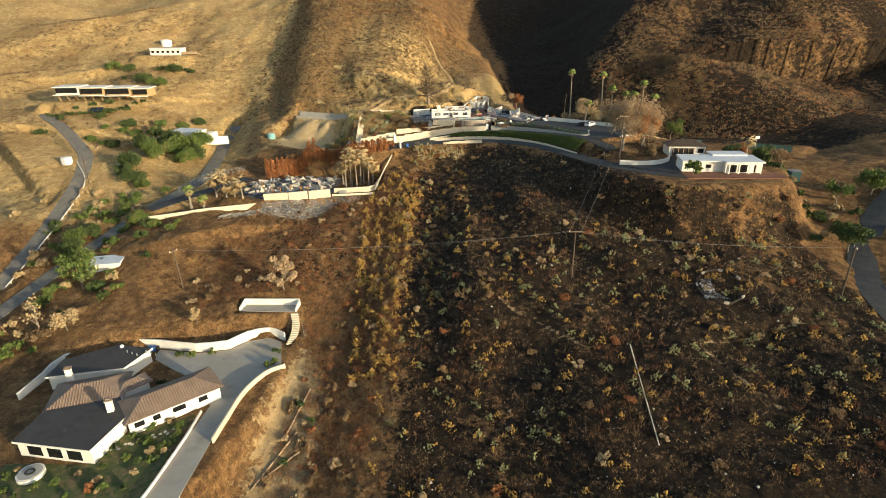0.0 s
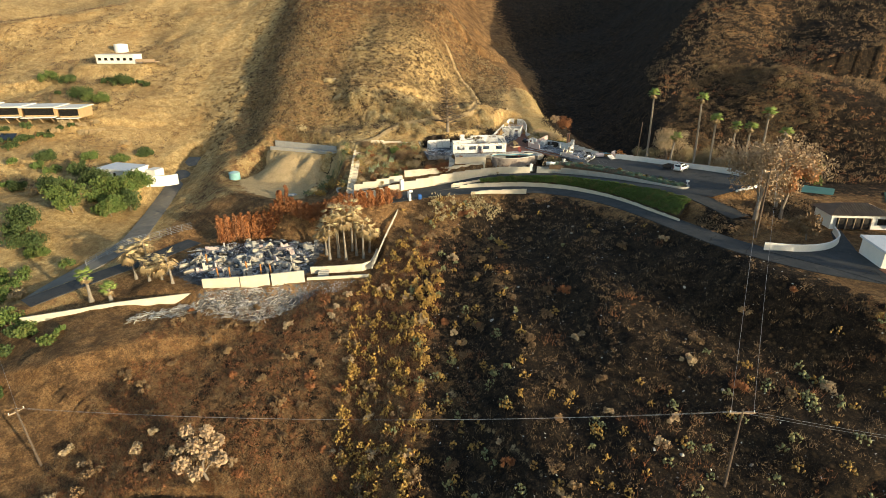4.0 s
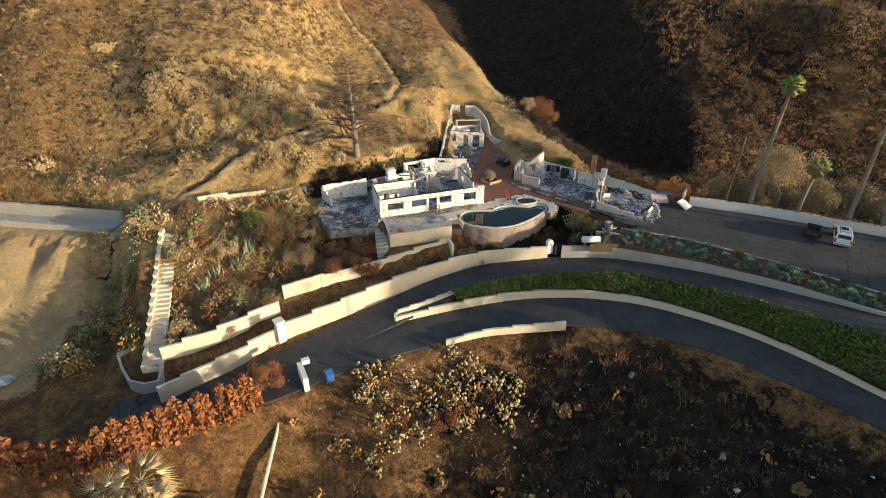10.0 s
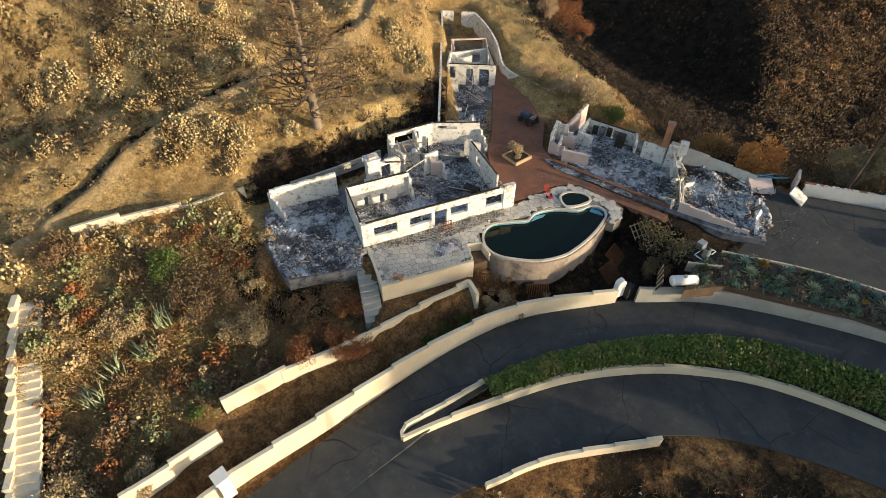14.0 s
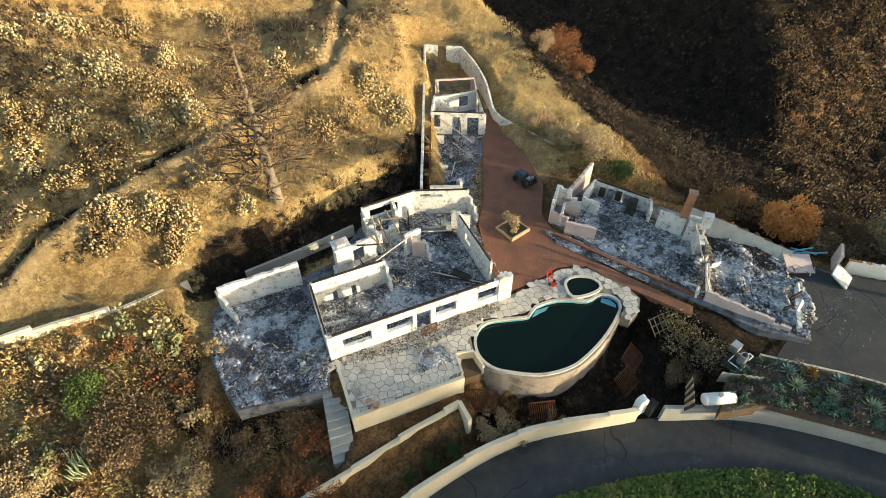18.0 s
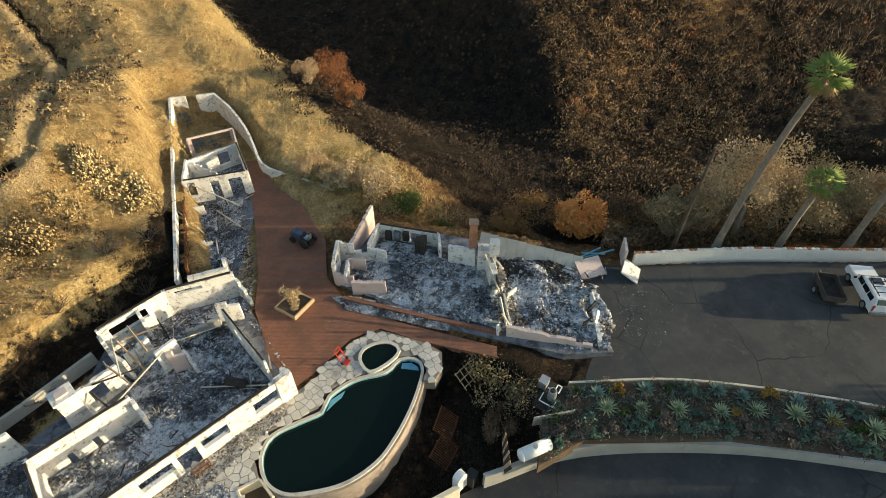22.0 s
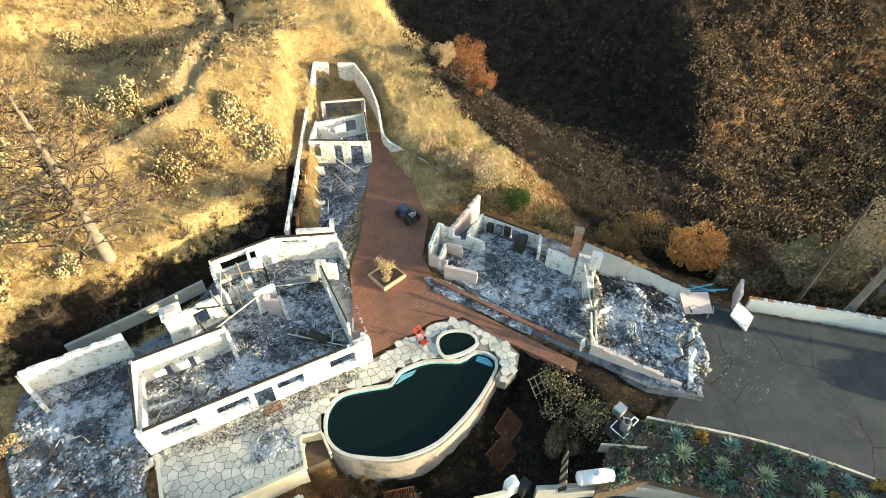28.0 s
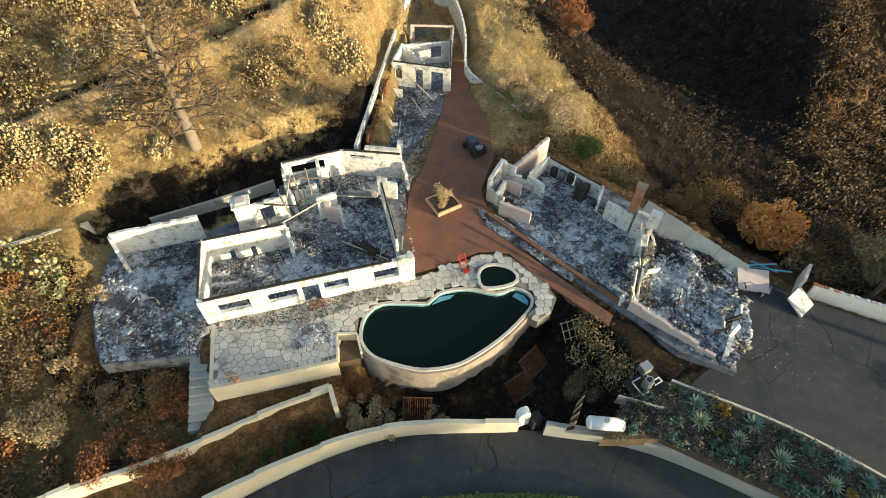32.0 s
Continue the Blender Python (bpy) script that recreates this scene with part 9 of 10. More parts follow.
for i, (x, y, h, lx, ly) in enumerate(((45.2, 200.7, 19.0, -0.8, -1.9), (54.4, 193.9, 18.2, -0.7, -0.6), (57.2, 191.6, 13.8, -0.5, -0.8), (60.8, 189.0, 12.2, -0.4, -0.4), (62.9, 187.0, 12.8, -0.5, -1.2), (65.0, 184.4, 16.4, -0.8, -1.5), (50.0, 197.6, 8.5, 0.6, -0.4), (66.4, 181.0, 12.5, 0.6, -1.0))):
    palm((x, y), h, 200 + i, (lx, ly), True, 1.55, None, "tall fan palms", "", 0.29)
for i, (x, y, h) in enumerate(((-31.5, 170.5, 8.6), (-29.8, 172.0, 11.0), (-28.0, 170.6, 9.6), (-26.0, 173.0, 10.0), (-24.3, 171.6, 7.8), (-30.6, 175.5, 9.4), (-27.4, 175.8, 10.6), (-32.8, 173.4, 6.0), (-23.4, 175.0, 5.4), (-60.6, 158.6, 5.6), (-69.6, 161.6, 6.0), (-71.0, 166.4, 5.2), (-66.0, 160.0, 4.4), (-68.4, 165.0, 6.4), (-63.6, 160.4, 3.6))):
    palm((x, y), h, 230 + i, (r.uniform(-.7, .7), r.uniform(-.7, .7)), False, 3.0, None, "burnt palms at the collapsed house", "", 0.26)
palm((-74.0, 153.2), 5.4, 251, (0, 0), True, 2.0, None, "lane palms", "stout palm with a golden-green crown by the wall", 0.35)
palm((-70.6, 153.8), 2.6, 252, (0, 0), True, 1.8, None, "lane palms", "short palm with a golden-green crown by the wall", 0.35)
palm((93, 168), 5.5, 253, (0, 0), False, 3.0, None, "shelf palms", "shaggy straw-coloured palm behind the white house", 0.5)

# trees by name


def bare_pine(at, h, seed):
    r = random.Random(seed)
    t = thing("burnt_pine", "tall charred pine with bare radiating branches", "tree", (at[0], at[1], ground_at(*at)))
    sticks("trunk", [(Vector((0, 0, -0.4)), Vector((-0.1, 0.2, h * 0.25)), 0.5, 0.38), (Vector((-0.1, 0.2, h * 0.25)), Vector((-0.3, 0.6, h * 0.6)), 0.38, 0.24), (Vector((-0.3, 0.6, h * 0.6)), Vector((-0.5, 1.0, h)), 0.24, 0.05)], M_BARK, t, 9)
    bm, tips = [], []
    for i in range(64):
        k = 0.16 + 0.82 * i / 64
        a = i * 2.4 + r.uniform(-.4, .4)
        ln = (1.08 - k) * h * 0.36 + 0.7
        base = Vector((-0.5 * k, 1.0 * k, h * k))
        w = Vector((math.cos(a), math.sin(a), r.uniform(-0.05, 0.4))).normalized()
        branch_out(bm, base, w, ln * 0.5, 0.15 * (1.15 - k) + 0.04, 2, r, tips, 4)
    sticks("branchwork", bm, M_PINEBARK, t, 4)
    pieces("twig_cluster", [(tuple(p + Vector((r.uniform(-.5, .5), r.uniform(-.5, .5), r.uniform(-.4, .4)))), turned(0.035, 0.035, r.uniform(0.3, 0.9), r.uniform(-2, 2), r.uniform(-2, 2), 0)) for p in tips for _ in range(9)], SPIKE, SPIKE_F, L_TWIG_T, parent=t, kind="")
    return t


def dead_bush(at, rad, h, seed):
    r = random.Random(seed)
    t = thing("bare_bush", "leafless charred bush with spreading stems", "bush", (at[0], at[1], ground_at(*at)), group="bare bushes by the house")
    bm, tips = [], []
    for i in range(9):
        a = i * 2.4 + r.uniform(-.4, .4)
        branch_out(bm, Vector((0, 0, -0.1)), Vector((math.cos(a) * rad, math.sin(a) * rad, h)).normalized(), 0.55 * math.hypot(rad, h), 0.05, 2, r, tips, 4)
    sticks("branchwork", bm, M_PINEBARK, t, 4)
    return t


for i, (x, y) in enumerate(((-4.2, 219.4), (-7.0, 218.8), (1.6, 223.6), (4.4, 224.8), (-1.2, 224.2), (6.2, 227.2), (8.2, 231.0), (-10.4, 219.6), (-12.8, 224.4), (3.2, 227.0))):
    dead_bush((x, y), 1.2, 1.1, 350 + i)
bare_pine((-6.0, 222.6), 14.5, 301)
tree("dead_sycamore", "large dead tree with faded pinkish leaves beside the lane", (51.6, 158.0), 16.0, 10.2, L_PINK, 310, 330, 0.27, M_BARK, 3, 0.25, drop=2.5)
tree("dead_sycamore", "large dead tree with faded orange-tan leaves by the gate", (58.4, 161.5), 12.0, 4.6, L_RUSTPINK, 311, 230, 0.30, M_BARK, 3, 0.27)
L_DUSTY = leaf_material("dusty_olive_leaves", (0.20, 0.175, 0.10), (0.36, 0.28, 0.165), (0.30, 0.215, 0.12))
for i, (x, y, h, c) in enumerate(((50.6, 201.6, 10.0, 4.4), (54.6, 200.2, 8.2, 4.2), (58.6, 197.2, 7.6, 3.8), (62.4, 194.6, 7.0, 3.6), (56.4, 204.4, 7.4, 3.8), (47.0, 204.8, 6.0, 2.6))):
    tree("dusty_eucalyptus", "dusty olive-tan half-burnt tree behind the parking wall", (x, y), h, c, L_DUSTY if i % 3 else L_OLIVETAN, 312 + 40 * i, 330, 0.13, M_BARK, 3, 0.36, group="dusty trees behind the wall")
tree("scorched_tree", "wide rusty-pink dead tree beyond the parking court", (70.1, 184.6), 7.0, 5.0, L_RUSTPINK, 314, 120, 0.24, M_BARK, 3, 0.3)
tree("scorched_tree", "smaller rusty-pink dead tree beside the wide one", (66.0, 187.4), 5.5, 3.0, L_RUSTPINK, 341, 100, 0.24, M_BARK, 3, 0.3)
# unseen tree, added so that its shadow falls across the court's end
tree("dead_sycamore", "dead tan-leaved tree added to shade the court's end", (61.6, 168.6), 10.0, 4.8, L_PINK, 315, 260, 0.24, M_BARK, 3, 0.32)
tree("green_tree", "surviving green tree beyond the parking court", (76.0, 184.0), 8.0, 4.0, L_GREEN, 316, 70, 0.32, M_BARK, 3, 0.28)
for i, (x, y, h) in enumerate(((58.0, 199.2, 11.0), (41.0, 206.4, 3.0))):
    tree("bare_tree", "bare scorched trunk behind the parking wall", (x, y), h, 2.4, L_BROWN if i % 2 else None, 320 + i, 40, 0.25, M_BARKDARK, 2, 0.3, group="bare trees behind the wall")
shrub("orange_bush", "round bush of bright orange dry leaves", (41.6, 212.4), 2.7, 5.6, L_ORANGE, 330, 34, 190, 0.19, True, "", "bush")
for i, (x, y, rad, h, m, lb) in enumerate((
        (38.8, 216.0, 3.2, 3.2, L_DULL, "wide orange-brown dead thicket below the annex"),
        (44.6, 210.6, 2.4, 2.6, L_DULL, "dull orange dry bush behind the annex"),
        (36.0, 217.0, 2.2, 2.4, L_DULL, "orange-brown dead bush behind the annex"),
        (48.6, 211.5, 3.0, 3.0, L_BROWN, "brown dead thicket in the gully"),
        (52.5, 207.5, 2.8, 3.2, L_BROWN, "brown dead thicket behind the wall"),
        (31.2, 238.6, 2.0, 3.8, L_RED, "rust-red dead bush at the gully edge"),
        (33.0, 246.5, 3.4, 5.4, L_RED, "tall rust-red dead bush in the gully"),
        (29.2, 245.0, 1.9, 3.4, L_PINK, "pale dead bush in the gully"),
        (23.4, 227.4, 2.8, 2.6, L_OLIVETAN, "dry tan shrub along the court wall"),
        (25.8, 224.6, 2.8, 2.8, L_OLIVETAN, "dry tan shrub along the court wall"),
        (22.0, 229.8, 2.2, 2.2, L_OLIVETAN, "scorched shrub along the court wall"),
        (27.2, 221.8, 1.8, 1.4, L_GREEN, "low green shrub behind the annex"),
        (29.4, 219.0, 1.4, 1.0, L_GREEN, "low green shrub behind the annex"),
        (22.3, 201.7, 3.2, 3.2, L_TWIGGREY, "large half-burnt grey-brown shrub below the deck"),
        (20.4, 200.2, 1.6, 2.0, L_BROWN, "dead shrub below the deck"),
        (5.6, 200.8, 1.6, 1.8, L_TAN, "tall dry golden shrub below the pool"),
        (7.0, 199.9, 1.2, 1.4, L_TAN, "dry golden shrub below the pool"),
        (10.2, 199.9, 1.0, 1.0, L_TAN, "small dry shrub below the pool"),
        (2.2, 200.3, 0.8, 0.9, L_GREEN, "small fresh green shrub by the garden wall"),
        (0.6, 200.0, 0.8, 0.9, L_GREEN, "small fresh green shrub by the garden wall"),
        (-1.0, 199.4, 0.6, 0.6, L_GREEN, "small fresh green shrub by the garden wall"),
        (-9.8, 200.2, 2.6, 2.4, L_RED, "broad rust-brown dead shrub above the drive"),
        (-7.0, 199.6, 1.8, 1.9, L_RED, "rust-brown dead shrub above the drive"),
        (-17.5, 206.2, 3.4, 2.8, L_BROWN, "large dry brown shrub in the terraced garden"),
        (-14.8, 203.5, 2.6, 2.0, L_TAN, "dry tan shrub in the terraced garden"),
        (-20.6, 209.6, 2.0, 2.2, L_GREEN, "half-green shrub in the terraced garden"),
        (-8.0, 205.0, 2.0, 1.6, L_BROWN, "dead shrub below the open slab"),
        (-10.4, 204.4, 2.0, 1.6, L_BROWN, "dead shrub below the open slab"),
        (-6.6, 203.2, 1.6, 1.4, L_RED, "dark red dead shrub by the terrace steps"),
        (-24.0, 205.0, 2.2, 1.8, L_TAN, "grey-tan dry shrub in the terraced garden"),
        (-16.6, 211.0, 1.4, 1.2, L_BROWN, "brown dry shrub beside the open slab"),
        (-15.0, 209.6, 0.8, 0.7, L_RED, "red dry shrub beside the open slab"),
        (-18.2, 212.4, 1.2, 1.0, L_RED, "rusty dry shrub beside the open slab"),
        (-27.4, 194.0, 2.4, 2.4, L_TAN, "round tan-green shrub above the drive wall"),
        (-22.0, 194.0, 1.7, 1.9, L_TAN, "golden dry shrub above the drive wall"),
        (-24.4, 197.4, 1.4, 1.2, L_RED, "rust-red shrub in the lower garden"),
        (-20.0, 200.4, 1.5, 1.3, L_RED, "rust-red shrub in the lower garden"),
        (-19.0, 197.6, 0.9, 0.9, L_GREEN, "small green shrub by the garden wall"),
        (-12.4, 211.0, 0.9, 0.9, L_TAN, "dry plant beside the slab"),
        (-28.4, 212.6, 2.2, 1.8, L_BROWN, "dry shrub at the foot of the hill"),
        (-31.4, 216.4, 2.2, 1.6, L_TAN, "dry shrub at the foot of the hill"),
        (-2.0, 178.7, 1.6, 1.4, L_RED, "rust-red bush below the lane"),
        (-6.0, 180.5, 1.4, 1.2, L_RED, "rust-red bush below the lane"),
        (-18.6, 186.0, 2.4, 3.2, L_RED, "tall scorched shrub at the hedge's end"),
        (13.1, 216.5, 1.3, 1.7, L_TAN, "scorched shrub growing in the planter"))):
    shrub("dead_shrub" if m is not L_GREEN else "green_shrub", lb, (x, y), rad, h, m, 400 + i, 16 if rad > 1.5 else 9, 260 if rad > 1.5 else 140, 0.07 + 0.012 * rad, True, "shrubs of the burnt garden", z=26.9 if (x, y) == (13.1, 216.5) else None)

PEARS = [(-19.5, 237.2, 3.6), (-14.3, 235.2, 3.7), (-21.0, 232.5, 2.3), (-18.7, 227.7, 3.1), (-14.7, 229.4, 1.9), (0.1, 231.6, 3.0), (-14.0, 222.8, 2.5), (-15.1, 219.8, 2.0), (-4.3, 238.3, 1.9), (-3.0, 237.3, 1.5), (5.8, 233.6, 2.2), (-7.8, 237.0, 2.2), (7.2, 232.4, 1.6), (-21.8, 226.8, 1.9), (-17.9, 222.8, 2.0), (-19.3, 221.6, 1.8), (-21.7, 243.6, 2.3), (-17.7, 246.9, 2.4), (-8.7, 222.4, 1.0), (-8.3, 252.5, 2.6), (-12.7, 241.5, 2.2), (4.6, 235.0, 1.3), (-12.4, 231.9, 2.2), (-17.0, 255.1, 2.6), (-34.6, 238.4, 3.2), (-24.8, 232.8, 2.2), (-29.3, 231.3, 1.9), (-32.4, 231.6, 1.5), (-25.2, 229.4, 1.6), (-3.6, 263.5, 2.3), (-25.8, 240.3, 1.5), (-42.4, 221.1, 1.8), (-49.9, 227.4, 1.6), (-58.1, 258.2, 1.5), (-41.7, 241.8, 1.4), (-44.9, 222.1, 1.3), (-11.5, 225.4, 1.4), (-30.3, 224.0, 1.6), (-46, 252, 2.0), (-28, 262, 2.0), (-38, 272, 2.0)]
for i, (x, y, rad) in enumerate(PEARS):
    pear((x, y), rad * 0.85, rad * 0.62, (L_CACTUS_B, L_CACTUS_T, L_CACTUS_B, L_CACTUS_T)[i % 4], 600 + i, int(130 + 150 * rad), 0.25)
for i, (x, y, rad) in enumerate(((-38.1, 209.0, 1.6), (-36.4, 205.0, 1.5), (-38.4, 211.2, 1.4), (-38.8, 200.6, 1.4), (-35.6, 202, 1.2), (-31.8, 211.6, 1.5), (-27.0, 210.6, 1.4), (-25, 213.4, 1.3), (-22.6, 211.8, 1.3), (-18.4, 214.2, 1.2), (-33.4, 213.2, 1.4), (-15.8, 213.6, 0.9))):
    pear((x, y), rad, 1.3, (L_CACTUS_G, L_CACTUS_T, L_CACTUS_B)[i % 3], 700 + i, 80, 0.34, "garden cactus", None, "green-yellow prickly pear in the terraced garden")
for i, (x, y) in enumerate(scatter([(-41.5, 193), (-32.5, 192), (-31.6, 206), (-34, 213), (-40, 213), (-41, 203)], 26, 750)):
    pear((x, y), 1.3, 1.3, (L_CACTUS_G, L_CACTUS_B, L_CACTUS)[i % 3], 760 + i, 90, 0.3, "bank cactus", None, "green-yellow prickly pear on the bank beside the stair")
for i, (x, y) in enumerate(((-24.5, 202.5), (-22.1, 203.3), (-26.0, 200.6), (-21.0, 205.4))):
    rr = random.Random(800 + i)
    ob = thing("columnar_cactus", "clump of tall yellow-green cactus stems", "cactus", (x, y, ground_at(x, y)), group="tall cactus clumps")
    pieces("stem_cluster", [((rr.uniform(-.7, .7), rr.uniform(-.7, .7), -0.1), turned(0.16, 0.16, rr.uniform(1.0, 2.6), rr.uniform(-.35, .35), rr.uniform(-.35, .35), 0)) for _ in range(26)], SPIKE, SPIKE_F, L_AGAVE_Y, parent=ob)

# rust-brown cypress hedge
def cypress(seed, h, mat):
    rr = random.Random(seed)
    t = thing("burnt_cypress", "narrow scorched rust-brown cypress in the hedge row", "cypress", group="cypress hedge")
    part("trunk", rod(bmesh.new(), (0, 0, -0.4), (0, 0, h * 0.8), 0.1, 0.04, 6), M_BARK, t)
    leaf_cloud("foliage", [(Vector((rr.uniform(-.2, .2), rr.uniform(-.2, .2), h * (0.12 + 0.82 * k / 9))), 0.8 - 0.05 * k) for k in range(10)], 70, 0.30, mat, t, seed)
    return t


firs = [cypress(900, 7.0, L_RED), cypress(901, 6.2, L_RUST), cypress(902, 4.2, L_RED), cypress(903, 3.6, L_RUST)]
hedge = smooth_line([(-59.5, 180.6, 0), (-52, 183.0, 0), (-45, 184.6, 0), (-39, 183.4, 0), (-33, 181.6, 0), (-27, 181.6, 0), (-19.5, 183.4, 0)], 0.85)
rr = random.Random(910)
seen = set()
for i, q in enumerate(hedge):
    k = (0 if q.x < -44 else 2) + i % 2
    m = pose(q.x + rr.uniform(-.3, .3), q.y + rr.uniform(-.4, .4), ground_at(q.x, q.y), 0, 0, rr.uniform(0, 360))
    if k in seen:
        copy_thing(firs[k], m)
    else:
        firs[k].matrix_world = m
        seen.add(k)

# trees of the lower and western slopes
for i, (nm, lb, x, y, h, c, m, per) in enumerate((
        ("olive_tree", "pale green spreading tree by the lane house", -89.5, 122, 9.0, 4.6, L_GREEN, 45),
        ("bare_tree", "bare pale-branched tree beside the villa wall", -91, 107, 9.0, 3.6, L_TAN, 14),
        ("tan_tree", "round tan dead tree beside the villa wall", -84, 106, 5.5, 3.4, L_TAN, 90),
        ("bare_tree", "grey bare tree above the villa", -97, 100, 8.0, 4.2, L_BROWN, 26),
        ("dead_tree", "pale dead tree above the parking slab", -38.6, 118.2, 8.5, 3.0, L_PINK, 240),
        ("tan_tree", "small tan dead conifer on the charred slope", -56, 108.5, 3.4, 1.2, L_TAN, 70),
        ("tan_tree", "thin bare sapling beside the steps", -31.6, 106, 5.0, 1.4, None, 0),
        ("green_tree", "dense green tree by the cottage", -99.5, 189.5, 6.5, 5.0, L_GREEN, 190),
        ("green_tree", "dense green tree by the cottage", -94.0, 199.5, 6.0, 5.0, L_GREEN, 190),
        ("green_tree", "broad green tree beside the lane", -89.6, 201.6, 5.5, 4.4, L_GREEN, 190),
        ("green_tree", "broad green tree beside the lane", -88.6, 195.6, 5.0, 3.8, L_DARK, 180),
        ("green_tree", "broad green tree above the lane", -106, 194.0, 6.0, 5.0, L_DARK, 180),
        ("green_tree", "broad green tree below the cottage", -101, 201.0, 5.5, 4.6, L_DARK, 180),
        ("green_tree", "broad green tree below the cottage", -91, 191.0, 5.0, 4.2, L_GREEN, 170),
        ("green_tree", "dense green tree by the lane", -104, 180.0, 5.5, 4.6, L_DARK, 170),
        ("green_tree", "dense green tree beside the cottage", -108, 207, 5.5, 3.4, L_DARK, 100),
        ("green_tree", "leafy green tree by the white house", 62.3, 134.5, 4.6, 2.2, L_GREEN, 70),
        ("green_tree", "bright green tree behind the white house", 92, 158, 7.5, 3.4, L_GREEN, 90),
        ("green_tree", "dark green tree beside the white house", 88, 150, 6.0, 3.6, L_DARK, 90),
        ("dead_tree", "brown dead tree beside the white house", 88, 141, 5.0, 3.4, L_BROWN, 80),
        ("green_tree", "bright green tree on the east slope", 101, 136, 7.0, 3.2, L_GREEN, 80),
        ("green_tree", "green tree beside the hill road", 92.6, 116.5, 6.5, 4.2, L_DARK, 110),
        ("green_tree", "green tree on the far side of the hill road", 112, 139, 6.5, 4.0, L_GREEN, 80),
        ("red_tree", "rust-red dead tree behind the white house", 84, 156, 5.0, 3.2, L_RED, 80),
        ("green_tree", "low green tree by the white court", 79.5, 152, 4.0, 2.6, L_DARK, 80),
        ("tan_tree", "dry tan tree beside the white court", 57, 150.5, 4.6, 3.2, L_BROWN, 80))):
    tree(nm, lb, (x, y), h, c, m, 1000 + 3 * i, per, 0.36, M_BARK, 2 if c < 4 else 3, 0.34, group="trees of the slopes")
rr = random.Random(1100)
for i, (x, y, rad) in enumerate(((-107.9, 198.7, 4.2), (-101.2, 175.0, 4.4), (-91.7, 199.3, 5.0), (-88.7, 207.1, 3.4), (-96.5, 196.8, 3.6), (-94.1, 143.4, 4.8), (-86.8, 147.7, 3.2), (-101.4, 147.0, 3.0), (-97.3, 132.8, 5.0), (-134.4, 256.8, 4.0), (-125.6, 250.4, 4.4), (-124.6, 265.9, 4.2), (-155.3, 272.1, 4.0), (-147.4, 270.7, 3.6), (-131.7, 205.1, 2.4), (-121.2, 201.3, 2.6), (-129.4, 192.3, 2.2), (-122.3, 215.7, 3.0), (-111.2, 218.5, 2.6), (-107.0, 179.4, 3.0), (-103.9, 144.5, 3.6), (-102.8, 139.0, 3.6), (-103.2, 193.1, 3.4), (-93.2, 149.2, 2.4), (-81.0, 144.6, 1.8), (-85.5, 120.9, 2.2), (-98.0, 172.8, 2.6), (-100.2, 228.4, 2.8), (-104.3, 221.7, 2.6))):
    if off_roads(x, y, 0.3):
        shrub("valley_bush", "rounded leafy green bush in the western valley", (x, y), rad, rad * 1.05, (L_GREEN, L_DARK)[i % 2], 1150 + i, 22, 110, 0.3, True, "green bushes of the valley", "bush")
for i in range(80):
    x, y, m = rr.choice(((-150, 216, L_DARK), (-132, 226, L_DARK), (-122, 214, L_GREEN), (-128, 262, L_DARK), (-118, 232, L_TAN), (-112, 198, L_TAN), (-118, 166, L_TAN), (-102, 160, L_GREEN), (-92, 148, L_DARK)))
    x, y = x + rr.gauss(0, 6), y + rr.gauss(0, 5)
    if off_roads(x, y, 0.5):
        shrub("garden_shrub", "rounded green shrub on the western hillside" if m is not L_TAN else "dry tan shrub on the western hillside", (x, y), rr.uniform(1.2, 3.0), rr.uniform(1.2, 2.4), m, 1200 + i, 9, 60, 0.32, False, "hillside shrubs")
for i in range(15):
    t = i / 14
    x, y = -157 + 34 * t, 222 + 9 * t - 3 * math.sin(t * 3.1)
    shrub("clipped_shrub", "clipped round green shrub in a row below the stilt house", (x, y), 1.3, 1.6, L_DARK, 1300 + i, 8, 60, 0.28, False, "clipped row")
for i, (x, y, m) in enumerate(((-52, 77.5, L_GREEN), (-49.5, 79.5, L_TAN), (-47.3, 78.0, L_GREEN), (-50.8, 74.0, L_GREEN), (-54, 76.0, L_GREEN), (-48.0, 72.5, L_DARK), (-57.4, 100.9, L_DARK), (-54.6, 100.6, L_GREEN), (-50.5, 101.8, L_GREEN), (-36.6, 101.5, L_DARK), (-37.2, 96.6, L_GREEN), (-36.2, 98.0, L_GREEN), (-69.5, 66.5, L_DARK), (-61, 65, L_GREEN), (-55, 64, L_RED), (-63.5, 89.6, L_GREEN), (-56.4, 90.4, L_DARK), (-28.5, 88, L_DARK), (-26, 84, L_DARK), (-29, 75.5, L_DARK))):
    shrub("garden_shrub", "leafy green garden shrub at the villa" if m in (L_GREEN, L_DARK) else "dry garden shrub at the villa", (x, y), 1.1, 1.4, m, 1400 + i, 8, 50, 0.22, False, "villa shrubs")
for i in range(40):
    x, y = rr.uniform(84, 112), rr.uniform(112, 148)
    if off_roads(x, y, 0.6):
        shrub("slope_shrub", "green shrub on the east slope" if i % 3 else "dry shrub on the east slope", (x, y), rr.uniform(1.0, 2.2), rr.uniform(1.0, 1.8), (L_TAN, L_GREEN, L_DARK)[i % 3], 1500 + i, 8, 45, 0.3, False, "east slope shrubs")
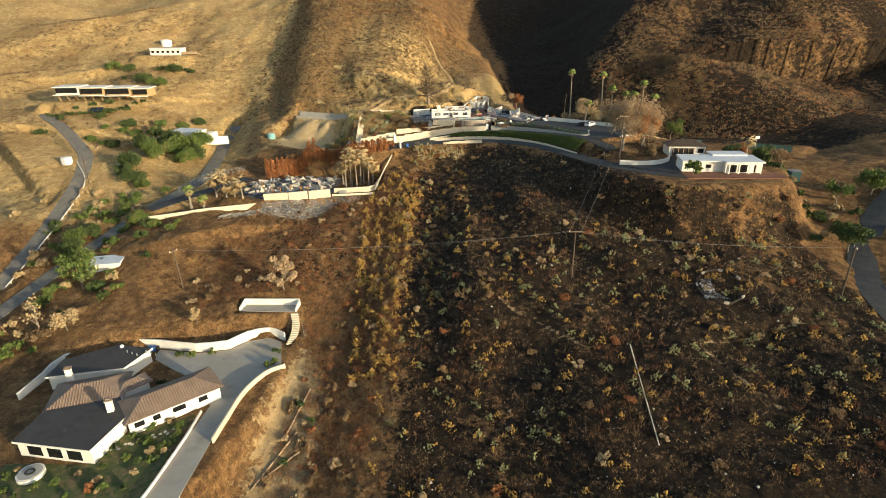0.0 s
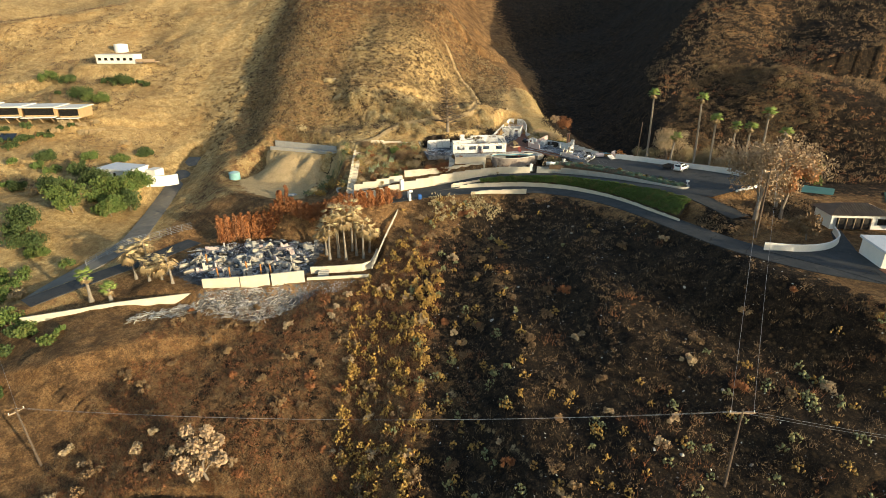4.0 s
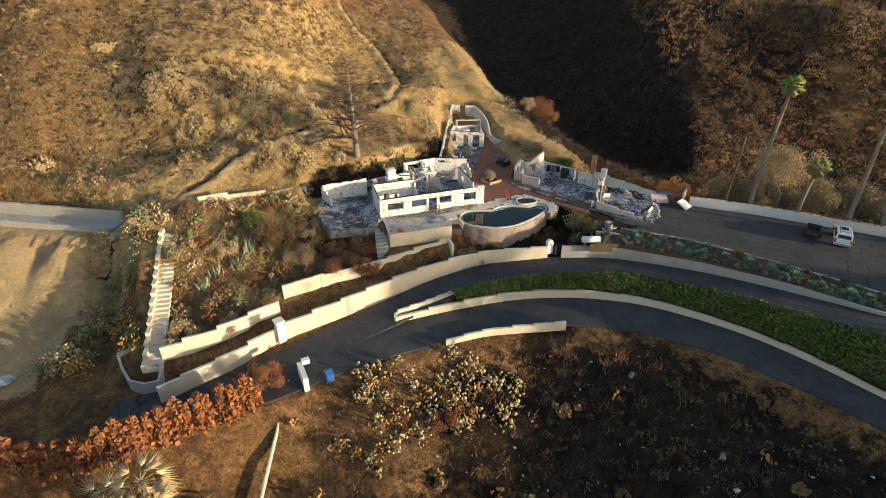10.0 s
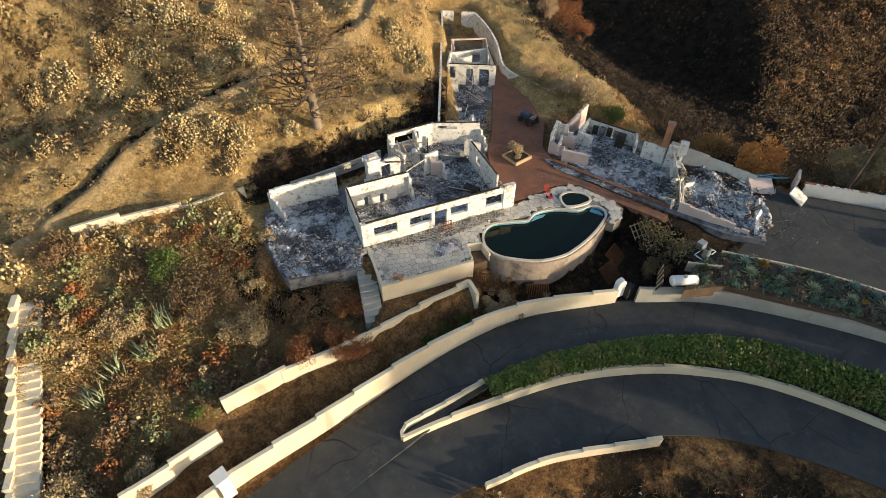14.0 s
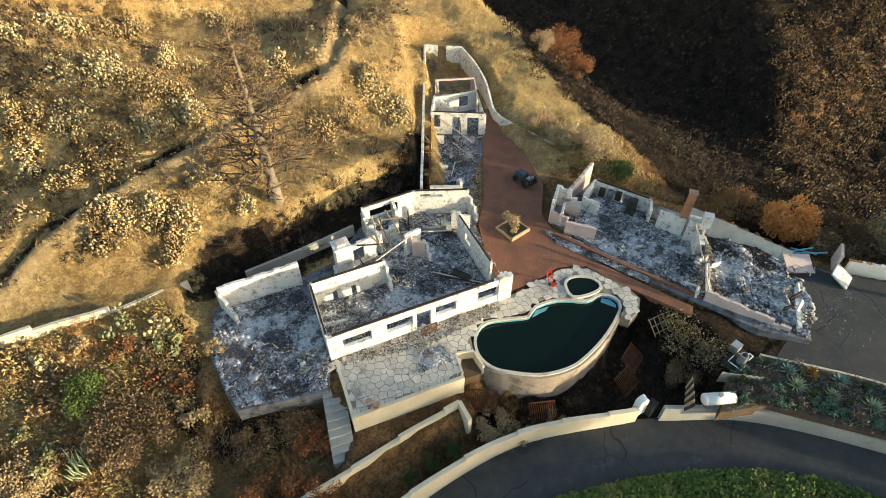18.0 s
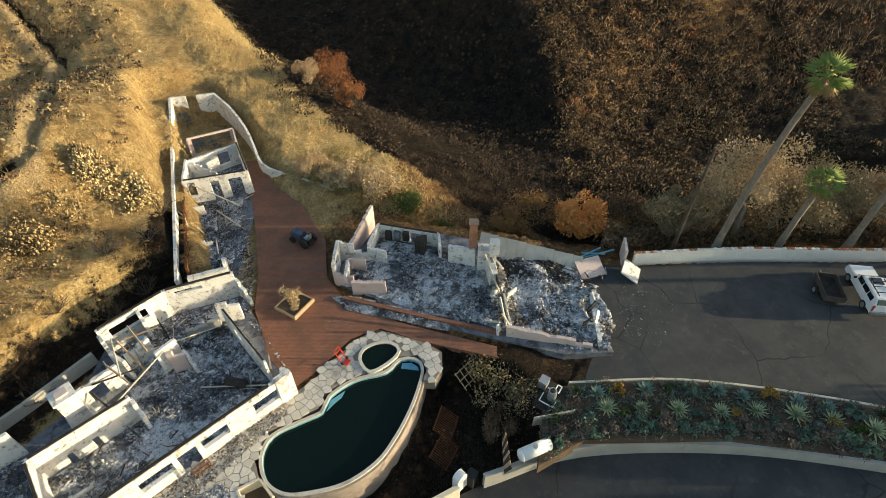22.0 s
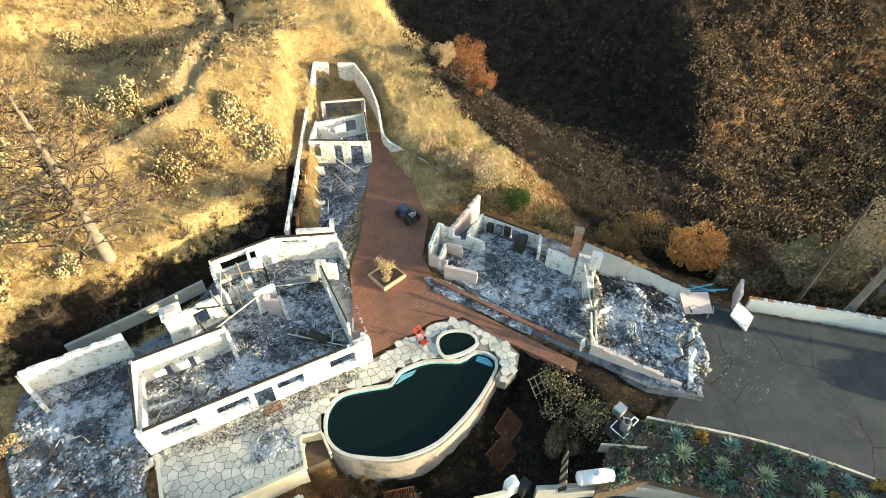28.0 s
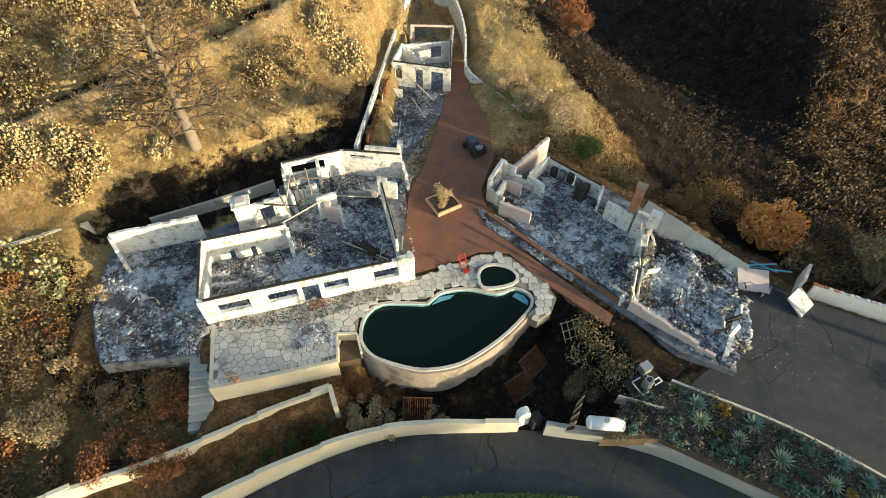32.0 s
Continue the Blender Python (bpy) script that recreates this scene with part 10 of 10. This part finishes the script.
for i in range(70):
    x, y = rr.uniform(-30, -13.5), rr.uniform(192, 214)
    if in_poly(x, y, GARDEN):
        m = rr.choice((L_BROWN, L_TAN, L_RED, L_BROWN, L_TWIG_T, L_CACTUS_G))
        shrub("dead_shrub", {L_BROWN: "dry brown shrub in the terraced garden", L_TAN: "straw-tan dry shrub in the terraced garden", L_RED: "rust-brown dry shrub in the terraced garden", L_TWIG_T: "twiggy brown shrub in the terraced garden", L_CACTUS_G: "grey-green shrub in the terraced garden"}[m], (x, y), rr.uniform(0.6, 1.6), rr.uniform(0.6, 1.5), m, 1700 + i, 8, 60, 0.17, True, "garden shrubs")
WLOW = [(-114, 98), (-86, 100), (-80, 118), (-72, 146), (-78, 152), (-102, 172), (-116, 150)]
for i, (x, y) in enumerate(scatter(WLOW, 90, 1800)):
    if off_roads(x, y, 0.4) and not in_poly(x, y, [(-95, 126), (-83, 126), (-83, 137), (-95, 137)]):
        m = rr.choice((L_GREEN, L_DARK, L_TAN, L_BROWN, L_GREEN))
        shrub("lane_shrub", "green shrub beside the side lane" if m in (L_GREEN, L_DARK) else "dry shrub beside the side lane", (x, y), rr.uniform(1.0, 2.6), rr.uniform(1.0, 2.4), m, 1900 + i, 9, 60, 0.3, False, "lane shrubs")
for poly, n, seed, group in ((WESTS, 110, 2000, "west slope shrubs"), (SLOPE, 110, 2300, "burnt slope shrubs"), (BELT, 30, 2500, "belt shrubs")):
    for i, (x, y) in enumerate(scatter(poly, n, seed)):
        if off_roads(x, y, 1.5):
            m = rr.choice((L_BROWN, L_RED, L_TWIG_T, L_OLIVETAN, L_BROWN))
            shrub("dry_shrub", {L_BROWN: "dead brown shrub on the burnt slope", L_RED: "rust-brown shrub on the burnt slope", L_TWIG_T: "twiggy dry shrub on the burnt slope", L_OLIVETAN: "olive-tan dry shrub on the burnt slope"}[m], (x, y), rr.uniform(0.7, 1.7), rr.uniform(0.7, 1.6), m, seed + i, 7, 60, 0.2, True, group)
for i, (x, y) in enumerate(scatter([(-58, 60), (-72, 61), (-71, 69), (-58, 68), (-55.5, 76.5), (-46.6, 80.5), (-46.8, 63)], 34, 2700)):
    m = rr.choice((L_GREEN, L_DARK, L_GREEN, L_TAN))
    shrub("garden_shrub", "low green shrub in the villa's lawn" if m is not L_TAN else "dry shrub in the villa's lawn", (x, y), rr.uniform(0.5, 1.1), rr.uniform(0.5, 1.2), m, 2700 + i, 7, 45, 0.2, False, "villa shrubs")
rubble("stones", SLOPE, 0, 1500, 81, "pale stones strewn over the burnt slope", 0.12, 0.8, 0.0, M_RUBBLE_TAN, True, 0.8, 6)
rubble("stones", HILL, 0, 700, 82, "pale stones on the golden hill", 0.12, 0.6, 0.0, M_RUBBLE_TAN, True, 0.8, 6)
